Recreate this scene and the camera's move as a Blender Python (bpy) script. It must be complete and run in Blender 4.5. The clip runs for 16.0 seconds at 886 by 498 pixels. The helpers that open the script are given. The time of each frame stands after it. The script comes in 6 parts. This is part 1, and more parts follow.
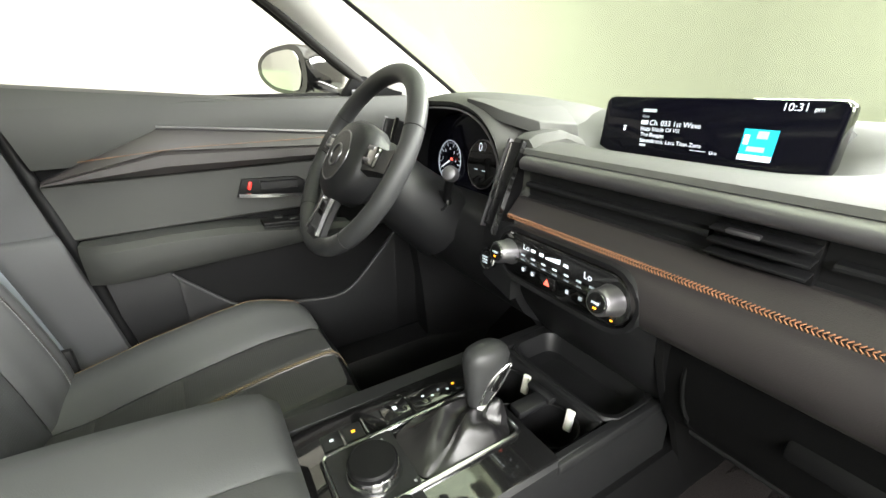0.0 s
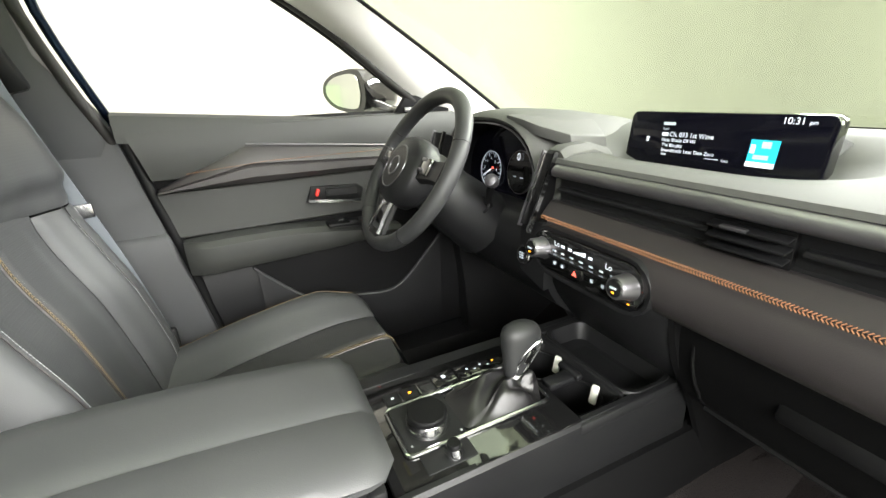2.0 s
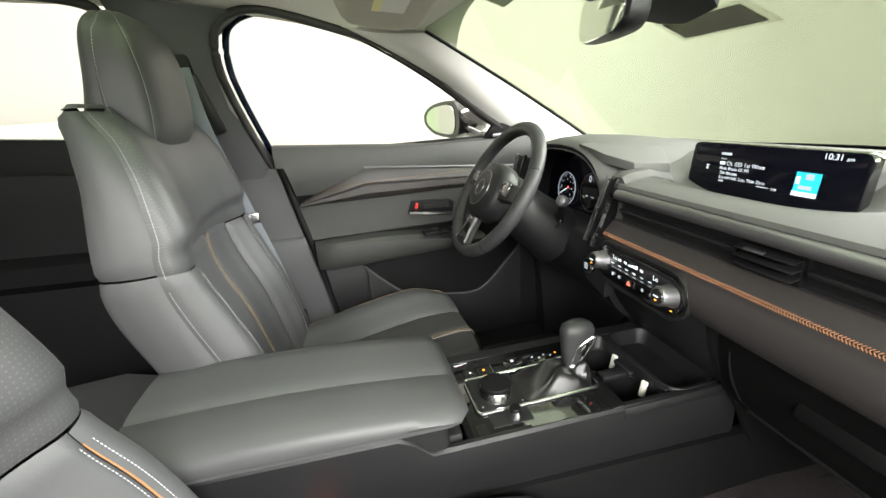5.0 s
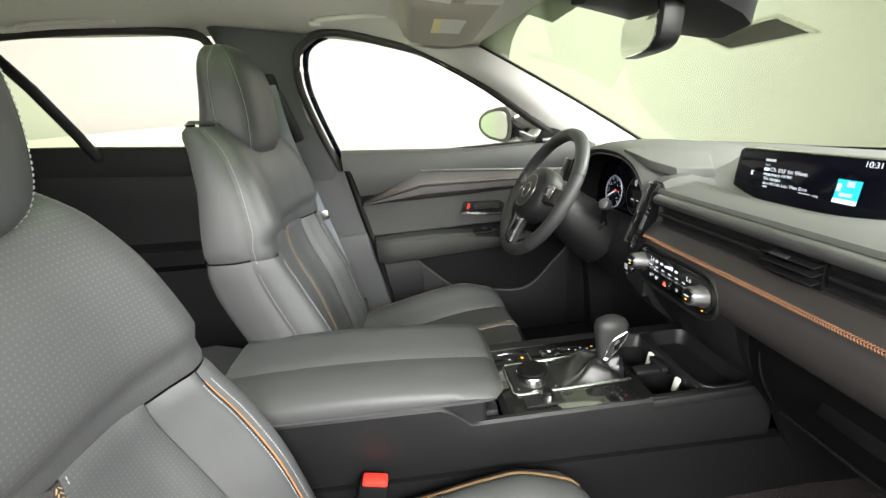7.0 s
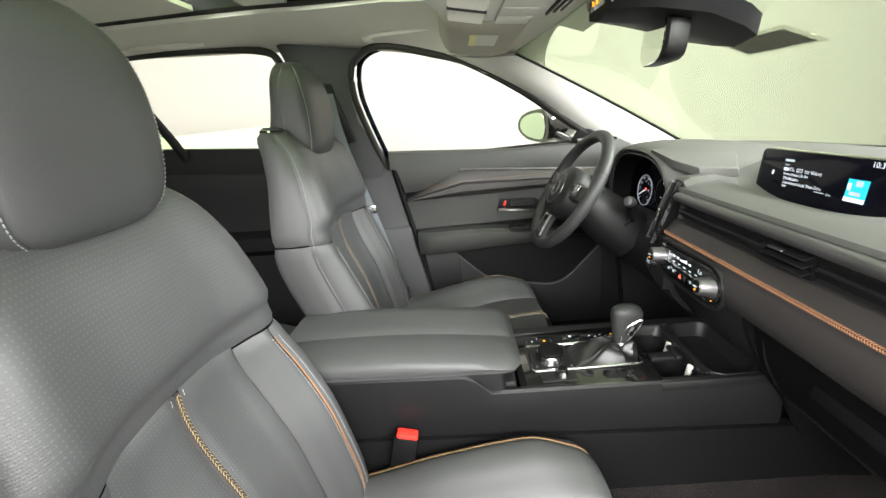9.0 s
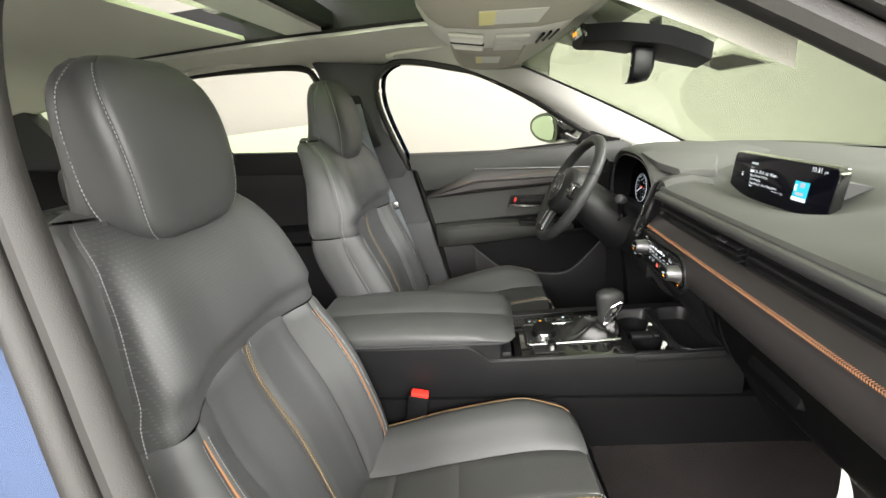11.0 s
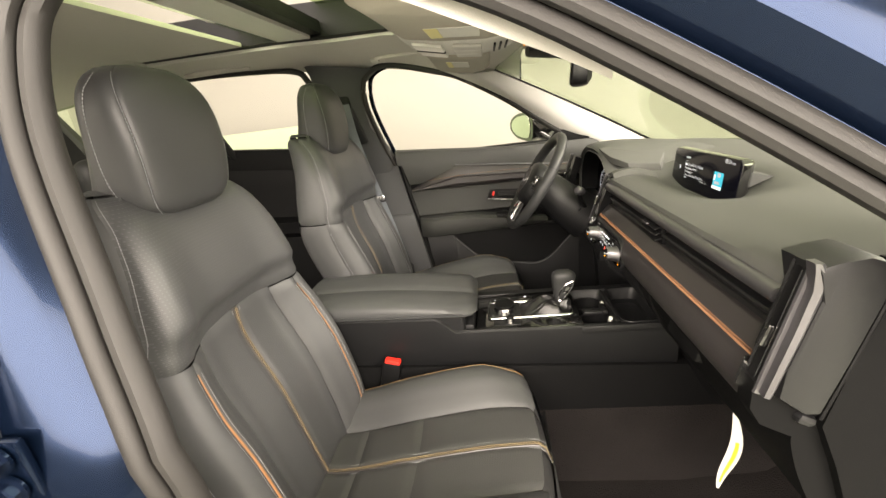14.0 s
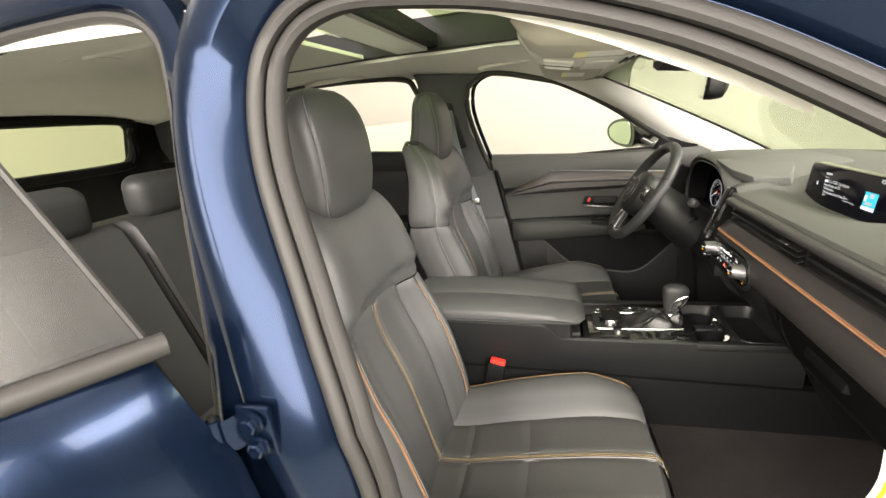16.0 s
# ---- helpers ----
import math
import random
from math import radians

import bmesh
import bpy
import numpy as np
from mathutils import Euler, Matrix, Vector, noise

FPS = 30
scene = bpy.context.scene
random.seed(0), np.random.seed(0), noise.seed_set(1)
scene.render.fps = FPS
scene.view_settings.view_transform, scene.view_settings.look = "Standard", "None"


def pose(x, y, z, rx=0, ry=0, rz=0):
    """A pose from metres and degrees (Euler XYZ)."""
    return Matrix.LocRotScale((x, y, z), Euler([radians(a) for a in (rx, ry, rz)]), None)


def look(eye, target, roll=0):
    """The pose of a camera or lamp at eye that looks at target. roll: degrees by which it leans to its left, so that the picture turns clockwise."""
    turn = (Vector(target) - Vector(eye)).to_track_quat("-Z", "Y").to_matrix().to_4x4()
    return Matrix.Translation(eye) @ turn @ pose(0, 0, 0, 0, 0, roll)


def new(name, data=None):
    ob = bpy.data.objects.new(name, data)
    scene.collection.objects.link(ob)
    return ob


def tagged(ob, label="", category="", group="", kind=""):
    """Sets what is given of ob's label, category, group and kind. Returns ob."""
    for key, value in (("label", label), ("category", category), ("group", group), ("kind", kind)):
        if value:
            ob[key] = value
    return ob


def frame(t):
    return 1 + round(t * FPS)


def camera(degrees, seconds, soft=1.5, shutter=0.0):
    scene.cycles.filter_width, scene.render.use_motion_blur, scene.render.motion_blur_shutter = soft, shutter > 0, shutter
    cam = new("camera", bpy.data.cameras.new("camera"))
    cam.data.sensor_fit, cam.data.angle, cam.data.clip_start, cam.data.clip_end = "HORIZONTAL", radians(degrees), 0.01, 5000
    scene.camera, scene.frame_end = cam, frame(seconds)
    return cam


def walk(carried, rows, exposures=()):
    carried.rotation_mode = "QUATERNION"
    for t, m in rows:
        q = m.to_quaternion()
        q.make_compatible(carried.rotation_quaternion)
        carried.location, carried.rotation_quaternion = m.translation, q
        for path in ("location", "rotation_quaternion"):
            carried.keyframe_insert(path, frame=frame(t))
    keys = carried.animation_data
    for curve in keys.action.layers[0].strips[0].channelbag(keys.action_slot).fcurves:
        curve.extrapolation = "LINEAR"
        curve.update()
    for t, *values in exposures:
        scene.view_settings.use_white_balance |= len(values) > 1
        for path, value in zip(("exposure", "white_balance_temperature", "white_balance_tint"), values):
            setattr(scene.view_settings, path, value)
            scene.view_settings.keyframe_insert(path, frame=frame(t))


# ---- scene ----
cam = camera(94.4, 16.0)
PATH = [
    (0, (0.359, -0.396, 1.175), (-1.232, 0.561, 0.429), -0.9),
    (0.5, (0.379, -0.414, 1.179), (-1.234, 0.511, 0.442), -1.1),
    (1, (0.401, -0.428, 1.183), (-1.237, 0.458, 0.456), -1.5),
    (1.5, (0.427, -0.443, 1.192), (-1.238, 0.398, 0.471), -2.1),
    (2, (0.454, -0.456, 1.199), (-1.24, 0.334, 0.489), -2.6),
    (2.5, (0.483, -0.472, 1.211), (-1.242, 0.257, 0.509), -3.2),
    (3, (0.509, -0.481, 1.22), (-1.246, 0.184, 0.53), -3.5),
    (3.5, (0.537, -0.487, 1.234), (-1.246, 0.11, 0.553), -3.9),
    (4, (0.565, -0.497, 1.244), (-1.242, 0.034, 0.574), -4.1),
    (6.5, (0.685, -0.497, 1.279), (-1.2, -0.302, 0.639), -5.5),
    (7, (0.709, -0.492, 1.283), (-1.184, -0.362, 0.649), -5.6),
    (7.5, (0.736, -0.49, 1.29), (-1.162, -0.42, 0.663), -5.7),
    (8, (0.763, -0.48, 1.289), (-1.139, -0.474, 0.67), -5.8),
    (8.5, (0.793, -0.459, 1.285), (-1.11, -0.516, 0.673), -6.1),
    (9, (0.821, -0.46, 1.295), (-1.079, -0.561, 0.678), -6.4),
    (11.5, (1.012, -0.378, 1.339), (-0.869, -0.637, 0.71), -7.6),
    (12, (1.04, -0.36, 1.341), (-0.84, -0.626, 0.714), -7.6),
    (12.5, (1.069, -0.349, 1.339), (-0.813, -0.613, 0.716), -7.5),
    (13, (1.087, -0.337, 1.339), (-0.796, -0.597, 0.716), -7.4),
    (13.5, (1.099, -0.319, 1.331), (-0.784, -0.575, 0.709), -7.4),
    (14, (1.105, -0.298, 1.321), (-0.777, -0.557, 0.695), -7.4),
    (14.5, (1.107, -0.276, 1.305), (-0.772, -0.554, 0.68), -7.6),
    (15, (1.109, -0.263, 1.29), (-0.763, -0.592, 0.667), -7.7),
    (15.5, (1.129, -0.297, 1.301), (-0.725, -0.724, 0.684), -7.7),
    (16, (1.169, -0.433, 1.378), (-0.659, -0.969, 0.77), -7.2),
]
walk(cam, [(t, look(eye, target, roll)) for t, eye, target, roll in PATH],
     [(0, 1.12, 6450, 8), (4, 0.82, 6450, 9), (9, 0.7, 6380, 9), (11.5, 0.42, 6750, 11), (12.5, 0.36, 7350, 13), (14.5, 0.42, 7550, 14), (16, 0.5, 7100, 13)])

# ---- world and light: a white photo booth with assumed ceiling panels and unseen fills ----
world = bpy.data.worlds.new("booth")
scene.world = world
world.use_nodes = True
world.node_tree.nodes["Background"].inputs[0].default_value = (0.95, 0.97, 1.0, 1)
world.node_tree.nodes["Background"].inputs[1].default_value = 0.05


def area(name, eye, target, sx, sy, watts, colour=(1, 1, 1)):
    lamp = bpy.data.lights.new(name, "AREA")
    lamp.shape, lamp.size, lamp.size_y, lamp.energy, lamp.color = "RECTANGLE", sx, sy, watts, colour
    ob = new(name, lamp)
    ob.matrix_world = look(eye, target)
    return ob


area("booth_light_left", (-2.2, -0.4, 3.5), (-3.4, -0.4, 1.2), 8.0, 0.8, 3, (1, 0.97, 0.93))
# Added fill, out of view: brightens the cabin through the open doors.
area("fill_light_right", (3.3, -0.3, 2.35), (0.1, -0.4, 1.15), 6.0, 1.8, 760, (1, 0.98, 0.95))
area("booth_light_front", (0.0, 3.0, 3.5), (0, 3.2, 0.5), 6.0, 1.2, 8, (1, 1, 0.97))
# Added fill ahead of the car, unseen: lights dash and seats through the windscreen.
area("fill_light_hood", (0.4, 3.4, 2.75), (0.2, -0.6, 1.1), 3.6, 0.9, 380, (1, 1, 0.97))
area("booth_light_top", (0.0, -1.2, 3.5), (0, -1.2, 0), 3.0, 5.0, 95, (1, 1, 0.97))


# ---- materials ----
def mat(name, colour, rough=0.5, metal=0.0, grain=0.0, grain_size=0.001, vary=0.12, coat=0.0, bands=None, sheen=0.0, spec=0.5):
    """A painted, moulded or woven surface: two scales of variation, fine relief, worn gloss."""
    m = bpy.data.materials.new(name)
    m.use_nodes = True
    nt = m.node_tree
    b = nt.nodes["Principled BSDF"]
    tc = nt.nodes.new("ShaderNodeTexCoord")
    big = nt.nodes.new("ShaderNodeTexNoise")
    big.inputs["Scale"].default_value, big.inputs["Detail"].default_value = 9.0, 5.0
    nt.links.new(tc.outputs["Object"], big.inputs["Vector"])
    mix = nt.nodes.new("ShaderNodeMix")
    mix.data_type = "RGBA"
    mix.inputs[6].default_value = (*[c * (1 - vary) for c in colour], 1)
    mix.inputs[7].default_value = (*[min(1, c * (1 + vary)) for c in colour], 1)
    nt.links.new(big.outputs["Fac"], mix.inputs[0])
    nt.links.new(mix.outputs[2], b.inputs["Base Color"])
    rr = nt.nodes.new("ShaderNodeMapRange")
    rr.inputs[3].default_value, rr.inputs[4].default_value = max(0.02, rough - 0.07), min(1, rough + 0.07)
    nt.links.new(big.outputs["Fac"], rr.inputs[0])
    nt.links.new(rr.outputs[0], b.inputs["Roughness"])
    b.inputs["Metallic"].default_value = metal
    b.inputs["Coat Weight"].default_value = coat
    b.inputs["Coat Roughness"].default_value = 0.03
    b.inputs["Sheen Weight"].default_value = sheen
    b.inputs["Specular IOR Level"].default_value = spec
    last = None
    if grain:
        v = nt.nodes.new("ShaderNodeTexVoronoi")
        v.inputs["Scale"].default_value = 1 / grain_size
        nt.links.new(tc.outputs["Object"], v.inputs["Vector"])
        bp = nt.nodes.new("ShaderNodeBump")
        bp.inputs["Strength"].default_value, bp.inputs["Distance"].default_value = grain, grain_size * 0.4
        nt.links.new(v.outputs["Distance"], bp.inputs["Height"])
        last = bp
    if bands:
        axis, period, strength = bands
        w = nt.nodes.new("ShaderNodeTexWave")
        w.bands_direction = axis
        w.inputs["Scale"].default_value = 0.314159 / period
        w.inputs["Distortion"].default_value = 0.15
        nt.links.new(tc.outputs["Object"], w.inputs["Vector"])
        bp = nt.nodes.new("ShaderNodeBump")
        bp.inputs["Strength"].default_value, bp.inputs["Distance"].default_value = strength, period * 0.25
        nt.links.new(w.outputs["Fac"], bp.inputs["Height"])
        if last:
            nt.links.new(last.outputs[0], bp.inputs["Normal"])
        last = bp
    if last:
        nt.links.new(last.outputs[0], b.inputs["Normal"])
    return m


def perforated(name, colour, rough, pitch, ribs, flat=False):
    """Leather pierced by a lattice of fine holes over shallow ribs."""
    m = mat(name, colour, rough, grain=0.2, grain_size=0.0013, bands=("Y" if flat else "Z", ribs, 0.12), spec=0.5)
    nt = m.node_tree
    b = nt.nodes["Principled BSDF"]
    tc = next(n for n in nt.nodes if n.type == "TEX_COORD")
    sep = nt.nodes.new("ShaderNodeSeparateXYZ")
    nt.links.new(tc.outputs["Object"], sep.inputs[0])

    def op(kind, a, c):
        n = nt.nodes.new("ShaderNodeMath")
        n.operation = kind
        for i, v in enumerate((a, c)):
            if isinstance(v, (int, float)):
                n.inputs[i].default_value = v
            elif v is not None:
                nt.links.new(v, n.inputs[i])
        return n.outputs[0]
    a, c = sep.outputs[0], sep.outputs[1 if flat else 2]
    k = math.pi / pitch
    wave = op("MULTIPLY", op("SINE", op("MULTIPLY", op("ADD", a, c), k), None), op("SINE", op("MULTIPLY", op("SUBTRACT", a, c), k), None))
    dot = nt.nodes.new("ShaderNodeMapRange")
    dot.inputs[1].default_value, dot.inputs[2].default_value = 0.55, 0.85
    nt.links.new(wave, dot.inputs[0])
    old = b.inputs["Base Color"].links[0].from_socket
    # Holes are coloured lighter than the leather, for the light they catch.
    mix = nt.nodes.new("ShaderNodeMix")
    mix.data_type = "RGBA"
    nt.links.new(dot.outputs[0], mix.inputs[0])
    nt.links.new(old, mix.inputs[6])
    mix.inputs[7].default_value = (*[c_ * 1.55 for c_ in colour], 1)
    nt.links.new(mix.outputs[2], b.inputs["Base Color"])
    bump = nt.nodes.new("ShaderNodeBump")
    bump.inputs["Strength"].default_value, bump.inputs["Distance"].default_value = 0.12, 0.0005
    bump.invert = True
    nt.links.new(dot.outputs[0], bump.inputs["Height"])
    nt.links.new(b.inputs["Normal"].links[0].from_socket, bump.inputs["Normal"])
    nt.links.new(bump.outputs[0], b.inputs["Normal"])
    return m


def glow(name, colour, strength):
    m = bpy.data.materials.new(name)
    m.use_nodes = True
    b = m.node_tree.nodes["Principled BSDF"]
    b.inputs["Base Color"].default_value = (*colour, 1)
    b.inputs["Emission Color"].default_value = (*colour, 1)
    b.inputs["Emission Strength"].default_value = strength
    b.inputs["Roughness"].default_value = 0.2
    return m


def glass(name, colour, rough=0.0, shine=0.02):
    """A thin tinted pane: light goes straight through, with a weak mirror image on it."""
    m = bpy.data.materials.new(name)
    m.use_nodes = True
    nt = m.node_tree
    for n in list(nt.nodes):
        if n.type != "OUTPUT_MATERIAL":
            nt.nodes.remove(n)
    out = nt.nodes["Material Output"]
    clear, gloss, mix, fr, pw, sc = (nt.nodes.new("ShaderNode" + k) for k in ("BsdfTransparent", "BsdfGlossy", "MixShader", "LayerWeight", "Math", "Math"))
    pw.operation, sc.operation = "POWER", "MULTIPLY_ADD"
    pw.inputs[1].default_value, sc.inputs[1].default_value, sc.inputs[2].default_value = 5.0, 0.6, shine
    nt.links.new(fr.outputs["Facing"], pw.inputs[0])
    nt.links.new(pw.outputs[0], sc.inputs[0])
    clear.inputs[0].default_value = (*colour, 1)
    gloss.inputs["Roughness"].default_value = rough
    fr.inputs[0].default_value = 0.5
    nt.links.new(sc.outputs[0], mix.inputs[0])
    nt.links.new(clear.outputs[0], mix.inputs[1])
    nt.links.new(gloss.outputs[0], mix.inputs[2])
    nt.links.new(mix.outputs[0], out.inputs[0])
    return m


M = dict(
    leather=mat("black_leather", (0.040, 0.041, 0.042), 0.50, grain=0.25, grain_size=0.0013, spec=0.43),
    wheel_leather=mat("wheel_leather", (0.019, 0.0195, 0.020), 0.5, grain=0.25, grain_size=0.0012, spec=0.4),
    perforated=perforated("perforated_leather", (0.037, 0.038, 0.039), 0.44, 0.0052, 0.0035),
    pierced=perforated("pierced_upper_leather", (0.038, 0.039, 0.040), 0.44, 0.0056, 0.0028),
    perforated_flat=perforated("perforated_cushion_leather", (0.034, 0.034, 0.034), 0.44, 0.0052, 0.0035, True),
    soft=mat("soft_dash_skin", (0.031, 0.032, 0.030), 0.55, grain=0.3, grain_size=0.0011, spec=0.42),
    # Soft skin with a lighter colour, replacing light that the dash top lacks.
    dash_skin_lit=mat("dash_top_skin_lit", (0.066, 0.067, 0.062), 0.66, grain=0.3, grain_size=0.0011, spec=0.2),
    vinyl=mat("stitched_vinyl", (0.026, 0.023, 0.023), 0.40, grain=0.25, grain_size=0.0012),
    plastic=mat("moulded_plastic", (0.0075, 0.0076, 0.0082), 0.46, grain=0.3, grain_size=0.0009, spec=0.32),
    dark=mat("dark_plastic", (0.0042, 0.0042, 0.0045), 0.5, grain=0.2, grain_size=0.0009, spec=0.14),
    gloss=mat("piano_black", (0.006, 0.006, 0.006), 0.06, coat=1.0, vary=0.02),
    # Moulded plastic darkened in colour, in place of shade on the low panels.
    low_plastic_shaded=mat("moulded_plastic_shaded", (0.0042, 0.0042, 0.0044), 0.65, grain=0.35, grain_size=0.0011, spec=0.06),
    chrome=mat("satin_chrome", (0.46, 0.46, 0.47), 0.22, 1.0, vary=0.05),
    steel=mat("brushed_trim", (0.17, 0.165, 0.175), 0.40, 0.9, vary=0.06),
    boot_leather=mat("boot_leather", (0.007, 0.0066, 0.0072), 0.38, grain=0.25, grain_size=0.0012, spec=0.5),
    carpet=mat("carpet", (0.0115, 0.0100, 0.0098), 0.95, grain=1.0, grain_size=0.0035, vary=0.4, spec=0.06),
    liner=mat("headliner_cloth", (0.55, 0.53, 0.49), 0.9, grain=0.35, grain_size=0.0016, vary=0.04),
    liner_plastic=mat("light_grey_plastic", (0.52, 0.51, 0.48), 0.5, grain=0.15, grain_size=0.001, vary=0.04),
    blue=mat("blue_metallic_paint", (0.0044, 0.0100, 0.025), 0.21, 0.7, vary=0.06, coat=0.08, spec=0.2),
    rubber=mat("seal_rubber", (0.014, 0.0128, 0.012), 0.6, grain=0.3, grain_size=0.0012, spec=0.4),
    trim_grey=mat("pillar_trim", (0.030, 0.031, 0.033), 0.6, grain=0.3, grain_size=0.0012),
    belt=mat("belt_webbing", (0.15, 0.165, 0.185), 0.75, bands=("X", 0.002, 0.3)),
    orange=mat("orange_thread", (0.27, 0.125, 0.062), 0.65, vary=0.15),
    piping=mat("orange_piping", (0.21, 0.095, 0.036), 0.6, grain=0.2, grain_size=0.001),
    white_thread=mat("grey_thread", (0.25, 0.26, 0.27), 0.6),
    gold=mat("gold_thread", (0.21, 0.15, 0.068), 0.6),
    red=mat("red_plastic", (0.75, 0.03, 0.02), 0.35),
    paper=mat("tag_paper", (0.62, 0.61, 0.57), 0.7, vary=0.03),
    yellow=mat("tag_yellow", (0.62, 0.45, 0.03), 0.6, vary=0.03),
    label_yellow=mat("label_yellow", (0.72, 0.66, 0.30), 0.6, vary=0.03),
    # Beige visor cloth, its colour also lowered for the shadow under the roof.
    visor_cloth_shaded=mat("visor_cloth_shaded", (0.36, 0.335, 0.285), 0.85, grain=0.3, grain_size=0.0014, vary=0.05),
    lens=mat("frosted_lens", (0.66, 0.65, 0.60), 0.3, vary=0.03),
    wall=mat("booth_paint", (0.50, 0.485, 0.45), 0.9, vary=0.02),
    # Booth paint again, darkened in its colour to hold back over-bright walls.
    wall_dimmed=mat("booth_paint_dimmed", (0.34, 0.325, 0.30), 0.9, vary=0.02),
    wall_green=mat("booth_paint_green", (0.46, 0.56, 0.37), 0.9, vary=0.03),
    floor_paint=mat("booth_floor", (0.42, 0.44, 0.38), 0.55, vary=0.08),
    screen=mat("screen_glass", (0.003, 0.003, 0.006), 0.10, vary=0.02, spec=0.2),
    mirror=mat("mirror_silver", (0.66, 0.67, 0.64), 0.02, 1.0, vary=0.0),
    white_glow=glow("display_white", (0.85, 0.9, 1.0), 0.38),
    dim_glow=glow("display_grey", (0.5, 0.55, 0.62), 0.2),
    cyan_glow=glow("display_cyan", (0.02, 0.36, 0.50), 0.8),
    amber_glow=glow("lamp_amber", (1.0, 0.35, 0.02), 1.0),
    red_glow=glow("lamp_red", (1.0, 0.12, 0.08), 0.9),
    windshield=glass("windshield_glass", (0.74, 0.79, 0.69)),
    side_glass=glass("side_glass", (0.92, 0.92, 0.89)),
    rear_glass=glass("rear_side_glass", (0.92, 0.92, 0.89)),
    tail_glass=glass("tail_glass", (0.70, 0.73, 0.60)),
    green_glass=glass("quarter_glass", (0.74, 0.83, 0.64)),
    door_glass=glass("door_glass", (0.30, 0.29, 0.26), 0.28, shine=0.03),
    smoke_glass=glass("smoked_glass", (0.30, 0.29, 0.26), shine=0.02),
)
BASE = {}


# ---- mesh helpers ----
def thing(name, base, label, category, group="", kind=""):
    ob = new(name)
    ob.location = base
    ob.empty_display_size = 0.05
    BASE[ob] = Vector(base)
    return tagged(ob, label, category, group, kind)


def finish(bm, angle=38, smooth=True):
    bmesh.ops.recalc_face_normals(bm, faces=bm.faces)
    me = bpy.data.meshes.new("mesh")
    bm.to_mesh(me)
    bm.free()
    if smooth:
        me.shade_smooth()
        me.set_sharp_from_angle(angle=radians(angle))
    return me


def part(name, bm, material, parent, label="", kind="", smooth=True, angle=38):
    base = BASE[parent]
    bmesh.ops.translate(bm, verts=bm.verts, vec=-base)
    me = finish(bm, angle, smooth)
    me.materials.append(M[material] if isinstance(material, str) else material)
    ob = new(name, me)
    ob.parent = parent
    BASE[ob] = base
    if label or kind:
        tagged(ob, label, kind=kind)
    return ob


def solo(name, bm, material, label, category="", kind="", group="", smooth=True):
    me = finish(bm, 38, smooth)
    me.materials.append(M[material])
    return tagged(new(name, me), label, category, group, kind)


def V(*a):
    return Vector(a)


def spline(pts, n, closed=False):
    """n points along a smooth curve through pts."""
    pts = [Vector(p) for p in pts]
    m = len(pts)
    out = []
    count = n if closed else n - 1
    segs = m if closed else m - 1
    for k in range(n):
        t = k / count * segs
        i = min(int(t), segs - 1)
        f = t - i
        if closed:
            a, b, c, d = (pts[(i + o) % m] for o in (-1, 0, 1, 2))
        else:
            a, b, c, d = pts[max(i - 1, 0)], pts[i], pts[i + 1], pts[min(i + 2, m - 1)]
        out.append(0.5 * (2 * b + (c - a) * f + (2 * a - 5 * b + 4 * c - d) * f * f + (3 * b - a - 3 * c + d) * f ** 3))
    return out


def loft(sections, caps=True, closed=True, ring=False):
    """A skin over cross-sections with the same number of points."""
    bm = bmesh.new()
    rows = [[bm.verts.new(p) for p in s] for s in sections]
    n = len(rows[0])
    pairs = list(zip(rows, rows[1:])) + ([(rows[-1], rows[0])] if ring else [])
    for a, b in pairs:
        for i in range(n if closed else n - 1):
            j = (i + 1) % n
            bm.faces.new((a[i], a[j], b[j], b[i]))
    if caps and closed and not ring:
        bm.faces.new(rows[0][::-1])
        bm.faces.new(rows[-1])
    bmesh.ops.remove_doubles(bm, verts=bm.verts, dist=1e-6)
    return bm


def tube(path, radius, n=10, ring=False, flat=1.0):
    """A round bar along a path; radius may be a list."""
    path = [Vector(p) for p in path]
    m = len(path)
    up = V(0, 0, 1)
    secs = []
    for i, p in enumerate(path):
        if ring:
            d = path[(i + 1) % m] - path[i - 1]
        else:
            d = path[min(i + 1, m - 1)] - path[max(i - 1, 0)]
        d.normalize()
        a = d.cross(up if abs(d.z) < 0.95 else V(0, 1, 0)).normalized()
        b = d.cross(a)
        r = radius[i] if isinstance(radius, (list, tuple)) else radius
        secs.append([p + a * (r * math.cos(q)) + b * (r * flat * math.sin(q)) for q in (2 * math.pi * k / n for k in range(n))])
    return loft(secs, ring=ring)


def rbox(centre, size, r=0.005, seg=2, turn=None):
    bm = bmesh.new()
    bmesh.ops.create_cube(bm, size=1, matrix=Matrix.Diagonal((*size, 1)))
    r = min(r, min(size) * 0.49)
    bmesh.ops.bevel(bm, geom=bm.edges[:], offset=r, segments=seg, profile=0.5, affect="EDGES")
    m = Matrix.Translation(centre)
    if turn:
        m = m @ Euler([radians(a) for a in turn]).to_matrix().to_4x4()
    bmesh.ops.transform(bm, matrix=m, verts=bm.verts)
    return bm


def join(*bms):
    me = bpy.data.meshes.new("tmp")
    out = bmesh.new()
    for b in bms:
        b.to_mesh(me)
        out.from_mesh(me)
        b.free()
        me.clear_geometry()
    bpy.data.meshes.remove(me)
    return out


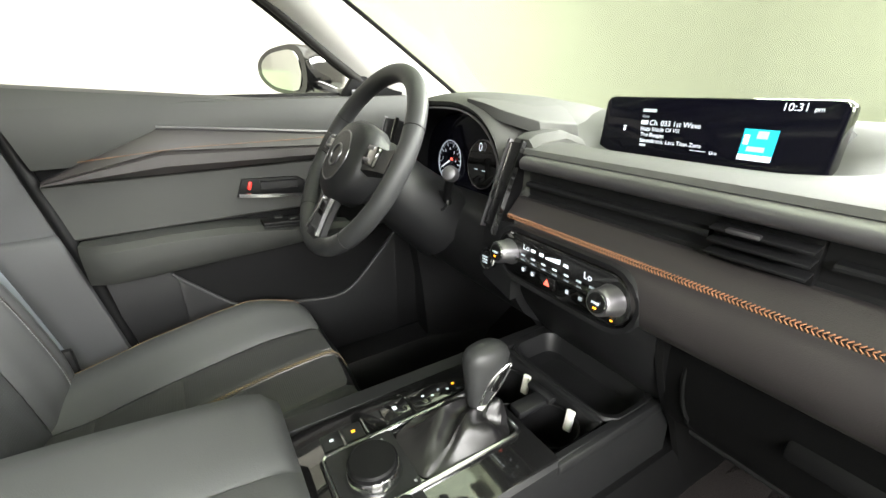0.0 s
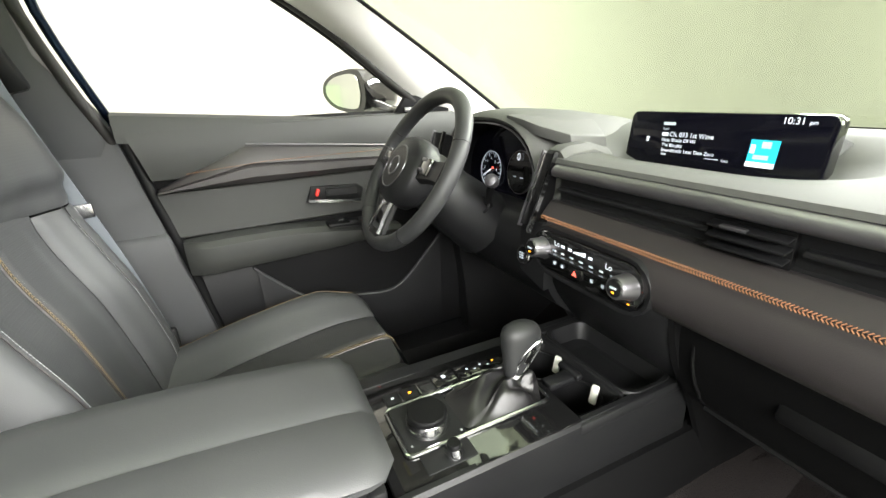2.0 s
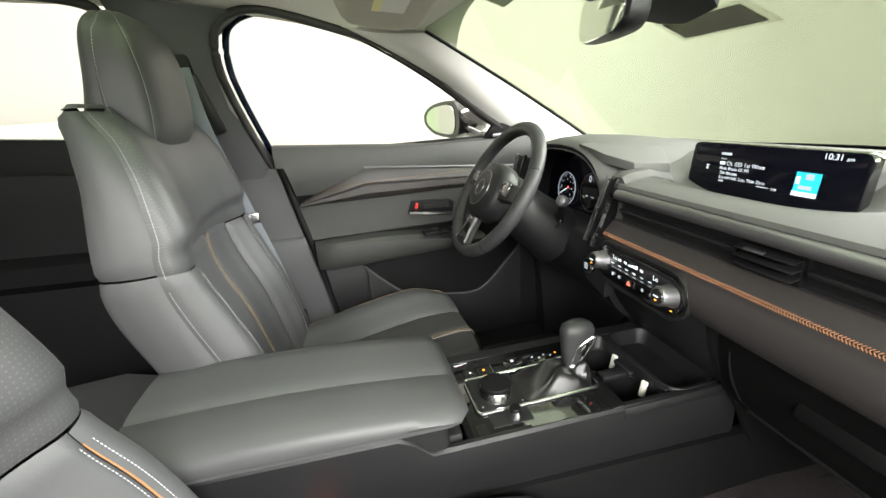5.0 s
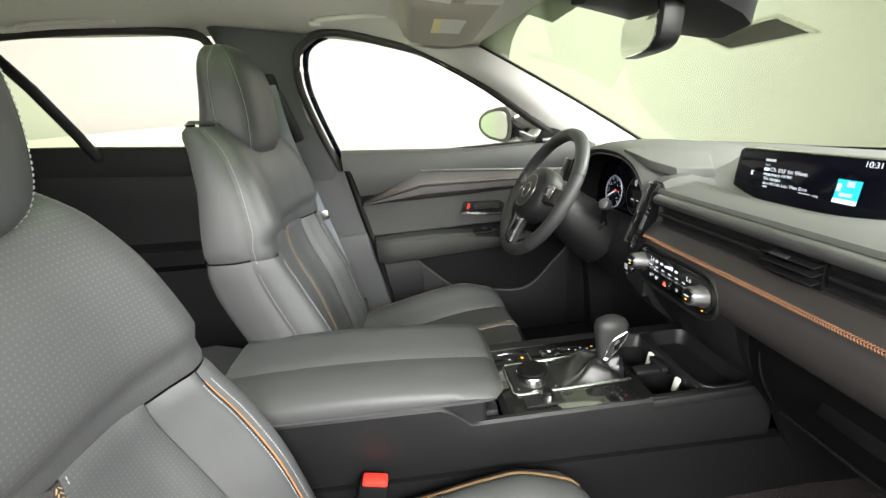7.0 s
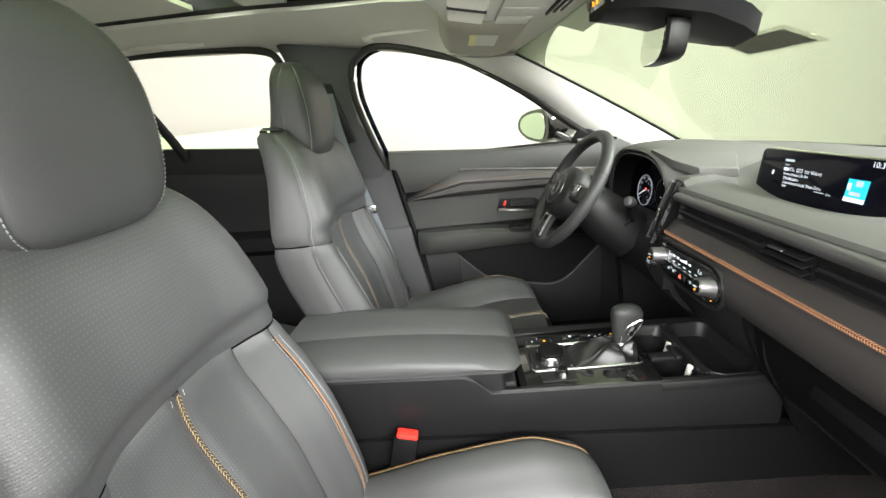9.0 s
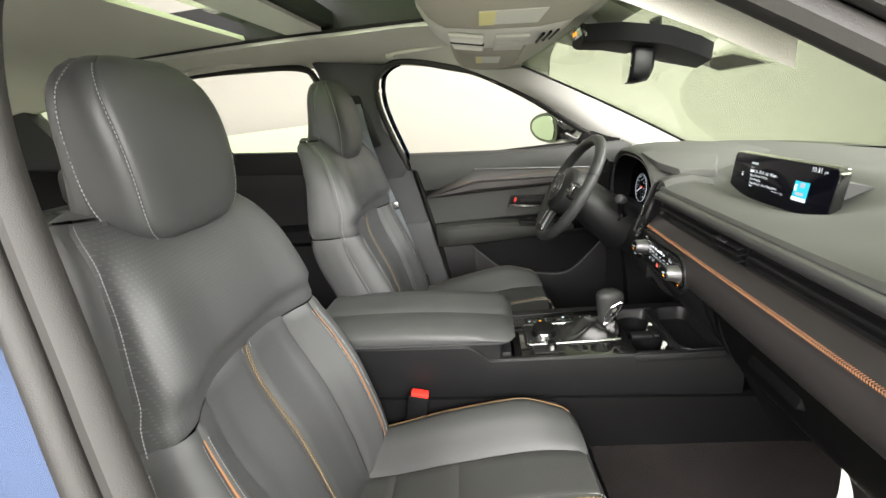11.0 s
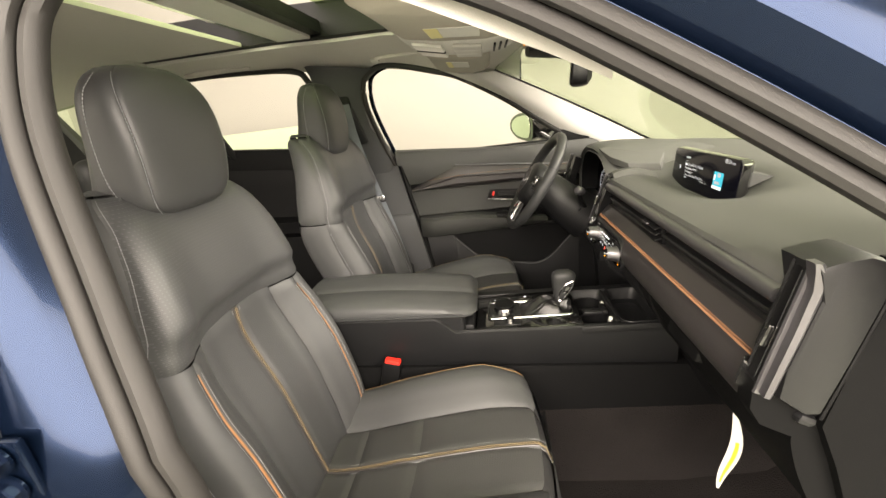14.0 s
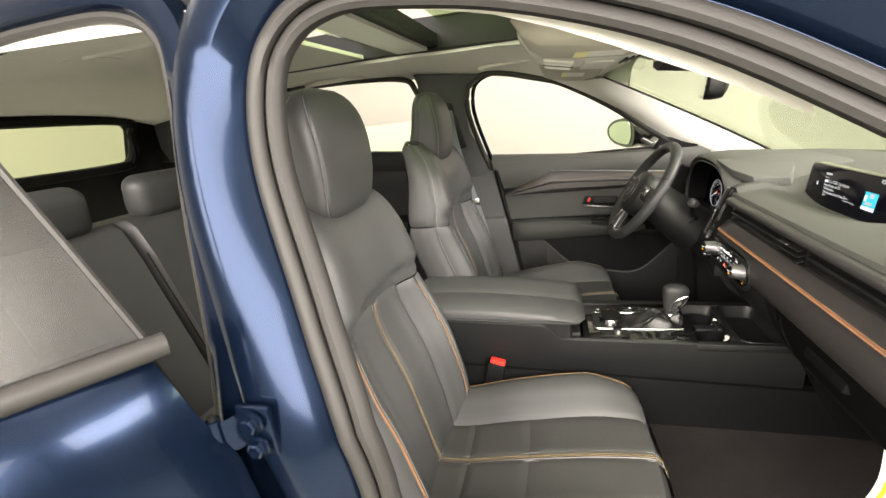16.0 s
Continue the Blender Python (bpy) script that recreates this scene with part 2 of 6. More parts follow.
def lathe(profile, centre, axis, n=28, caps=True):
    """profile: (radius, height) pairs turned round axis."""
    q = Vector(axis).to_track_quat("Z", "Y")
    secs = [[Vector(centre) + q @ V(r * math.cos(a), r * math.sin(a), h) for a in (2 * math.pi * k / n for k in range(n))] for r, h in profile]
    return loft(secs, caps=caps)


def plate(outline, back, bevel=0.002, seg=2):
    """A flat slab: an outline in space, thickened by the vector back, its front edge eased."""
    bm = bmesh.new()
    back = Vector(back)
    f = bm.faces.new([bm.verts.new(p) for p in outline])
    res = bmesh.ops.extrude_face_region(bm, geom=[f])
    vs = [v for v in res["geom"] if isinstance(v, bmesh.types.BMVert)]
    bmesh.ops.translate(bm, verts=vs, vec=back)
    if bevel:
        bm.normal_update()
        bmesh.ops.bevel(bm, geom=[e for e in bm.edges if e.is_boundary or all(v in f.verts for v in e.verts)] if f.is_valid else bm.edges[:], offset=bevel, segments=seg, profile=0.5, affect="EDGES")
    return bm


def extr(profile, x0, x1, n=2, bend=None):
    """A (y, z) profile run along x; bend(x) gives an added (dy, dz)."""
    secs = []
    for k in range(n):
        x = x0 + (x1 - x0) * k / (n - 1)
        dy, dz = bend(x) if bend else (0, 0)
        secs.append([V(x, y + dy, z + dz) for y, z in profile])
    return loft(secs)


def smooth_profile(pts, n):
    return [(p.y, p.z) for p in spline([(0, y, z) for y, z in pts], n)]


def patch(surf, box, ns, nt, puff=0.004, edge=0.02, core=None):
    """A padded panel of the surface surf(u, v) over box = (u0, u1, v0, v1) or a function of (s, t), sunk at its seams."""
    uv = box if callable(box) else (lambda s, t: (box[0] + (box[1] - box[0]) * s, box[2] + (box[3] - box[2]) * t))
    bm = bmesh.new()
    P = [[surf(*uv(i / ns, j / nt)) for j in range(nt + 1)] for i in range(ns + 1)]
    rows = []
    for i in range(ns + 1):
        row = []
        for j in range(nt + 1):
            a = P[min(i + 1, ns)][j] - P[max(i - 1, 0)][j]
            b = P[i][min(j + 1, nt)] - P[i][max(j - 1, 0)]
            nrm = a.cross(b)
            nrm = nrm.normalized() if nrm.length > 1e-12 else V(0, 0, 0)
            if core and nrm.dot(P[i][j] - core(P[i][j])) < 0:
                nrm = -nrm
            wi = sum((P[k + 1][j] - P[k][j]).length for k in range(i)), sum((P[k + 1][j] - P[k][j]).length for k in range(i, ns))
            wj = sum((P[i][k + 1] - P[i][k]).length for k in range(j)), sum((P[i][k + 1] - P[i][k]).length for k in range(j, nt))
            d = min(1, min(*wi, *wj) / edge)
            h = puff * (math.sqrt(max(0, 1 - (1 - d) ** 2)) - 1)
            row.append(bm.verts.new(P[i][j] + nrm * h))
        rows.append(row)
    for i in range(ns):
        for j in range(nt):
            bm.faces.new((rows[i][j], rows[i + 1][j], rows[i + 1][j + 1], rows[i][j + 1]))
    bmesh.ops.remove_doubles(bm, verts=bm.verts, dist=1e-5)
    return bm


def stitches(path, length=0.004, pitch=0.006, width=0.0012, lift=0.0005, normal=V(0, 0, 1), slant=0.0):
    """Single stitches laid along a path, each a small raised thread."""
    path = [Vector(p) for p in path]
    bm = bmesh.new()
    lens = [0]
    for a, b in zip(path, path[1:]):
        lens.append(lens[-1] + (b - a).length)
    s, i = 0.0, 0
    while s < lens[-1]:
        while i < len(path) - 2 and lens[i + 1] < s:
            i += 1
        seg = path[i + 1] - path[i]
        d = seg.normalized()
        p = path[i] + d * (s - lens[i])
        nn = normal(p) if callable(normal) else normal
        side = nn.cross(d).normalized()
        d = (d + side * slant).normalized()
        side = nn.cross(d).normalized() * (width / 2)
        a, b, top = p - d * length / 2, p + d * length / 2, nn * (lift + width * 0.5)
        v = [bm.verts.new(q) for q in (a - side, a + side, b + side, b - side, a * 0.8 + b * 0.2 + top, a * 0.2 + b * 0.8 + top)]
        for f in ((0, 1, 4), (2, 3, 5), (1, 2, 5, 4), (3, 0, 4, 5)):
            bm.faces.new([v[k] for k in f])
        s += pitch
    return bm


# ---- the booth round the car ----
def slab(name, centre, size, material, label, category):
    bm = bmesh.new()
    bmesh.ops.create_cube(bm, size=1, matrix=Matrix.Translation(centre) @ Matrix.Diagonal((*size, 1)))
    return solo(name, bm, material, label, category, "structure", smooth=False)


slab("ground", (0, 0, -0.1), (9, 11, 0.2), "floor_paint", "grey painted floor of a photo booth", "floor")
slab("wall_left", (-3.6, 0, 1.8), (0.2, 11, 3.6), "wall_dimmed", "bright white painted booth wall", "wall")
slab("wall_right", (3.6, 0, 1.8), (0.2, 11, 3.6), "wall", "white painted booth wall", "wall")
slab("wall_front", (0, 4.6, 1.8), (7, 0.2, 3.6), "wall_dimmed", "white painted booth wall ahead of the car", "wall")
slab("wall_back", (0, -5.2, 1.8), (7, 0.2, 3.6), "wall", "pale booth wall behind the car", "wall")
cove = [(-3.5 + 1.5 * (1 - math.cos(a)), 3.0 + 1.5 * math.sin(a)) for a in (math.pi / 2 * k / 16 for k in range(17))]
solo("wall_cove", loft([[V(x, y, z) for x, y in cove] + [V(-3.52, 4.52, z)] for z in (0.0, 3.6)]), "wall_dimmed", "curved white corner of the photo booth", "wall", "structure")
slab("ceiling", (0, 0, 3.7), (9, 11, 0.2), "wall", "white booth ceiling", "ceiling")
slab("wall_low_panel", (-3.3, -3.35, 0.687), (0.1, 3.5, 1.374), "wall_green", "low pale green partition beside the car", "partition")

# ---- car body shell (setting) ----
XS = lambda z: 1.07 - 0.3 * z if z > 1.0 else 0.77
DOOR_PATH = [(-0.60, 0.40), (-0.66, 0.62), (-0.668, 0.93), (-0.728, 1.15), (-0.785, 1.34), (-0.79, 1.445), (-0.765, 1.497), (-0.715, 1.523), (-0.64, 1.524),
             (-0.477, 1.492), (-0.30, 1.424), (-0.132, 1.32), (0.06, 1.182), (0.25, 1.03), (0.36, 0.85), (0.34, 0.50), (0.20, 0.38), (-0.3, 0.36)]


def frame_ring(path, sx, section, n=110):
    """A body flange round a door opening. section: (outwards in the side's plane, sideways out)."""
    pts = spline([(0, y, z) for y, z in path], n, closed=True)
    c = sum(pts, V(0, 0, 0)) / n
    secs = []
    for i, p in enumerate(pts):
        d = (pts[(i + 1) % n] - pts[i - 1]).normalized()
        out = V(0, -d.z, d.y)
        if out.dot(p - c) < 0:
            out = -out
        secs.append([V(sx * (XS(p.z + out.z * a) + b), p.y + out.y * a, p.z + out.z * a) for a, b in section])
    return secs


body = thing("car_body", (0, -0.6, 0.2), "dark blue metallic car body shell with open doors", "car", kind="structure")
ring = frame_ring(DOOR_PATH, 1, [(0.014, 0.0), (0.020, 0.012), (0.040, 0.014), (0.052, 0.030), (0.075, 0.055), (0.11, 0.062), (0.135, 0.050), (0.135, 0.0), (0.014, -0.02)])
part("door_frame", loft(ring, ring=True), "blue", body, "glossy dark blue painted door aperture")
seal = frame_ring(DOOR_PATH, 1, [(0.026 + 0.012 * math.cos(a), 0.018 + 0.012 * math.sin(a)) for a in (k * math.pi / 5 for k in range(10))])
part("door_seal", loft(seal, ring=True), "rubber", body, "black rubber door seal")
seal = frame_ring(DOOR_PATH, 1, [(0.004 + 0.013 * math.cos(a), 0.004 + 0.016 * math.sin(a)) for a in (k * math.pi / 5 for k in range(10))])
part("door_seal", loft(seal, ring=True), "rubber", body, "black rubber door seal")
trimr = frame_ring(DOOR_PATH, 1, [(0.0, -0.002), (0.012, -0.018), (0.05, -0.045), (0.12, -0.055), (0.12, -0.045), (0.05, -0.035), (0.016, -0.008)])
part("aperture_trim", loft(trimr, ring=True), "trim_grey", body, "dark grey inner pillar trim")
REAR_PATH = [(-0.90, 0.55), (-0.905, 0.90), (-0.915, 1.09), (-0.945, 1.29), (-0.962, 1.47), (-0.985, 1.535), (-1.05, 1.568), (-1.16, 1.578), (-1.35, 1.575), (-1.60, 1.54), (-1.80, 1.42), (-1.86, 1.25), (-1.80, 1.0), (-1.62, 0.7), (-1.5, 0.45), (-1.2, 0.40)]
ring = frame_ring(REAR_PATH, 1, [(0.006, 0.012), (0.012, 0.030), (0.022, 0.042), (0.04, 0.046), (0.06, 0.042), (0.06, 0.0), (0.004, -0.02)])
part("door_frame", loft(ring, ring=True), "blue", body, "glossy dark blue painted rear door aperture")
seal = frame_ring(REAR_PATH, 1, [(0.010 + 0.012 * math.cos(a), 0.020 + 0.012 * math.sin(a)) for a in (k * math.pi / 5 for k in range(10))])
part("door_seal", loft(seal, ring=True), "rubber", body, "black rubber door seal")

# ---- roof, glass and pillars ----
HX, HY0, HY1 = 0.37, -0.44, -1.46


def curve(tab, v):
    v = min(max(v, tab[0][0]), tab[-1][0])
    for (a, x), (b, y) in zip(tab, tab[1:]):
        if v <= b:
            return x + (y - x) * (v - a) / (b - a)


ROOF_MID = [(-2.5, 1.56), (-2.0, 1.60), (-1.5, 1.615), (-1.0, 1.62), (-0.7, 1.612), (-0.5, 1.598), (-0.42, 1.578), (-0.3, 1.535), (-0.2, 1.498), (-0.1, 1.462)]
ROOF_EDGE = [(-2.5, 1.50), (-2.0, 1.555), (-1.5, 1.580), (-1.0, 1.552), (-0.75, 1.532), (-0.6, 1.515), (-0.48, 1.487), (-0.39, 1.452), (-0.3, 1.412), (-0.2, 1.365), (-0.1, 1.31)]


def roof_z(x, y):
    """The headliner: domed, falling towards the front and the rails."""
    c, e = curve(ROOF_MID, y), curve(ROOF_EDGE, y)
    power = curve([(-0.7, 2.6), (-0.45, 5.0), (-0.3, 9.0)], y)
    return c - (c - e) * min(1.15, (abs(x) / 0.61) ** power)


def roof_patch(x0, x1, y0, y1, nx, ny, thick=0.02):
    secs = []
    for i in range(ny + 1):
        y = y0 + (y1 - y0) * i / ny
        xs = [x0 + (x1 - x0) * k / nx for k in range(nx + 1)]
        secs.append([V(x, y, roof_z(x, y)) for x in xs] + [V(x, y, roof_z(x, y) + thick) for x in reversed(xs)])
    return loft(secs)


ceil = thing("ceiling_liner", (0, -0.8, 1.5), "light grey cloth headliner of the car with a sunroof opening", "headliner", kind="structure")
part("liner_side", roof_patch(-0.635, -HX, -0.16, -2.45, 8, 34), "liner", ceil)
part("liner_side", roof_patch(HX, 0.615, -0.16, -2.45, 8, 34), "liner", ceil)
part("liner_front", roof_patch(-HX, HX, -0.10, HY0, 12, 8), "liner", ceil)
part("liner_rear", roof_patch(-HX, HX, HY1, -2.45, 12, 10), "liner", ceil)
sun = thing("sunroof", (0, -0.9, 1.56), "panoramic sunroof with dark frame and part drawn light shade", "sunroof")


def sunbar(x0, x1, y0, y1, mt, nm, dz0=-0.004, dz1=0.05, lab=""):
    bm = loft([[V(x, y, roof_z(x, y) + dz) for x, dz in ((x0, dz0), (x1, dz0), (x1, dz1), (x0, dz1))] for y in (y0 + (y1 - y0) * k / 6 for k in range(7))])
    return part(nm, bm, mt, sun, lab)


sunbar(-HX, HX, -0.445, -0.485, "dark", "front_rail", 0.0, 0.105)
sunbar(-HX + 0.0, -HX + 0.035, -0.485, -1.46, "dark", "side_rail", 0.004, 0.105)
sunbar(HX - 0.035, HX, -0.485, -1.46, "dark", "side_rail", 0.004, 0.105)
sunbar(-HX + 0.035, HX - 0.035, -0.84, -0.95, "liner_plastic", "cross_beam", 0.002, 0.05, "light grey cross beam")
sunbar(-HX + 0.035, HX - 0.035, -0.80, -0.84, "dark", "cross_rail", 0.012, 0.05)
sunbar(-HX + 0.03, HX - 0.03, -1.08, -1.46, "liner", "shade", 0.004, 0.016, "light beige roller shade")
sunbar(-HX + 0.035, HX - 0.035, -0.485, -0.80, "green_glass", "glass_panel", 0.098, 0.103, "green tinted roof glass")
sunbar(-HX + 0.035, HX - 0.035, -0.95, -1.08, "green_glass", "glass_panel", 0.05, 0.055, "green tinted roof glass")
sunbar(-HX - 0.004, -HX + 0.004, -0.44, -1.46, "liner_plastic", "rim", -0.006, 0.012)
sunbar(HX - 0.004, HX + 0.004, -0.44, -1.46, "liner_plastic", "rim", -0.006, 0.012)
# outer roof skin
part("roof_skin", loft([[V(x, y, roof_z(x, y) + 0.07) for x in (-0.62, -0.55, -HX - 0.09)] + [V(x, y, roof_z(x, y) + 0.085) for x in (-HX - 0.09, -0.55, -0.62)] for y in (-0.15, -0.5, -1.0, -1.5, -2.45)]), "blue", body)
part("roof_skin", loft([[V(x, y, roof_z(x, y) + 0.07) for x in (HX + 0.09, 0.55, 0.60)] + [V(x, y, roof_z(x, y) + 0.085) for x in (0.60, 0.55, HX + 0.09)] for y in (-0.28, -0.5, -1.0, -1.5, -2.45)]), "blue", body)

# windscreen: a curved pane from the cowl to the roof
WS = lambda x, s: V(x * (0.80 - 0.26 * s), 0.80 - 0.96 * s - (0.36 - 0.27 * s) * x * x, 1.075 + 0.405 * s + 0.03 * s * (1 - s) - 0.03 * x * x * s)
ws = loft([[WS(x, s) for x in (-1 + 0.1 * k for k in range(21))] + [WS(x, s) + V(0, 0.004, 0.006) for x in (1 - 0.1 * k for k in range(21))] for s in (k / 12 for k in range(13))])
pane = solo("windscreen", ws, "windshield", "green tinted curved car windscreen", "windscreen", "structure")
pane.visible_shadow = False
edge = thing("windscreen_border", (0, 0.3, 1.1), "black ceramic border of the windscreen", "windscreen trim", kind="structure")
part("border_side", loft([[WS(x, s) - V(0, 0.002, 0.004) for x in (-1, -0.975)] + [WS(x, s) - V(0, 0.003, 0.006) for x in (-0.975, -1)] for s in (k / 12 for k in range(13))]), "dark", edge)
part("border_side", loft([[WS(x, s) - V(0, 0.002, 0.004) for x in (1, 0.975)] + [WS(x, s) - V(0, 0.003, 0.006) for x in (0.975, 1)] for s in (k / 12 for k in range(13))]), "dark", edge)
part("border_bottom", loft([[WS(x, s) - V(0, 0.002, 0.004) for s in (0, 0.05)] + [WS(x, s) - V(0, 0.003, 0.006) for s in (0.05, 0)] for x in (-1 + 0.1 * k for k in range(21))]), "dark", edge)

APW = spline([(-0.722, 0.17, 1.12), (-0.715, 0.08, 1.150), (-0.704, -0.005, 1.190), (-0.684, -0.10, 1.256), (-0.662, -0.20, 1.330), (-0.643, -0.30, 1.393), (-0.628, -0.39, 1.443), (-0.616, -0.47, 1.482)], 13)
APR = spline([(XS(z) - 0.012, y + 0.0, z + 0.012) for y, z in ((0.25, 1.03), (0.06, 1.182), (-0.132, 1.32), (-0.30, 1.424), (-0.477, 1.492))], 13)
# A pillar trims: light cloth-grained cover inside the windscreen's edge
for sx, nm in ((-1, "a_pillar_trim"), (1, "a_pillar_trim")):
    a = thing(nm, (sx * 0.7, 0.1, 1.15), "light beige moulded cover on the windscreen pillar", "pillar trim", kind="structure")
    secs = []
    for k in range(13):
        s = k / 12
        p = WS(sx * 0.985, 0.1 + 0.9 * s)
        inner = p + V(-sx * 0.004, -0.006, -0.010)
        outer = APW[k].copy() if sx < 0 else APR[k].lerp(inner, 0.45)
        mid = (inner + outer) / 2 + V(-sx * 0.022, -0.012, -0.012)
        back = p + V(sx * 0.03, 0.0, 0.0)
        sec = spline([inner, mid, outer], 7) + [outer + V(sx * 0.02, 0, 0.01), back]
        secs.append(sec)
    part("cover", loft(secs), "liner_plastic", a)
    part("seal", tube(spline([p + V(sx * 0.006, 0, 0) for p in (APW if sx < 0 else APR)], 26), 0.008), "dark", a)
    if sx > 0:
        part("seal_lip", loft([[p + V(0.004, 0, 0.004), p.lerp(q, 0.5) + V(0, -0.008, -0.008), q + V(0.004, -0.004, 0), q + V(0.01, 0, 0.01)] for p, q in ((APR[k], secs[k][6]) for k in range(13))]), "trim_grey", a, "dark grey inner lip of the door opening")

# driver side: side panel with its window openings, in slices between belt and roof
XD = lambda z: -(1.06 - 0.3 * z) if z > 1.0 else -0.76


def side_glass(outline, material, name, label, off=-0.02):
    bm = bmesh.new()
    bm.faces.new([bm.verts.new((XD(z) + off, y, z)) for y, z in outline])
    ob = solo(name, bm, material, label, "window", "structure", smooth=False)
    ob.visible_shadow = False
    return ob


side_glass([(-0.95, 1.10), (0.2, 1.10), (0.16, 1.20), (-0.2, 1.42), (-0.55, 1.56), (-0.9, 1.56)], "side_glass", "window_1", "clear front side window of the driver door")
side_glass([(-1.43, 1.20), (-0.95, 1.20), (-0.95, 1.58), (-1.58, 1.60), (-1.50, 1.44)], "rear_glass", "window_2", "clear rear door window")
side_glass([(-2.3, 1.22), (-1.435, 1.20), (-1.505, 1.44), (-1.585, 1.60), (-2.3, 1.56)], "green_glass", "window_3", "green tinted rear quarter window", -0.021)


upper = thing("upper_side_trim", (-0.62, -0.7, 1.2), "dark pillar and window surround trim of the driver side", "pillar trim", kind="structure")


def strip(pts, name, material, parent, thick=0.03, label="", bulge=0.01):
    """A trim strip between two edges: pts is a list of ((y, z), (y, z))."""
    secs = []
    for (ya, za), (yb, zb) in pts:
        row = []
        for k in (0, 0.12, 0.5, 0.88, 1):
            y, z = ya + (yb - ya) * k, za + (zb - za) * k
            row.append(V(XD(z) + bulge * (1 if 0.1 < k < 0.9 else 0.2), y, z))
        row += [row[-1] + V(-thick, 0, 0), row[0] + V(-thick, 0, 0)]
        secs.append(row)
    return part(name, loft(secs), material, parent, label)


# B pillar: upper cover, lower cover with its blue body edge
strip([((-0.985, 1.56), (-0.70, 1.515)), ((-0.972, 1.51), (-0.775, 1.47)), ((-1.0, 1.44), (-0.79, 1.40)), ((-1.03, 1.36), (-0.782, 1.30)), ((-1.04, 1.2), (-0.715, 1.17)), ((-1.0, 1.0), (-0.683, 1.0)), ((-0.95, 0.88), (-0.658, 0.88))], "pillar_cover", "trim_grey", upper, 0.05, "", 0.02)
strip([((-0.95, 0.88), (-0.658, 0.88)), ((-0.92, 0.7), (-0.624, 0.7)), ((-0.9, 0.5), (-0.59, 0.5)), ((-0.9, 0.36), (-0.56, 0.36))], "pillar_foot", "trim_grey", upper, 0.05, "", 0.022)
rows = []
for z, y1, x in ((1.16, -0.706, -0.712), (1.05, -0.684, -0.709), (0.905, -0.656, -0.705), (0.90, -0.655, -0.699), (0.89, -0.652, -0.696), (0.70, -0.618, -0.694), (0.50, -0.585, -0.690), (0.36, -0.562, -0.688)):
    rows.append([V(x, -0.93, z), V(x, y1 - 0.012, z), V(x - 0.003, y1 - 0.004, z), V(x - 0.010, y1, z), V(x - 0.05, y1, z), V(x - 0.05, -0.93, z)])
part("pillar_inner_cover", loft(rows), "trim_grey", upper, "dark grey lower pillar cover")
path = [(-0.615, 0.62), (-0.655, 0.88), (-0.70, 1.08), (-0.735, 1.2), (-0.772, 1.35), (-0.775, 1.43), (-0.755, 1.49), (-0.70, 1.518), (-0.63, 1.518), (-0.50, 1.482), (-0.38, 1.445), (-0.28, 1.39), (-0.18, 1.325), (-0.05, 1.225), (0.07, 1.145)]
part("window_seal", tube(spline([(XD(z) + 0.004, y, z) for y, z in path], 60), 0.011), "rubber", upper, "black rubber aperture seal")
part("body_edge", tube(spline([(XD(z) - 0.035, y + 0.018, z) for y, z in path], 60), 0.009), "blue", upper, "dark blue painted body edge")
path = [(-0.94, 1.20), (-0.96, 1.30), (-0.972, 1.42), (-0.99, 1.505), (-1.03, 1.545), (-1.2, 1.567), (-1.5, 1.575), (-1.7, 1.56)]
part("window_seal", tube(spline([(XD(z) + 0.0, y, z) for y, z in path], 40), 0.012), "rubber", upper)
# quarter divider between rear window and quarter window
part("window_divider", tube([(XD(z), y, z) for y, z in ((-1.435, 1.24), (-1.458, 1.32), (-1.505, 1.45), (-1.560, 1.56), (-1.58, 1.60))], 0.016), "dark", upper, "black window divider")
part("d_pillar", loft([[V(XD(z) + 0.01, y, z), V(XD(z) + 0.01, y - 0.3, z), V(XD(z) - 0.05, y - 0.3, z), V(XD(z) - 0.05, y, z)] for y, z in ((-2.1, 1.22), (-2.14, 1.4), (-2.2, 1.56))]), "trim_grey", upper)

# ---- driver door ----
door = thing("driver_door", (-0.72, -0.3, 0.4), "closed driver door with dark stitched trim and chrome pull handle", "car door")


def dpanel(rows, n=16, name="panel", material="plastic", label="", thick=0.03):
    """A door panel from rows of (z, x, y0, y1) from bottom to top."""
    secs = [[V(x, y0 + (y1 - y0) * k / n, z) for k in range(n + 1)] + [V(x - thick, y0 + (y1 - y0) * k / n, z) for k in range(n, -1, -1)] for z, x, y0, y1 in rows]
    return part(name, loft(secs), material, door, label)


part("inner_skin", rbox((-0.745, -0.27, 0.78), (0.02, 0.90, 0.76), 0.005), "dark", door, "black inner door skin")
dpanel([(1.035, -0.700, -0.658, 0.16), (1.06, -0.690, -0.662, 0.16), (1.10, -0.686, -0.671, 0.16), (1.13, -0.687, -0.680, 0.16), (1.148, -0.692, -0.684, 0.13), (1.152, -0.702, -0.686, 0.10)], 16, "belt_panel", "soft", "soft black upper door pad")
secs = []
for k in range(17):
    y = -0.70 + 0.80 * k / 16
    z = 1.190 - (y + 0.70) * 0.081
    secs.append([V(-0.690, y, z - 0.065), V(-0.692, y, z - 0.02), V(-0.698, y, z - 0.006), V(-0.710, y, z), V(-0.735, y, z), V(-0.735, y, z - 0.065)])
part("belt_top", loft(secs), "soft", door, "soft black door sill pad")
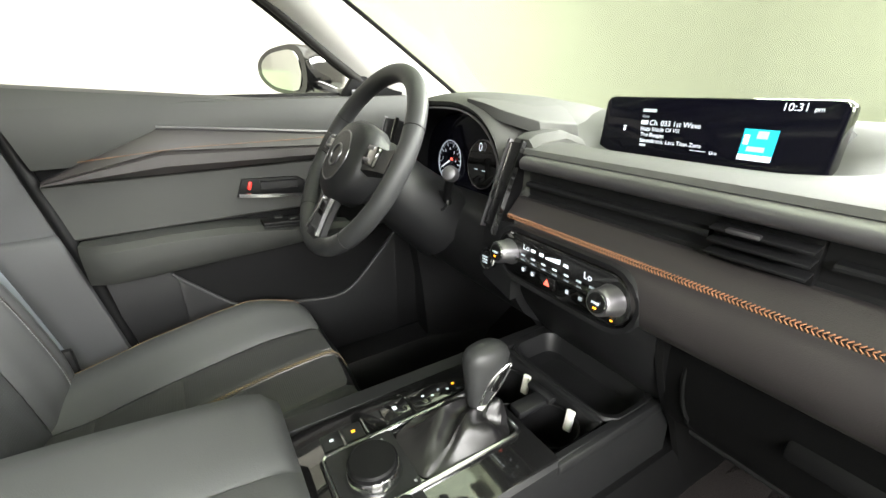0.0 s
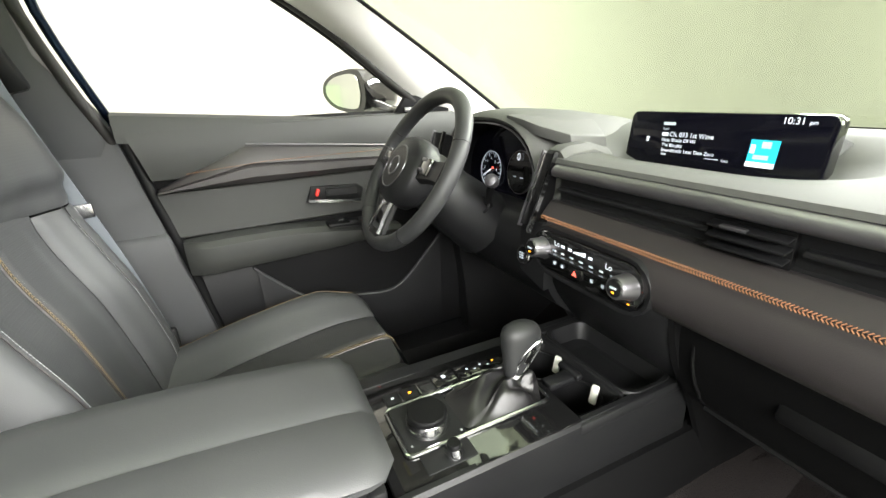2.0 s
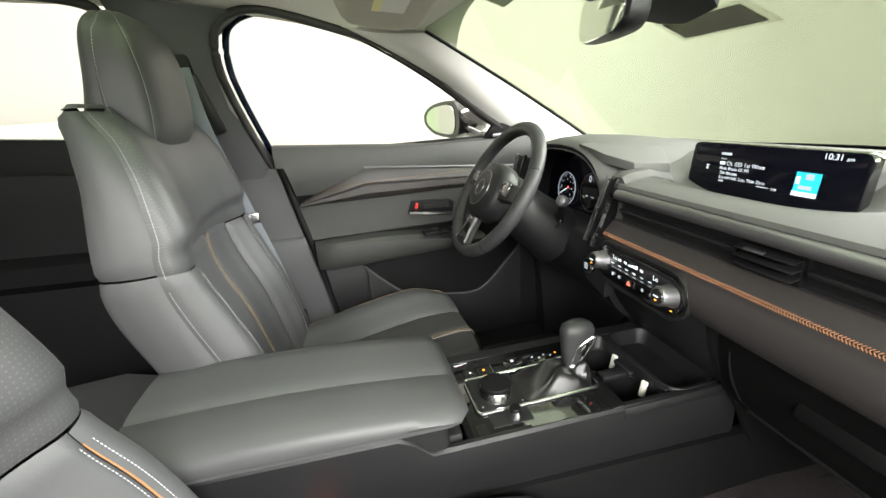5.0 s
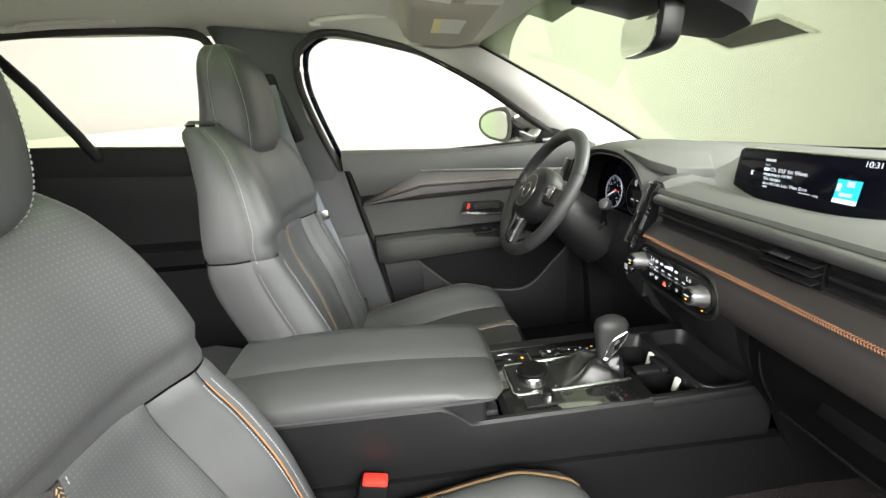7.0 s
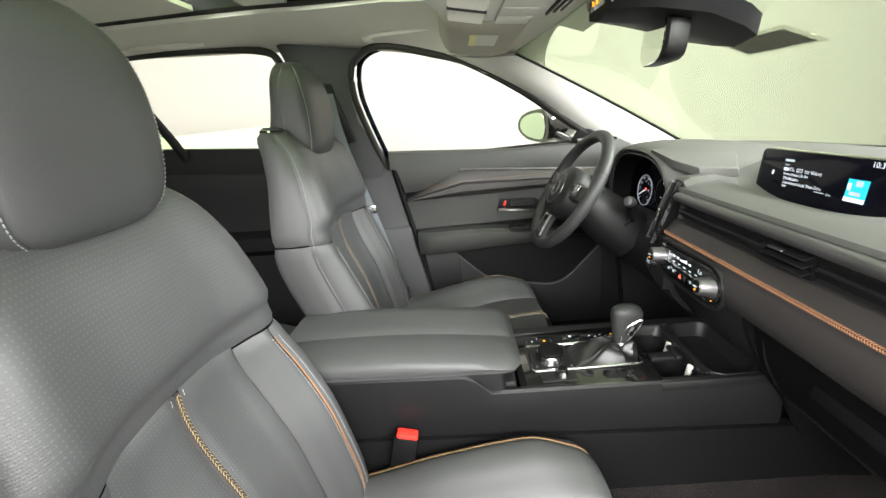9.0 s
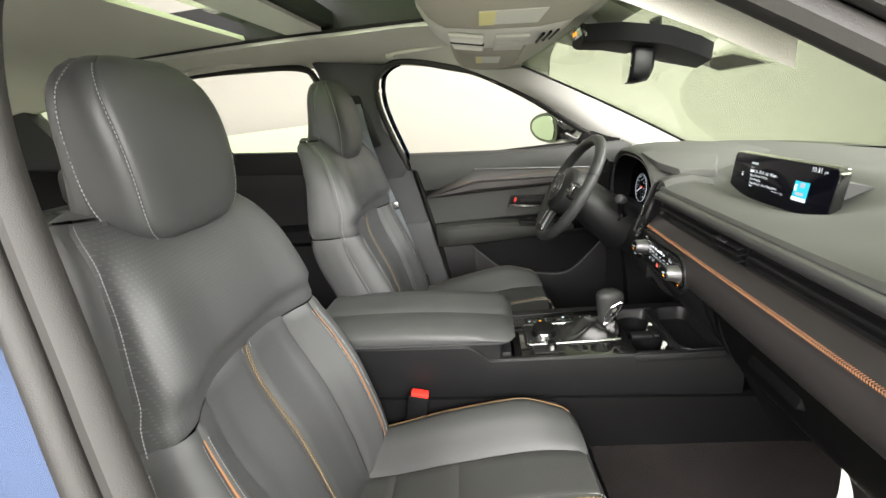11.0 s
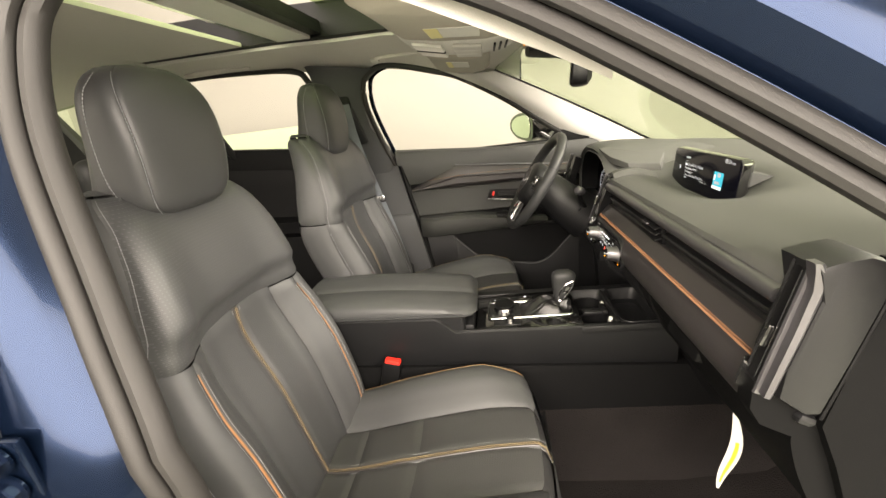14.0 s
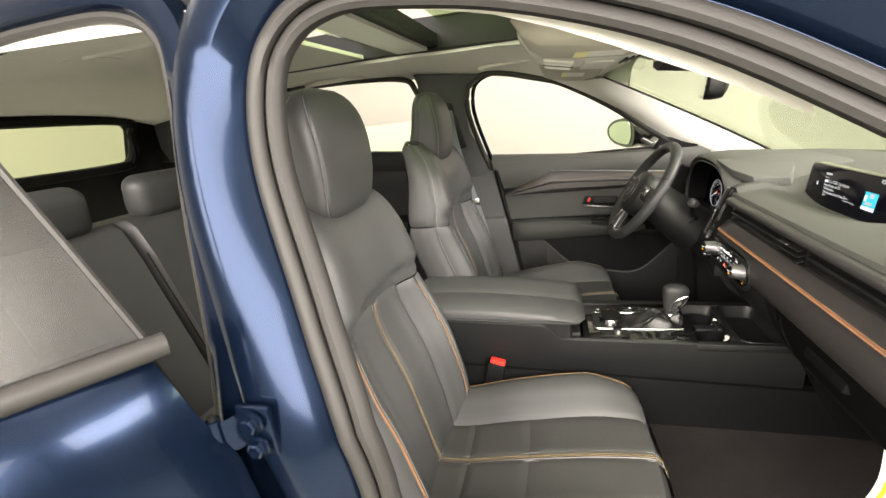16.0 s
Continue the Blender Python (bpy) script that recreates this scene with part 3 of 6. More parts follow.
# wedge shaped stitched insert
secs = []
for k in range(25):
    f = k / 24
    y = -0.645 + 0.80 * f
    top = min(1.016 + (y + 0.645) * 0.41, 1.098 - (y + 0.44) * 0.088)
    bot = 1.008 + 0.004 * f
    mid = (top + bot) / 2
    h = top - bot
    secs.append([V(-0.6835, y, top), V(-0.677, y, top - 0.16 * h), V(-0.671 + 0.004 * f, y, mid + 0.04 * h), V(-0.673, y, mid), V(-0.663, y, mid - 0.06 * h), V(-0.663, y, bot + 0.18 * h), V(-0.677, y, bot), V(-0.705, y, bot), V(-0.705, y, top)])
part("trim_insert", loft(secs), "vinyl", door, "stitched dark brown black wedge trim")
part("stitching", stitches([(-0.6690, -0.58 + 0.7 * f, 1.048 + 0.012 * min(1, f * 4)) for f in (k / 30 for k in range(31))], 0.004, 0.0055, 0.0013, normal=V(1, 0, 0)), "piping", door, "brown thread", kind="stuff", smooth=False)
part("chrome_strip", tube(spline([(-0.684, -0.445, 1.102), (-0.682, -0.25, 1.085), (-0.682, -0.10, 1.071), (-0.686, 0.1, 1.053)], 20), 0.0038, 8), "steel", door, "thin satin chrome strip")
dpanel([(0.885, -0.712, -0.640, 0.12), (0.89, -0.706, -0.642, 0.12), (0.95, -0.706, -0.655, 0.12), (1.0, -0.704, -0.662, 0.12), (1.008, -0.710, -0.665, 0.12)], 14, "mid_panel", "soft", "padded black leather panel")
# armrest
secs = []
for k in range(22):
    f = k / 21
    y = -0.628 + 0.56 * f
    w = 0.075 * math.sin(min(1, f * 6 + 0.35) * math.pi / 2) * (1 - 0.35 * max(0, f - 0.72) / 0.28)
    t, b = 0.882 - 0.045 * f + 0.02 * math.sin(math.pi * f), 0.795 + 0.02 * f
    secs.append([V(-0.715, y, t), V(-0.71 + w * 0.8, y, t), V(-0.71 + w, y, t - 0.012), V(-0.71 + w * 1.02, y, (t + b) / 2), V(-0.71 + w * 0.9, y, b + 0.01), V(-0.71 + w * 0.75, y, b), V(-0.715, y, b)])
part("armrest", loft(secs), "soft", door, "padded black armrest")
sw = part("switch_panel", rbox((-0.655, -0.20, 0.872), (0.05, 0.17, 0.012), 0.004, turn=(-3, 0, 0)), "dark", door, "gloss black window switch panel")
for k in range(4):
    part("switch", rbox((-0.655 + (0.012 if k % 2 else -0.01), -0.245 + 0.03 * k, 0.881 - 0.002 * k), (0.016, 0.02, 0.007), 0.002, turn=(-3, 0, 0)), "plastic", sw)
part("switch_rim", tube(spline([(-0.628, -0.285, 0.872), (-0.622, -0.2, 0.868), (-0.628, -0.115, 0.864)], 12), 0.002, 6), "plastic", sw)
# lower pocket panel
dpanel([(0.42, -0.735, -0.55, 0.3), (0.55, -0.715, -0.575, 0.3), (0.66, -0.705, -0.595, 0.3), (0.74, -0.71, -0.612, 0.3), (0.80, -0.722, -0.622, 0.3)], 14, "lower_panel", "plastic", "black moulded lower door panel")
lip = spline([(-0.694, -0.500, 0.795), (-0.694, -0.455, 0.745), (-0.692, -0.350, 0.653), (-0.690, -0.220, 0.632), (-0.690, -0.094, 0.627), (-0.690, 0.015, 0.722), (-0.692, 0.090, 0.80)], 30)
# No hollow here: a flat dark sheet stands for the pocket's inner shade.
part("pocket_shade_sheet", plate([p + V(-0.004, 0, 0) for p in lip], (-0.012, 0, 0), 0), "dark", door, "flat dark sheet for the shade in the door pocket")
part("pocket", loft([[p + V(-0.012, 0, 0.004), p + V(0.004, 0, 0.002), p + V(0.006, 0, -0.006), V(-0.700, p.y, 0.44), V(-0.72, p.y, 0.44)] for p in lip[3:28]]), "plastic", door, "moulded door pocket")
part("pocket_edge", tube([p + V(0.004, 0, 0) for p in lip[2:29]], 0.0035, 8), "trim_grey", door)
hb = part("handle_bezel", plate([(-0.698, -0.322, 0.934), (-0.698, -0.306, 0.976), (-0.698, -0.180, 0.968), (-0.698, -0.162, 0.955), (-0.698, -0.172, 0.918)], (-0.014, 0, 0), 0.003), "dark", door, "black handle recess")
part("pull_handle", loft([[V(-0.692 + 0.008 * math.sin(math.pi * k / 10), -0.318 + 0.142 * k / 10, 0.9405 - 0.0165 * k / 10 + dz) + V(dx, 0, 0) for dx, dz in ((0, -0.0055), (0.006, -0.004), (0.006, 0.004), (0, 0.0055))] for k in range(11)]), "chrome", hb, "chrome pull handle")
part("lever", loft([[V(-0.694, -0.268 + 0.085 * k / 6, 0.955 - 0.004 * k / 6 + dz) + V(dx, 0, 0) for dx, dz in ((-0.008, -0.010), (0.003, -0.007), (0.003, 0.010), (-0.008, 0.012))] for k in range(7)]), "plastic", hb, "black release lever")
part("lock_button", rbox((-0.695, -0.292, 0.959), (0.010, 0.009, 0.020), 0.003, turn=(-20, 0, 0)), "red", hb, "red lock button")
part("door_edge", tube(spline([(-0.715, -0.60, 0.60), (-0.712, -0.628, 0.80), (-0.712, -0.665, 1.0), (-0.715, -0.695, 1.17)], 20), 0.012), "dark", door)
part("sail_panel", plate([(-0.70, 0.12, 1.13), (-0.70, -0.05, 1.145), (-0.69, -0.02, 1.19), (-0.685, 0.06, 1.21), (-0.69, 0.12, 1.17)], (-0.02, 0, 0), 0.004), "dark", door, "black mirror sail panel")
part("tweeter_grille", rbox((-0.683, 0.0, 1.160), (0.006, 0.05, 0.012), 0.004), "steel", door)

# rear door on the driver side, dark behind the seat
rd = thing("rear_door", (-0.72, -1.3, 0.4), "closed rear door with plain black trim", "car door")
rp = [[V(-0.70 + dx, -1.9 + 0.96 * k / 8, (1.305 - 0.075 * k / 8) * f + 0.4 * (1 - f)) for k in range(9)] for f, dx in ((0, -0.03), (0.3, 0.0), (0.52, 0.0), (0.56, 0.05), (0.62, 0.055), (0.64, 0.0), (0.8, -0.004), (0.96, 0.0), (1.0, -0.02), (1.0, -0.06))]
part("trim_panel", loft(rp, closed=False), "dark", rd, "plain black door trim")
part("belt_pad", loft([[V(-0.69, y, z), V(-0.684, y, z - 0.02), V(-0.69, y, z - 0.09), V(-0.74, y, z - 0.09), V(-0.74, y, z)] for y, z in ((-1.9, 1.315), (-1.5, 1.282), (-1.17, 1.250), (-0.93, 1.225))]), "dark", rd)

# wing mirror outside the driver door
wm = thing("wing_mirror", (-0.98, -0.05, 1.15), "gloss black wing mirror outside the driver window", "wing mirror")
secs = []
wt = Matrix.Rotation(radians(26), 3, "Z")
EL = lambda s, y, k: [V(-0.932, -0.085, 1.216) + wt @ V(0.104 * s * math.copysign(abs(math.cos(a)) ** 0.70, math.cos(a)), y + 0.09, (0.061 + 0.022 * math.cos(a)) * s * math.copysign(abs(math.sin(a)) ** 0.75, math.sin(a)) - 0.004 * math.cos(a)) for a in (2 * math.pi * q / 28 for q in range(28))]
for f, s in ((0, 0.97), (0.03, 1.0), (0.2, 1.0), (0.4, 0.99), (0.6, 0.95), (0.8, 0.84), (0.93, 0.6), (1, 0.15)):
    secs.append(EL(s, -0.150 + 0.19 * f, 1 - f))
part("shell", loft(secs), "gloss", wm, "gloss black mirror shell")
part("mirror_glass", loft([EL(0.78, -0.1515, 1), EL(0.77, -0.1530, 1)]), "mirror", wm, "mirror glass")
part("arm", tube([(-0.85, -0.06, 1.175), (-0.78, -0.03, 1.155), (-0.735, -0.01, 1.15)], [0.03, 0.026, 0.03], flat=0.6), "gloss", wm)

# ---- front seats ----
def lerp_table(tab, v):
    """A smooth curve through (position, value) pairs that does not overshoot."""
    n = len(tab)
    v = min(max(v, tab[0][0]), tab[-1][0])
    i = next(k for k in range(n - 1) if v <= tab[k + 1][0])
    slope = [(b[1] - a[1]) / (b[0] - a[0]) for a, b in zip(tab, tab[1:])]

    def tangent(k):
        if k == 0 or k == n - 1:
            return slope[min(k, n - 2)]
        a, b = slope[k - 1], slope[k]
        return 0 if a * b <= 0 else 2 * a * b / (a + b)
    (x0, y0), (x1, y1) = tab[i], tab[i + 1]
    h = x1 - x0
    t = (v - x0) / h
    return y0 * (1 + 2 * t) * (1 - t) ** 2 + tangent(i) * h * t * (1 - t) ** 2 + y1 * t * t * (3 - 2 * t) + tangent(i + 1) * h * t * t * (t - 1)


def back_surface(o, shoulder=0.0):
    """The backrest as a closed skin: u from -1 (rear) over 0 (front middle) to 1, v from bottom to top."""
    half = [(0, 0.235), (0.25, 0.262), (0.45, 0.266), (0.62, 0.250 + shoulder), (0.8, 0.222 + 1.4 * shoulder), (0.92, 0.190 + 1.4 * shoulder), (0.98, 0.155 + shoulder), (1, 0.12 + shoulder)]
    bol = [(0, 0.6), (0.2, 1.0), (0.5, 0.95), (0.64, 0.6), (0.8, 0.3), (1, 0.0)]
    yc = [(0, 0.035), (0.12, 0.012), (0.35, -0.028), (0.6, -0.082), (0.655, -0.080), (0.70, -0.058), (0.80, -0.066), (0.9, -0.088), (1, -0.15)]
    side = [(0, 0.035), (0.12, 0.012), (0.35, -0.028), (0.6, -0.074), (0.7, -0.074), (0.8, -0.074), (0.9, -0.090), (1, -0.15)]
    dep = [(0, 0.10), (0.5, 0.13), (0.85, 0.11), (0.95, 0.09), (1, 0.05)]

    def f(u, v):
        s = 1 if u >= 0 else -1
        w, b, d = lerp_table(half, v), lerp_table(bol, v), lerp_table(dep, v)
        k = w / 0.26
        ctl = [(0, 0), (0.05 * k, 0.0), (0.105 * k, 0.004 * b), (0.155 * k, 0.030 * b), (0.195 * k, 0.055 * b), (w - 0.022, 0.050 * b - 0.004), (w, 0.01 * b - 0.03), (w - 0.002, -0.45 * d - 0.02), (w - 0.03, -0.9 * d), (0.1 * k, -d - 0.01), (0, -d - 0.012)]
        n = len(ctl) - 1
        t = min(abs(u), 1) * n
        i = min(int(t), n - 1)
        r = t - i
        a, p, q, e = ctl[max(i - 1, 0)], ctl[i], ctl[i + 1], ctl[min(i + 2, n)]
        if i == 0:
            a = (-ctl[1][0], ctl[1][1])
        pt = [0.5 * (2 * p[j] + (q[j] - a[j]) * r + (2 * a[j] - 5 * p[j] + 4 * q[j] - e[j]) * r * r + (3 * p[j] - a[j] - 3 * q[j] + e[j]) * r ** 3) for j in (0, 1)]
        z = -0.06 + 0.765 * v
        # shoulders sink towards the middle under the headrest, round off at the top
        z -= 0.03 * max(0, (v - 0.8) / 0.2) ** 2 * math.exp(-(pt[0] / 0.10) ** 2)
        fade = math.exp(-((min(abs(u), 1) / 0.56) ** 6))
        return V(o[0] + s * pt[0], o[1] + lerp_table(yc, v) * fade + lerp_table(side, v) * (1 - fade) + pt[1], o[2] + z)
    return f


def cushion_surface(o):
    zc = [(0, 0.0), (0.15, -0.016), (0.45, 0.014), (0.8, 0.047), (0.93, 0.052), (0.975, 0.028), (1.0, -0.06)]
    bol = [(0, 0.5), (0.15, 0.9), (0.5, 1.0), (0.75, 0.95), (0.9, 0.55), (1, 0.25)]
    half = [(0, 0.245), (0.3, 0.262), (0.75, 0.265), (0.92, 0.25), (1, 0.225)]

    def f(u, v):
        s = 1 if u >= 0 else -1
        w, b, c = lerp_table(half, v), lerp_table(bol, v), lerp_table(zc, v)
        k = w / 0.262
        ctl = [(0, 0), (0.06 * k, 0.0), (0.118 * k, 0.004 * b), (0.150 * k, 0.028 * b), (0.185 * k, 0.056 * b), (0.225 * k, 0.058 * b), (w, 0.015 * b), (w + 0.004, -0.07), (w - 0.004, -0.13)]
        n = len(ctl) - 1
        t = min(abs(u), 1) * n
        i = min(int(t), n - 1)
        r = t - i
        a, p, q, e = ctl[max(i - 1, 0)], ctl[i], ctl[i + 1], ctl[min(i + 2, n)]
        if i == 0:
            a = (-ctl[1][0], ctl[1][1])
        pt = [0.5 * (2 * p[j] + (q[j] - a[j]) * r + (2 * a[j] - 5 * p[j] + 4 * q[j] - e[j]) * r * r + (3 * p[j] - a[j] - 3 * q[j] + e[j]) * r ** 3) for j in (0, 1)]
        y = -0.05 + 0.60 * v - 0.035 * (abs(pt[0]) / 0.26) ** 2 * v
        if pt[1] > -0.02:
            z = c + pt[1]
        else:
            z = max(-0.155, pt[1] + c * 0.4)
        return V(o[0] + s * pt[0], o[1] + y, o[2] + z)
    return f


def seat(base, label, head_drop=0.0, trimmed=True, shoulder=0.0):
    ob = thing("front_seat", base, label, "car seat", "front seats")
    o = Vector(base)
    S = back_surface(o, shoulder)
    bc_ = lambda p: V(o.x, o.y - 0.15, p.z)
    cc_ = lambda p: V(o.x, p.y, o.z - 0.18)
    U1, UP, U2, VS, VB = 0.245, 0.405, 0.575, 0.618, 0.05
    back = part("backrest", patch(S, lambda s, t: ((0.80 + 0.40 * s) if 0.80 + 0.40 * s <= 1 else (0.80 + 0.40 * s) - 2, 1 - (1 - t) ** 2.4), 24, 30, 0.0, 0.02, core=bc_), "plastic", ob, "black seat back shell")
    arch = lambda u: VS + 0.012 * (1 - (abs(u) / U1) ** 2) if abs(u) < U1 else VS
    for a, b in ((-U1, 0.0), (0.0, U1)):
        part("insert", patch(S, lambda s, t, a=a, b=b: (a + (b - a) * s, VB + (arch(a + (b - a) * s) - VB) * t), 10, 34, 0.007, 0.022, core=bc_), "perforated", ob, "ribbed black insert panel")
    for sg in (-1, 1):
        part("bolster", patch(S, lambda s, t: (sg * (U1 + (UP - U1) * s), VB + (VS - 0.005 - VB) * t), 8, 34, 0.006, 0.020, core=bc_), "leather", ob, "smooth black leather bolster")
        part("bolster_edge", patch(S, lambda s, t: (sg * (UP + (U2 - UP) * s), VB + (VS - 0.005 - VB) * t + 0.01 * s * t), 8, 34, 0.004, 0.016, core=bc_), "leather", ob, "smooth black leather bolster edge")
        part("side_panel", patch(S, lambda s, t: (sg * (U2 + (0.80 - U2) * s), VB - 0.04 + (VS + 0.005 - VB + 0.04) * t), 10, 26, 0.004, 0.02, core=bc_), "leather", ob)
        part("shoulder_side", patch(S, lambda s, t: (sg * (U2 + (0.80 - U2) * s), VS + 0.01 + (0.985 - VS - 0.01) * t), 8, 20, 0.0045, 0.006, core=bc_), "leather", ob)
    part("upper_back", patch(S, lambda s, t: ((-1 + 2 * s) * U2, arch((-1 + 2 * s) * U2) + (0.985 - arch((-1 + 2 * s) * U2)) * t), 40, 24, 0.005, 0.010, core=bc_), "pierced", ob, "pierced black upper back panel")
    part("top_cap", patch(S, lambda s, t: ((-1 + 2 * s) * 0.8, 0.985 + 0.015 * t), 24, 2, 0.0, core=bc_), "leather", ob)
    # seams
    front = lambda p: V(0, 0.97, 0.22)
    line = [S(0.0, VB + (VS + 0.012 - VB) * k / 40) for k in range(41)]
    part("seam_stripe", loft([[p + V(dx, -0.0035 + (0.002 if abs(dx) < 0.006 else -0.004), 0) for dx in (-0.0085, -0.005, 0.005, 0.0085)] for p in line], closed=False), "vinyl", ob, "dark seam strip")
    for dx in (-0.012, 0.012):
        part("stitching", stitches([p + V(dx, -0.002, 0) for p in line], 0.004, 0.0054, 0.0009, normal=front), "white_thread", ob, "grey thread", kind="stuff", smooth=False)
    part("stitching", join(*[stitches([p + V(dx, -0.0008, 0) for p in line], 0.0060, 0.0062, 0.0012 if trimmed else 0.0007, normal=front, slant=sl) for dx, sl in ((-0.0022, 0.55), (0.0022, -0.55))]), "gold", ob, "gold thread along the middle seam", kind="stuff", smooth=False)
    for sg in (-1, 1):
        run = [VB + 0.02 + (VS - 0.03 - VB - 0.02) * k / 40 for k in range(41)]
        part("piping", tube([S(sg * UP, v) + V(0, -0.003, 0) for v in run], [0.0007 + (0.0019 if sg > 0 and trimmed else 0.0009) * math.sin(math.pi * (0.08 + 0.84 * k / 40)) for k in range(41)], 8), "piping" if trimmed else "vinyl", ob, "orange leather piping" if trimmed else "")
        for uu in (UP - 0.02, UP + 0.02, U2 - 0.012, U2 + 0.012) if trimmed else (UP - 0.02, U2 - 0.012):
            part("stitching", stitches([S(sg * uu, v) + V(0, -0.0008, 0) for v in run], 0.0035, 0.0052, 0.0011, normal=V(sg * 0.4, 0.9, 0)), "white_thread", ob, "grey thread", kind="stuff", smooth=False)
        pp = [S(sg * (U2 - 0.016), VS + (0.975 - VS) * k / 24) for k in range(25)]
        part("stitching", stitches([p + V(0, 0.0005, 0) for p in pp], 0.0035, 0.0052, 0.0012, normal=V(sg * 0.2, 0.95, 0)), "white_thread", ob, "grey thread", kind="stuff", smooth=False)
    # cushion
    C = cushion_surface(o)
    W1, W2 = 0.255, 0.64
    cuts = [0.06, 0.235, 0.485, 0.985]
    for a, b in ((-W1, 0.0), (0.0, W1)):
        for v0, v1 in zip(cuts, cuts[1:]):
            part("cushion_insert", patch(C, (a, b, v0, v1), 10, 12, 0.006, 0.02, core=cc_), "perforated_flat", ob)
    for sg in (-1, 1):
        part("cushion_bolster", patch(C, lambda s, t: (sg * (W1 + (W2 - W1) * s), 0.03 + 0.955 * t), 14, 36, 0.006, 0.022, core=cc_), "leather", ob, "smooth black leather bolster")
        part("cushion_side", patch(C, lambda s, t: (sg * (W2 + (1.0 - W2) * s), 0.0 + 1.0 * t), 8, 24, 0.003, 0.02, core=cc_), "leather", ob)
        pth = [C(sg * W2, 0.08 + 0.87 * k / 40) for k in range(41)]
        part("piping", tube([p + V(0, 0, -0.0015) for p in pth], 0.0011, 6), "piping", ob, "thin orange piping")
        pth = [C(sg * (W2 - 0.02), 0.08 + 0.87 * k / 40) for k in range(41)]
        part("stitching", stitches([p - V(0, 0, 0.001) for p in pth], 0.0035, 0.0052, 0.0012), "gold", ob, "gold thread", kind="stuff", smooth=False)
    line = [C(0.0, 0.06 + 0.925 * k / 40) for k in range(41)]
    part("seam_stripe", loft([[p + V(dx, 0, -0.003 + (0.002 if abs(dx) < 0.006 else -0.003)) for dx in (-0.0085, -0.005, 0.005, 0.0085)] for p in line], closed=False), "vinyl", ob, "dark seam strip")
    for dx in (-0.012, 0.012):
        part("stitching", stitches([p + V(dx, 0, -0.0015) for p in line], 0.004, 0.0054, 0.0009), "white_thread", ob, "grey thread", kind="stuff", smooth=False)
    part("stitching", join(*[stitches([p + V(dx, 0, -0.0003) for p in line], 0.0060, 0.0062, 0.0012, slant=sl) for dx, sl in ((-0.0022, 0.55), (0.0022, -0.55))]), "gold", ob, "gold thread along the middle seam", kind="stuff", smooth=False)
    part("front_lip", patch(C, lambda s, t: ((-1 + 2 * s) * 0.85, 0.983 + 0.017 * t), 24, 3, 0.0, core=cc_), "leather", ob)
    part("front_apron", loft([[V(o[0] + x * w, o[1] + y, o[2] + z) for x in (-1, -0.9, -0.5, 0, 0.5, 0.9, 1)] for w, y, z in ((0.225, 0.55, -0.055), (0.225, 0.535, -0.09), (0.225, 0.50, -0.14))], closed=False), "leather", ob)
    part("seat_base", rbox(o + V(0, 0.18, -0.17), (0.50, 0.56, 0.09), 0.02), "dark", ob, "black plastic seat base")
    for sg in (-1, 1):
        part("seat_rail", rbox(o + V(sg * 0.19, 0.16, -0.235), (0.04, 0.62, 0.07), 0.006), "dark", ob, "black metal floor rail")
        part("hinge_cover", rbox(o + V(sg * 0.272, 0.0, 0.02), (0.02, 0.11, 0.10), 0.008), "plastic", ob, "grey plastic recliner cover")
    # headrest
    hc = o + V(0, -0.132, 0.628 - head_drop)
    hc_ = lambda p: V(hc.x, hc.y - 0.005, 0.3 * p.z + 0.7 * (hc.z + 0.13))

    def H(u, v):
        a = math.pi * u
        k = max(0.0, 1 - abs(2 * v - 1) ** (4.2 if v > 0.5 else 8)) ** (1 / 2.4)
        z = 0.262 * v
        x = 0.124 * k * (0.90 + 0.10 * math.sin(math.pi * min(1, v * 0.9))) * math.copysign(abs(math.sin(a)) ** 0.52, math.sin(a))
        c = math.cos(a)
        y = (0.050 if c > 0 else 0.114 - 0.080 * v) * k * math.copysign(abs(c) ** 0.62, c) + 0.020 * math.sin(math.pi * v) - 0.006 * v
        return hc + V(x, y, z)
    hr = part("headrest", patch(H, (-0.285, 0.285, 0.0, 1.0), 28, 28, 0.0025, 0.008, core=hc_), "leather", ob, "padded black leather headrest")
    for sg in (-1, 1):
        part("headrest_side", patch(H, lambda s, t: (sg * (0.285 + 0.19 * s + 0.10 * s * math.sin(math.pi * t)), t), 14, 28, 0.0018, 0.006, core=hc_), "leather", hr)
        part("headrest_rear", patch(H, lambda s, t: (sg * (1 - (1 - (0.475 + 0.10 * math.sin(math.pi * t))) * (1 - s)), t), 12, 26, 0.002, 0.006, core=hc_), "leather", hr)
        for off in (0.012, 0.05):
            pp = [H(sg * (0.285 + off), 0.06 + 0.86 * k / 30) for k in range(31)]
            if off < 0.03:
                part("stitching", stitches(pp, 0.004, 0.0058, 0.0014, normal=V(sg * 0.8, 0.6, 0)), "white_thread", hr, "grey thread", kind="stuff", smooth=False)
        pp = [H(sg * (0.475 + 0.10 * math.sin(math.pi * t) - 0.018), t) for t in (0.06 + 0.86 * k / 30 for k in range(31))]
        part("stitching", stitches(pp, 0.004, 0.0058, 0.0014, normal=V(sg * 1, 0, 0)), "white_thread", hr, "grey thread", kind="stuff", smooth=False)
        part("post", tube([hc + V(sg * 0.05, -0.02, -0.06), hc + V(sg * 0.05, -0.02, 0.04)], 0.006, 8), "steel", hr, "metal post")
    return ob


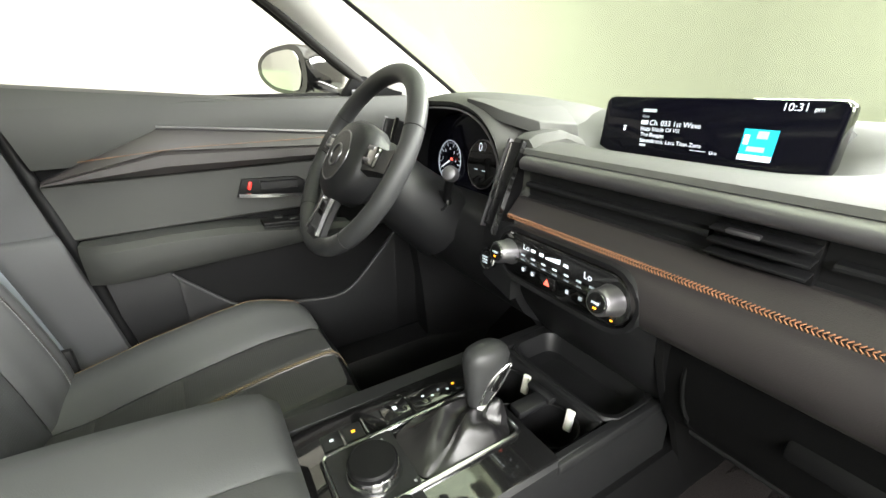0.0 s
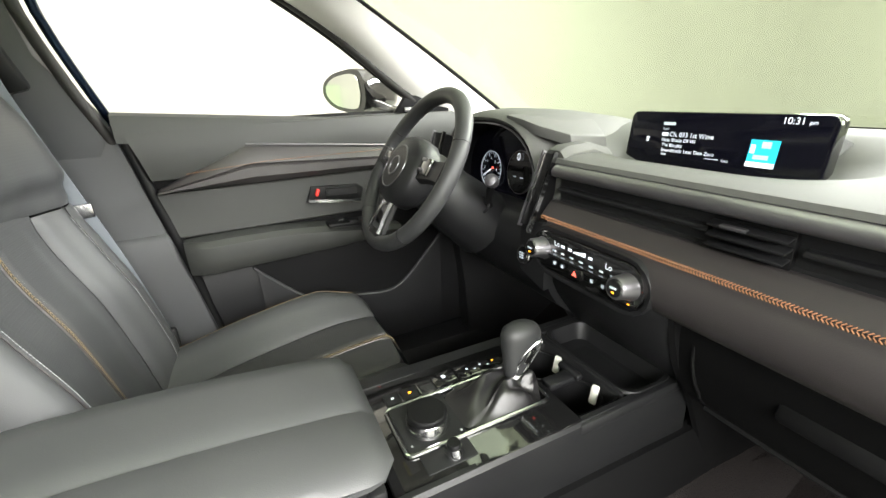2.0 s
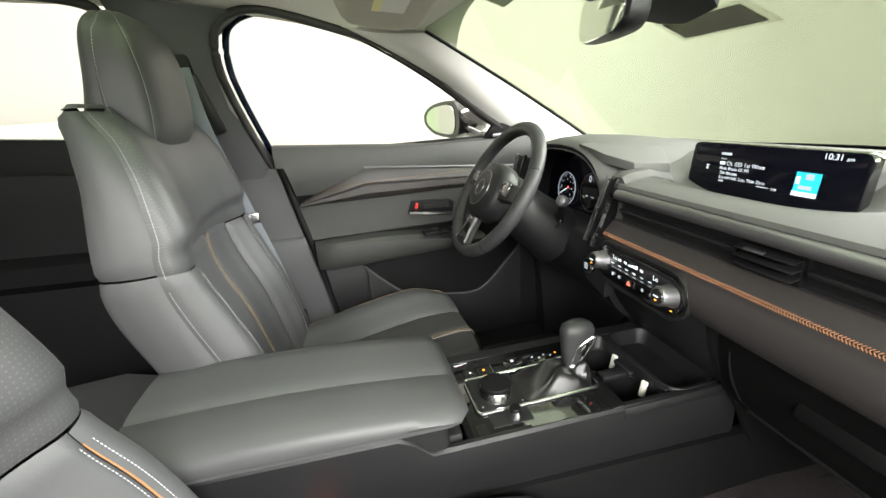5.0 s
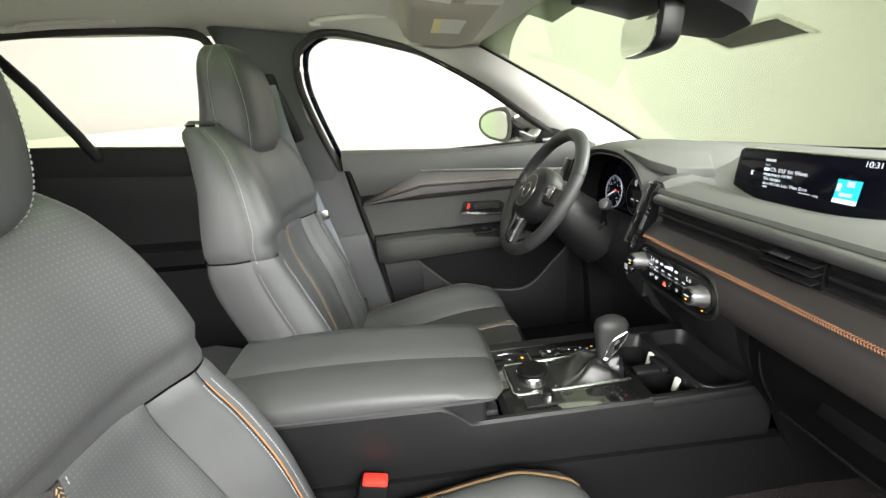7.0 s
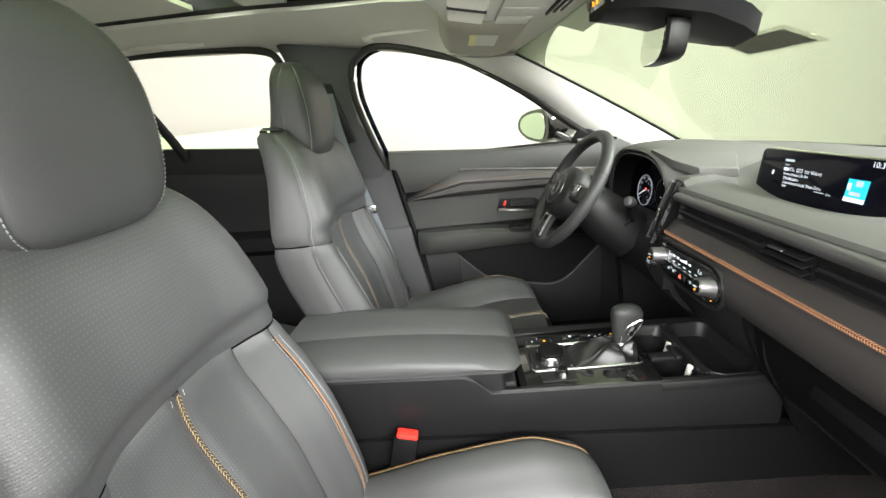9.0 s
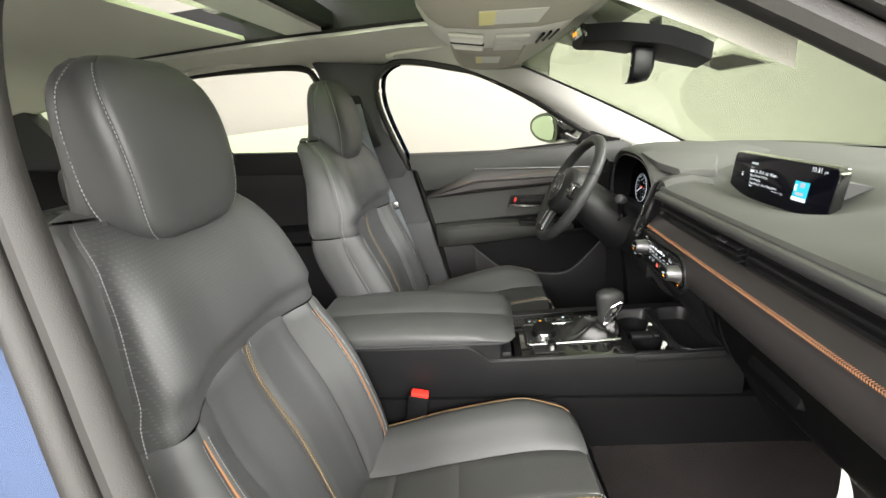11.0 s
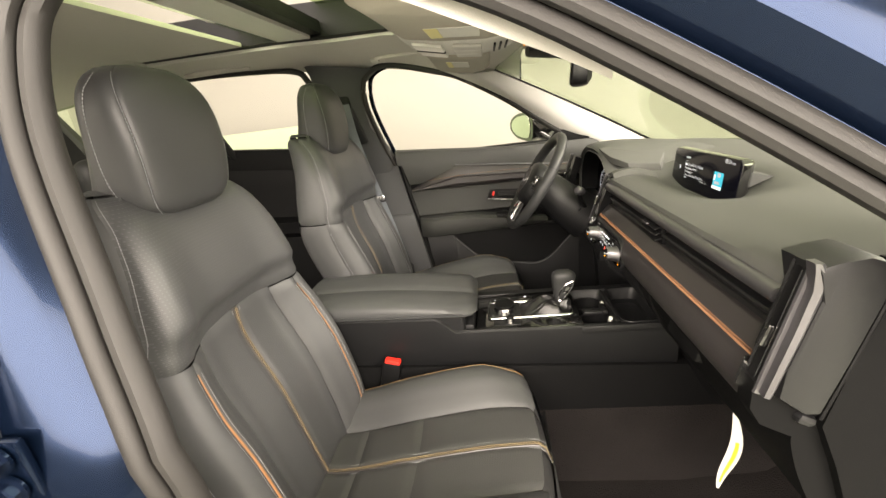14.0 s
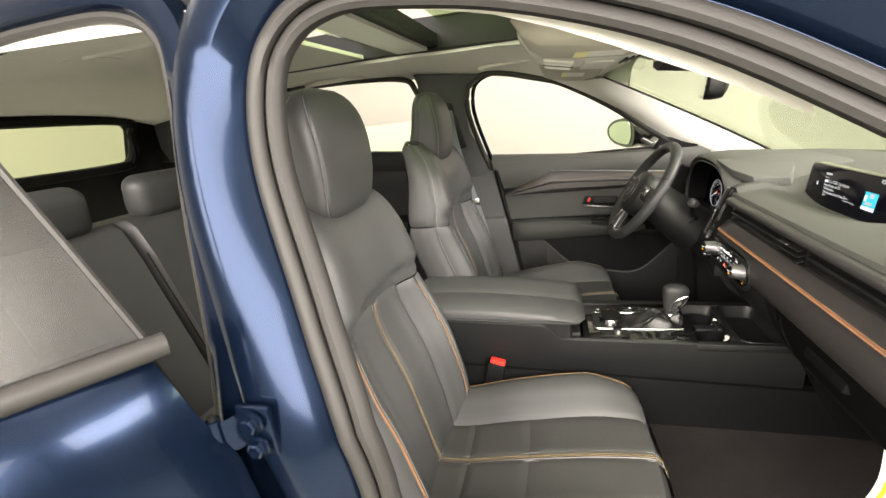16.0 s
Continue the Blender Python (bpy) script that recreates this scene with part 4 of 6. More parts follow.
seat((0.39, -0.757, 0.575), "black leather front passenger seat with orange piping and stitching", shoulder=-0.008)
seat((-0.375, -0.742, 0.612), "black leather driver seat with gold and orange stitching", 0.028, False, 0.018)

# ---- floor and tunnel ----
fl = thing("floor", (0, -0.4, 0.28), "black carpeted car floor", "floor", kind="structure")
part("pan", loft([[V(x, y, z) for x in (-0.78, -0.4, -0.16, 0.16, 0.4, 0.78)] + [V(x, y, z - 0.03) for x in (0.78, 0.4, 0.16, -0.16, -0.4, -0.78)] for y, z in ((-1.9, 0.33), (-1.0, 0.31), (0.1, 0.30), (0.35, 0.33), (0.55, 0.48), (0.72, 0.70), (0.76, 1.0))]), "carpet", fl, "black carpet")
part("tunnel", loft([[V(-0.20, y, z0), V(-0.145, y, 0.46), V(-0.11, y, 0.60), V(0.11, y, 0.60), V(0.145, y, 0.46), V(0.20, y, z0)] for y, z0 in ((-1.2, 0.305), (0.2, 0.305), (0.36, 0.335), (0.55, 0.48))], closed=False), "carpet", fl, "black carpet over the tunnel")
part("sill", loft([[V(0.60, y, 0.30), V(0.66, y, 0.40), V(0.77, y, 0.42), V(0.80, y, 0.34), V(0.80, y, 0.2), V(0.6, y, 0.27)] for y in (-1.9, 0.5)]), "plastic", fl)
part("sill", loft([[V(-0.60, y, 0.30), V(-0.66, y, 0.40), V(-0.77, y, 0.42), V(-0.80, y, 0.34), V(-0.80, y, 0.2), V(-0.6, y, 0.27)] for y in (-1.9, 0.5)]), "plastic", fl)
part("kick_panel", loft([[V(-0.66, y, z), V(-0.72, y, z), V(-0.72, y + 0.4, z), V(-0.62, y + 0.4, z)] for y, z in ((0.16, 0.33), (0.14, 0.6), (0.1, 0.9))]), "plastic", fl)

# ---- dashboard ----
dash = thing("dashboard", (0, 0.2, 0.7), "black padded dashboard with orange cross stitching and satin trim", "dashboard")
DX0, DX1 = -0.69, 0.655


secs = []
NX = 60
for k in range(NX + 1):
    x = DX0 + (DX1 - DX0) * k / NX
    e = max(0, (abs(x) - 0.56) / 0.12)
    hollow = math.exp(-((x - 0.045) / 0.20) ** 4)
    lift = 0.016 * (1 / (1 + math.exp(-(x - 0.50) / 0.05)))
    prof = [(0.047, 1.070), (0.041, 1.074), (0.046, 1.081 + lift * 0.4), (0.065, 1.085 + lift), (0.105, 1.090 + lift - hollow * 0.004), (0.145, 1.098 + lift - hollow * 0.022), (0.175, 1.104 + lift - hollow * 0.048), (0.205, 1.108 + lift - hollow * 0.056), (0.25, 1.112 + lift - 0.03 * hollow), (0.30, 1.118 + lift * 0.6), (0.36, 1.122), (0.5, 1.112), (0.66, 1.092), (0.80 - 0.14 * x * x, 1.078), (0.80 - 0.14 * x * x, 1.03), (0.09, 1.04)]
    k0 = 1 / (1 + math.exp((x + 0.165) / 0.004))
    secs.append([V(x, y + k0 * max(0, 0.135 - y), z - 0.012 * e * e) for y, z in prof])
part("top_pad", loft(secs), "dash_skin_lit", dash, "soft black grained dash top")
part("silver_strip", extr(smooth_profile([(0.050, 1.073), (0.034, 1.072), (0.026, 1.064), (0.030, 1.053), (0.050, 1.050)], 12), -0.115, 0.615), "steel", dash, "satin metal strip across the dash")
part("recess", extr([(0.075, 1.052), (0.050, 1.049), (0.052, 1.010), (0.046, 1.004), (0.075, 1.0)], -0.115, 0.635), "plastic", dash, "dark vent channel")
part("rib", extr(smooth_profile([(0.055, 1.034), (0.041, 1.033), (0.038, 1.029), (0.041, 1.025), (0.055, 1.024)], 8), -0.11, 0.162), "plastic", dash)
part("rib", extr(smooth_profile([(0.055, 1.034), (0.041, 1.033), (0.038, 1.029), (0.041, 1.025), (0.055, 1.024)], 8), 0.262, 0.63), "plastic", dash)
part("upper_pad", extr(smooth_profile([(0.07, 1.004), (0.044, 1.006), (0.037, 1.002), (0.026, 0.990), (0.0185, 0.981), (0.022, 0.980), (0.06, 0.978)], 22), -0.128, 0.626, 12), "vinyl", dash, "soft stitched dash pad")
part("knee_pad", extr(smooth_profile([(0.06, 0.981), (0.0185, 0.9795), (0.012, 0.970), (0.004, 0.950), (0.004, 0.925), (0.018, 0.902), (0.05, 0.888), (0.09, 0.885)], 26), -0.105, 0.628, 12), "vinyl", dash, "soft lower dash pad")
line = [(-0.122 + 0.752 * k / 60, 0.0165, 0.9805) for k in range(61)]
nn = V(0, -0.86, 0.5)
part("stitching", join(*[stitches([V(*p) + V(0, dy, dz) for p in line], 0.0046, 0.0038, 0.0014, lift=0.0007, normal=nn, slant=sl) for dy, dz, sl in ((0.0, 0.0018, 0.9), (-0.0018, -0.0016, -0.9))]), "orange", dash, "orange cross stitching", kind="stuff", smooth=False)
# glove box and lower panels on the passenger side
part("lower_panel", extr(smooth_profile([(0.10, 0.892), (0.055, 0.886), (0.060, 0.84), (0.078, 0.79), (0.10, 0.745), (0.13, 0.722), (0.24, 0.70), (0.42, 0.69)], 26), 0.136, 0.648, 8), "low_plastic_shaded", dash, "black glove box door")
part("glove_gap", tube(spline([(0.168, 0.056, 0.884), (0.163, 0.062, 0.83), (0.166, 0.085, 0.77), (0.19, 0.108, 0.738), (0.40, 0.120, 0.729), (0.63, 0.120, 0.729)], 40), 0.0028, 6), "dark", dash, "dark joint round the glove box")
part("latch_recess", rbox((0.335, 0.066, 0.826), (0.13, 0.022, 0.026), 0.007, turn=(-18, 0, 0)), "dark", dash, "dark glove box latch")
part("under_panel", extr([(0.13, 0.722), (0.135, 0.712), (0.42, 0.66), (0.6, 0.70), (0.6, 0.72), (0.42, 0.70)], 0.15, 0.66), "dark", dash)
part("under_edge", tube([(0.16, 0.128, 0.716), (0.65, 0.128, 0.716)], 0.006, 8), "plastic", dash)
# passenger end: side cover and its joint
part("end_cover", loft([[V(0.655 + dx, y, z) for y, z in [(0.064 + (y - 0.064) * s, 1.03 + (z - 1.03) * s) for y, z in ((0.038, 1.118), (0.060, 1.124), (0.087, 1.127), (0.102, 1.121), (0.111, 1.100), (0.108, 1.075), (0.085, 0.99), (0.066, 0.925), (0.050, 0.925), (0.018, 0.950), (0.022, 0.99), (0.046, 1.08))]] for dx, s in ((-0.05, 1.0), (0.004, 1.0), (0.011, 0.975), (0.013, 0.90))]), "plastic", dash, "grained black dash end cover")
part("end_lower", loft([[V(x, y, z) for y, z in ((-0.001, 0.965), (-0.002, 0.925), (0.012, 0.900), (0.050, 0.880), (0.092, 0.878), (0.10, 0.93), (0.07, 0.97))] for x in (0.622, 0.648, 0.650)]), "low_plastic_shaded", dash, "black end of the knee pad")
part("end_joint", tube([(0.664, 0.106, 1.122), (0.664, 0.115, 1.098), (0.664, 0.111, 1.072), (0.664, 0.088, 0.985), (0.664, 0.069, 0.918)], 0.0025, 6), "dark", dash)
part("side_closeout", loft([[V(0.663 + dx, y, z) for y, z in ((0.112, 1.118), (0.34, 1.10), (0.40, 0.6), (0.20, 0.6), (0.145, 0.70), (0.10, 0.84), (0.074, 0.905), (0.092, 0.985), (0.116, 1.07))] for dx in (-0.02, 0.0)]), "low_plastic_shaded", dash, "black dash side closing panel")
part("pull_bar", rbox((0.646, 0.060, 0.910), (0.030, 0.024, 0.016), 0.007, turn=(-25, 0, 0)), "plastic", dash)
# driver side lower panels and column cover
part("driver_panel", extr(smooth_profile([(0.12, 0.960), (0.060, 0.957), (0.030, 0.940), (0.012, 0.895), (0.03, 0.83), (0.07, 0.78), (0.14, 0.75), (0.3, 0.73)], 24), -0.69, -0.108, 10), "plastic", dash, "black moulded knee panel")
part("start_surround", loft([[V(x, y, z) for x, z in ((-0.175, 0.86), (-0.10, 0.84), (-0.10, 0.975), (-0.175, 0.96))] for y in (0.03, 0.008)]), "plastic", dash)
# centre stack below the climate panel
secs = []
for z, y, w in ((0.975, 0.030, 0.135), (0.95, 0.012, 0.14), (0.905, 0.014, 0.142), (0.88, 0.022, 0.140), (0.82, 0.052, 0.137), (0.77, 0.088, 0.132), (0.73, 0.125, 0.128), (0.70, 0.16, 0.12)):
    secs.append([V(-w, y + 0.08, z), V(-w + 0.004, y + 0.012, z), V(-w + 0.02, y, z), V(w - 0.02, y, z), V(w - 0.004, y + 0.012, z), V(w, y + 0.08, z)])
part("stack_panel", loft(secs), "plastic", dash, "black centre stack")
for sg in (-1, 1):
    rows = []
    for z, y0, x in ((0.895, 0.030, 0.146), (0.85, 0.045, 0.144), (0.80, 0.068, 0.141), (0.76, 0.092, 0.138), (0.70, 0.135, 0.134), (0.62, 0.175, 0.132), (0.52, 0.215, 0.135), (0.40, 0.25, 0.140)):
        rows.append([V(sg * x * f, y0 + dy, z) for dy, f in ((0.012, 0.86), (0.0, 0.93), (0.004, 0.985), (0.02, 1.0), (0.10, 1.01), (0.30, 1.02), (0.30, 0.8))])
    part("stack_wing", loft(rows), "low_plastic_shaded", dash, "curved black side of the centre stack")
# binnacle
bc = V(-0.385, 0.058, 0.965)


def arch(y, hw, h, lo=-0.03, n=26, drop=0.0):
    return [V(bc.x + hw * math.copysign(abs(math.cos(a)) ** 0.72, math.cos(a)), bc.y + y, bc.z + (h * math.sin(a) ** 0.72 if math.sin(a) > 0 else 0)) for a in (math.pi * k / n for k in range(n + 1))]


hood = [arch(0.000, 0.194, 0.172), arch(-0.006, 0.200, 0.179), arch(0.002, 0.208, 0.187), arch(0.04, 0.220, 0.193), arch(0.10, 0.236, 0.194), arch(0.20, 0.25, 0.185), arch(0.32, 0.26, 0.166), arch(0.46, 0.27, 0.12)]
part("binnacle_hood", loft(hood, closed=False), "dash_skin_lit", dash, "soft black instrument hood")
part("hood_wing", plate([(-0.30, 0.056, 1.1515), (-0.25, 0.056, 1.146), (-0.205, 0.066, 1.133), (-0.157, 0.102, 1.117), (-0.155, 0.19, 1.108), (-0.24, 0.24, 1.135), (-0.30, 0.22, 1.150)], (0, 0.006, -0.022), 0.004), "dash_skin_lit", dash, "pointed end of the instrument hood")
part("binnacle_lining", loft([arch(0.0, 0.194, 0.172), arch(0.03, 0.186, 0.163), arch(0.07, 0.180, 0.156)], closed=False), "dark", dash)
part("binnacle_rim", tube(arch(0.0, 0.188, 0.166), 0.0022, 6), "steel", dash, "thin silver rim")

cl = thing("instrument_cluster", (-0.365, 0.08, 1.0), "instrument cluster with rev counter and digital dial", "instrument cluster")
part("face", plate([p - V(0, 0, 0.02) for p in arch(0.060, 0.182, 0.17)] + [V(bc.x - 0.182, 0.09, 0.90), V(bc.x + 0.182, 0.09, 0.90)], (0, 0.02, 0), 0), "screen", cl, "black cluster face")


def disc(c, axis, r, h, material, parent, name, label="", n=32):
    return part(name, lathe([(r * 0.3, h), (r - h * 0.4, h), (r, h * 0.5), (r, 0)], c, axis, n), material, parent, label)


def ring_bm(c, axis, r, t, n=40):
    q = Vector(axis).to_track_quat("Z", "Y")
    return tube([Vector(c) + q @ V(r * math.cos(a), r * math.sin(a), 0) for a in (2 * math.pi * k / n for k in range(n))], t, 6, ring=True)


tc = V(-0.452, 0.113, 1.010)
AX = V(0, -1, 0.12)
part("tacho_ring", ring_bm(tc, AX, 0.046, 0.0012), "dim_glow", cl)
q = AX.to_track_quat("Z", "Y")
for k in range(22):
    a = radians(225 - 270 * k / 21)
    r0 = 0.034 if k % 3 == 0 else 0.039
    part("tick", tube([tc + q @ V(r * math.cos(a), r * math.sin(a), 0.0) for r in (r0, 0.043)], 0.0010 if k % 3 == 0 else 0.0006, 5), "dim_glow", cl)
part("needle", tube([tc, tc + q @ V(-0.030, -0.018, 0.003)], [0.002, 0.0007], 6), "white_glow", cl)
part("warning_lamp", rbox(tc + V(0.012, -0.002, 0.006), (0.008, 0.002, 0.006), 0.001), "red_glow", cl, "red warning lamp")
dc = V(-0.325, 0.112, 1.020)
part("dial_ring", ring_bm(dc, AX, 0.049, 0.0016), "steel", cl, "silver dial ring")
part("dial_face", lathe([(0.048, 0.0), (0.048, 0.002), (0.001, 0.002)], dc, AX), "gloss", cl)


def text(string, size, place, right, up, material, parent, name, label=""):
    cu = bpy.data.curves.new("t", "FONT")
    cu.body, cu.size, cu.extrude = string, size, 0.0
    tmp = new("t", cu)
    dg = bpy.context.evaluated_depsgraph_get()
    me = bpy.data.meshes.new_from_object(tmp.evaluated_get(dg))
    bpy.data.objects.remove(tmp)
    right, up = Vector(right).normalized(), Vector(up).normalized()
    m = Matrix((right, up, right.cross(up))).transposed().to_4x4()
    m.translation = place
    bm = bmesh.new()
    bm.from_mesh(me)
    bpy.data.meshes.remove(me)
    bmesh.ops.transform(bm, matrix=m, verts=bm.verts)
    return part(name, bm, material, parent, label, smooth=False)


text("0", 0.024, dc + V(-0.007, -0.004, 0.028), (1, 0, 0), (0, 0.12, 1), "white_glow", cl, "digit")
for dx, dz, w in ((-0.022, -0.012, 0.012), (0.004, -0.012, 0.012), (-0.022, -0.020, 0.034)):
    part("readout_bar", rbox(dc + V(dx + w / 2, -0.003, dz), (w, 0.001, 0.004), 0.0004), "dim_glow", cl)
for k in range(7):
    a = radians(215 - 250 * k / 6)
    text(str(k + 1) if k else "0", 0.009, tc + q @ V(0.028 * math.cos(a) - 0.0025, 0.028 * math.sin(a) - 0.003, 0.0008), (1, 0, 0), (0, 0.12, 1), "white_glow", cl, "digit")

# ---- steering wheel ----
WC, TILT = V(-0.354, -0.145, 1.054), radians(33)
sw = thing("steering_wheel", WC, "black leather three spoke steering wheel with satin spokes", "steering wheel")
wx, wu = V(1, 0, 0), V(0, math.sin(TILT), math.cos(TILT))
wn = wx.cross(wu)  # towards the front of the car
wn = -wn if wn.y > 0 else wn  # towards the driver


def W(x, u, d=0.0):
    return WC + wx * x + wu * u + wn * d


rim_r = 0.170
part("rim", tube([W(rim_r * math.cos(a), rim_r * math.sin(a) * 0.985) for a in (2 * math.pi * k / 72 for k in range(72))], 0.0165, 14, ring=True), "wheel_leather", sw, "black leather rim")
for a in (25, 155, 228, 312):
    a = radians(a)
    c = W(rim_r * math.cos(a), rim_r * math.sin(a) * 0.985)
    part("rim_seam", ring_bm(c, (wx * -math.sin(a) + wu * math.cos(a)), 0.0166, 0.0007, 20), "dark", sw)
hubs = []
for s, d in ((0.2, 0.036), (0.58, 0.035), (0.62, 0.032), (0.86, 0.028), (0.97, 0.018), (1.0, 0.002), (0.98, -0.020), (0.8, -0.036)):
    hubs.append([W(0.080 * s * math.copysign(abs(math.cos(a)) ** 0.88, math.cos(a)), 0.076 * s * math.copysign(abs(math.sin(a)) ** 0.88, math.sin(a)) - 0.010, d) for a in (2 * math.pi * k / 36 for k in range(36))])
hub = part("airbag_cover", loft(hubs), "plastic", sw, "rounded black airbag cover")
part("emblem_ring", ring_bm(W(0, -0.010, 0.0345), wn, 0.046, 0.0016), "steel", hub, "silver ring")
part("emblem", ring_bm(W(0, -0.010, 0.0365), wn, 0.020, 0.0022), "steel", hub, "plain silver oval emblem")
for sg in (-1, 1):
    sp = part("spoke", loft([[W(sg * x, u + du, d) for du, d in ((-h, 0.0), (-h * 0.8, 0.016), (h * 0.8, 0.016), (h, 0.0), (0, -0.012))] for x, u, h in ((0.055, 0.004, 0.030), (0.10, 0.006, 0.024), (0.135, 0.008, 0.022), (0.162, 0.010, 0.024))]), "plastic", sw, "black side spoke")
    part("button_pad", rbox(W(sg * 0.103, 0.010, 0.018), (0.042, 0.034, 0.01), 0.004, turn=(90 - 33, 0, 0)), "gloss", sp, "gloss black button pad")
    part("button_trim", rbox(W(sg * 0.097, 0.022, 0.022), (0.024, 0.007, 0.005), 0.002, turn=(90 - 33, 0, 0)), "steel", sp, "chrome button")
    part("button_trim", rbox(W(sg * 0.097, 0.002, 0.022), (0.024, 0.006, 0.005), 0.002, turn=(90 - 33, 0, 0)), "steel", sp, "chrome button")
lo = part("lower_spoke", loft([[W(sx * w, u, d) for sx, d in ((-1, 0.0), (-1, 0.010), (-0.6, 0.015), (0.6, 0.015), (1, 0.010), (1, 0.0), (0, -0.012))] for u, w in ((-0.060, 0.030), (-0.085, 0.027), (-0.120, 0.029), (-0.158, 0.038))]), "plastic", sw, "black lower spoke")
for sg in (-1, 1):
    part("spoke_trim", loft([[W(sg * x + dx, u, d) for dx, d in ((-0.0045, 0.012), (-0.004, 0.0185), (0.004, 0.0185), (0.0045, 0.012))] for u, x in ((-0.082, 0.020), (-0.10, 0.020), (-0.125, 0.023), (-0.150, 0.029))]), "chrome", lo, "satin silver spoke trim")
part("spoke_gap", loft([[W(sx * w, u, d) for sx, d in ((-1, 0.012), (-1, 0.0165), (1, 0.0165), (1, 0.012))] for u, w in ((-0.090, 0.011), (-0.12, 0.013), (-0.142, 0.018))]), "gloss", lo, "gloss black spoke inlay")
col = thing("steering_column", (-0.365, 0.0, 0.95), "black steering column shroud with wiper and lamp stalks", "steering column")
part("shroud", loft([[WC + wn * d + wx * (rx * math.cos(a)) + wu * (ru * math.sin(a) - du) for a in (2 * math.pi * k / 20 for k in range(20))] for d, rx, ru, du in ((-0.02, 0.05, 0.05, 0.0), (-0.05, 0.066, 0.062, 0.004), (-0.12, 0.075, 0.07, 0.018), (-0.22, 0.08, 0.08, 0.03))]), "plastic", col, "black column shroud")
for sg in (-1, 1):
    st = part("stalk", tube(spline([(-0.354 + sg * 0.060, 0.01, 0.962), (-0.354 + sg * 0.082, -0.006, 0.984), (-0.354 + sg * 0.106, -0.016, 1.012), (-0.354 + sg * 0.118, -0.02, 1.028)], 14), 0.0085, 10), "dark", col, "black stalk")
    if sg > 0:
        part("stalk_end", lathe([(0.003, 0.012), (0.011, 0.010), (0.014, 0.004), (0.013, -0.010), (0.009, -0.022)], (-0.234, -0.022, 1.032), (0.6, -0.75, 0.35), 20), "steel", st, "grey round stalk end")
part("ring_boss", ring_bm((-0.285, -0.012, 0.972), (0.3, -1, 0.2), 0.017, 0.003), "plastic", col)

# ---- air vents ----
def vent(top, bottom, width, name_label):
    """A slim louvre: metal edge frame, long slats, a sliding tab. top and bottom: ends of its middle line."""
    ob = thing("air_vent", bottom, name_label, "air vent", "dash air vents")
    t, b = Vector(top), Vector(bottom)
    up = (t - b).normalized()
    rt = V(1, 0, 0)
    out = rt.cross(up)
    out = -out if out.y > 0 else out
    L = (t - b).length
    P = lambda x, s, d: b + rt * x + up * (s * L) + out * d
    w = width / 2
    part("housing", loft([[P(x * k, s, d) for x, s in ((-w, 0.0), (w, 0.0), (w, 1.0), (-w, 1.0))] for k, d in ((0.9, -0.03), (1.0, -0.01), (1.0, 0.004))]), "dark", ob, "black vent housing")
    near = 1 if b.x > 0 else -1
    for x, m, lab in ((near * (w + 0.003), "steel", "satin metal vent edge"), (-near * (w + 0.002), "gloss", "gloss black vent edge")):
        part("edge_trim", loft([[P(x + dx, s, d) for dx, d in ((-0.003, -0.004), (-0.003, 0.004), (-0.001, 0.007), (0.002, 0.006), (0.003, -0.002))] for s in (-0.04, 0.02, 0.5, 0.95, 1.03)]), m, ob, lab)
    part("inner_trim", loft([[P(near * (w * 0.55) + dx, s, d) for dx, d in ((-0.001, -0.002), (-0.001, 0.006), (0.001, 0.006), (0.001, -0.002))] for s in (0.02, 0.98)]), "chrome", ob, "thin chrome strip")
    part("foot_trim", loft([[P(-near * (w + 0.006) + dx, s, d + e) for dx, s, d in ((-0.004, -0.05, 0.0), (0.006, -0.08, 0.004), (0.006, 0.10, 0.004), (-0.004, 0.16, 0.0))] for e in (0.0, 0.009)]), "chrome", ob, "chrome corner")
    for k in (-1, -0.3, 0.4):
        part("slat", loft([[P(k * w * 0.55 + dx, s, d) for dx, d in ((-0.0012, -0.012), (-0.0012, 0.003), (0.0012, 0.003), (0.0012, -0.012))] for s in (0.03, 0.97)]), "plastic", ob)
    part("tab", rbox(P(-w * 0.2, 0.42, 0.008), (0.010, 0.012, 0.03), 0.003, turn=(-18, 0, 0)), "gloss", ob, "gloss black vent tab")
    return ob


pv = vent((0.638, 0.044, 1.108), (0.638, 0.006, 0.955), 0.019, "slim upright passenger air vent with chrome edge")
part("vent_frame", loft([[V(0.650, a, z), V(0.664, a, z), V(0.6675, (a + b) / 2, z), V(0.664, b, z), V(0.650, b, z)] for a, b, z in ((0.034, 0.043, 1.122), (0.036, 0.049, 1.112), (0.037, 0.050, 1.090), (0.026, 0.037, 1.040), (0.013, 0.023, 0.990), (0.003, 0.012, 0.952))]), "steel", pv, "broad polished vent frame")
vent((-0.142, 0.045, 1.088), (-0.148, 0.0, 0.960), 0.026, "slim upright centre air vent with chrome edge")
vent((-0.575, 0.030, 1.100), (-0.575, -0.015, 0.965), 0.055, "slim upright driver air vent with chrome edge")
vb = thing("vent_shoulder", (-0.135, 0.06, 1.0), "soft black cowl beside the centre vent", "dash trim")
part("cowl", loft([[V(-0.168, y, 0.95), V(-0.168, y, z - 0.01), V(-0.155, y, z), V(-0.125, y, z), V(-0.113, y, z - 0.012), V(-0.113, y, 0.95)] for y, z in ((0.052, 1.094), (0.07, 1.101), (0.12, 1.104), (0.17, 1.088))]), "dash_skin_lit", vb)
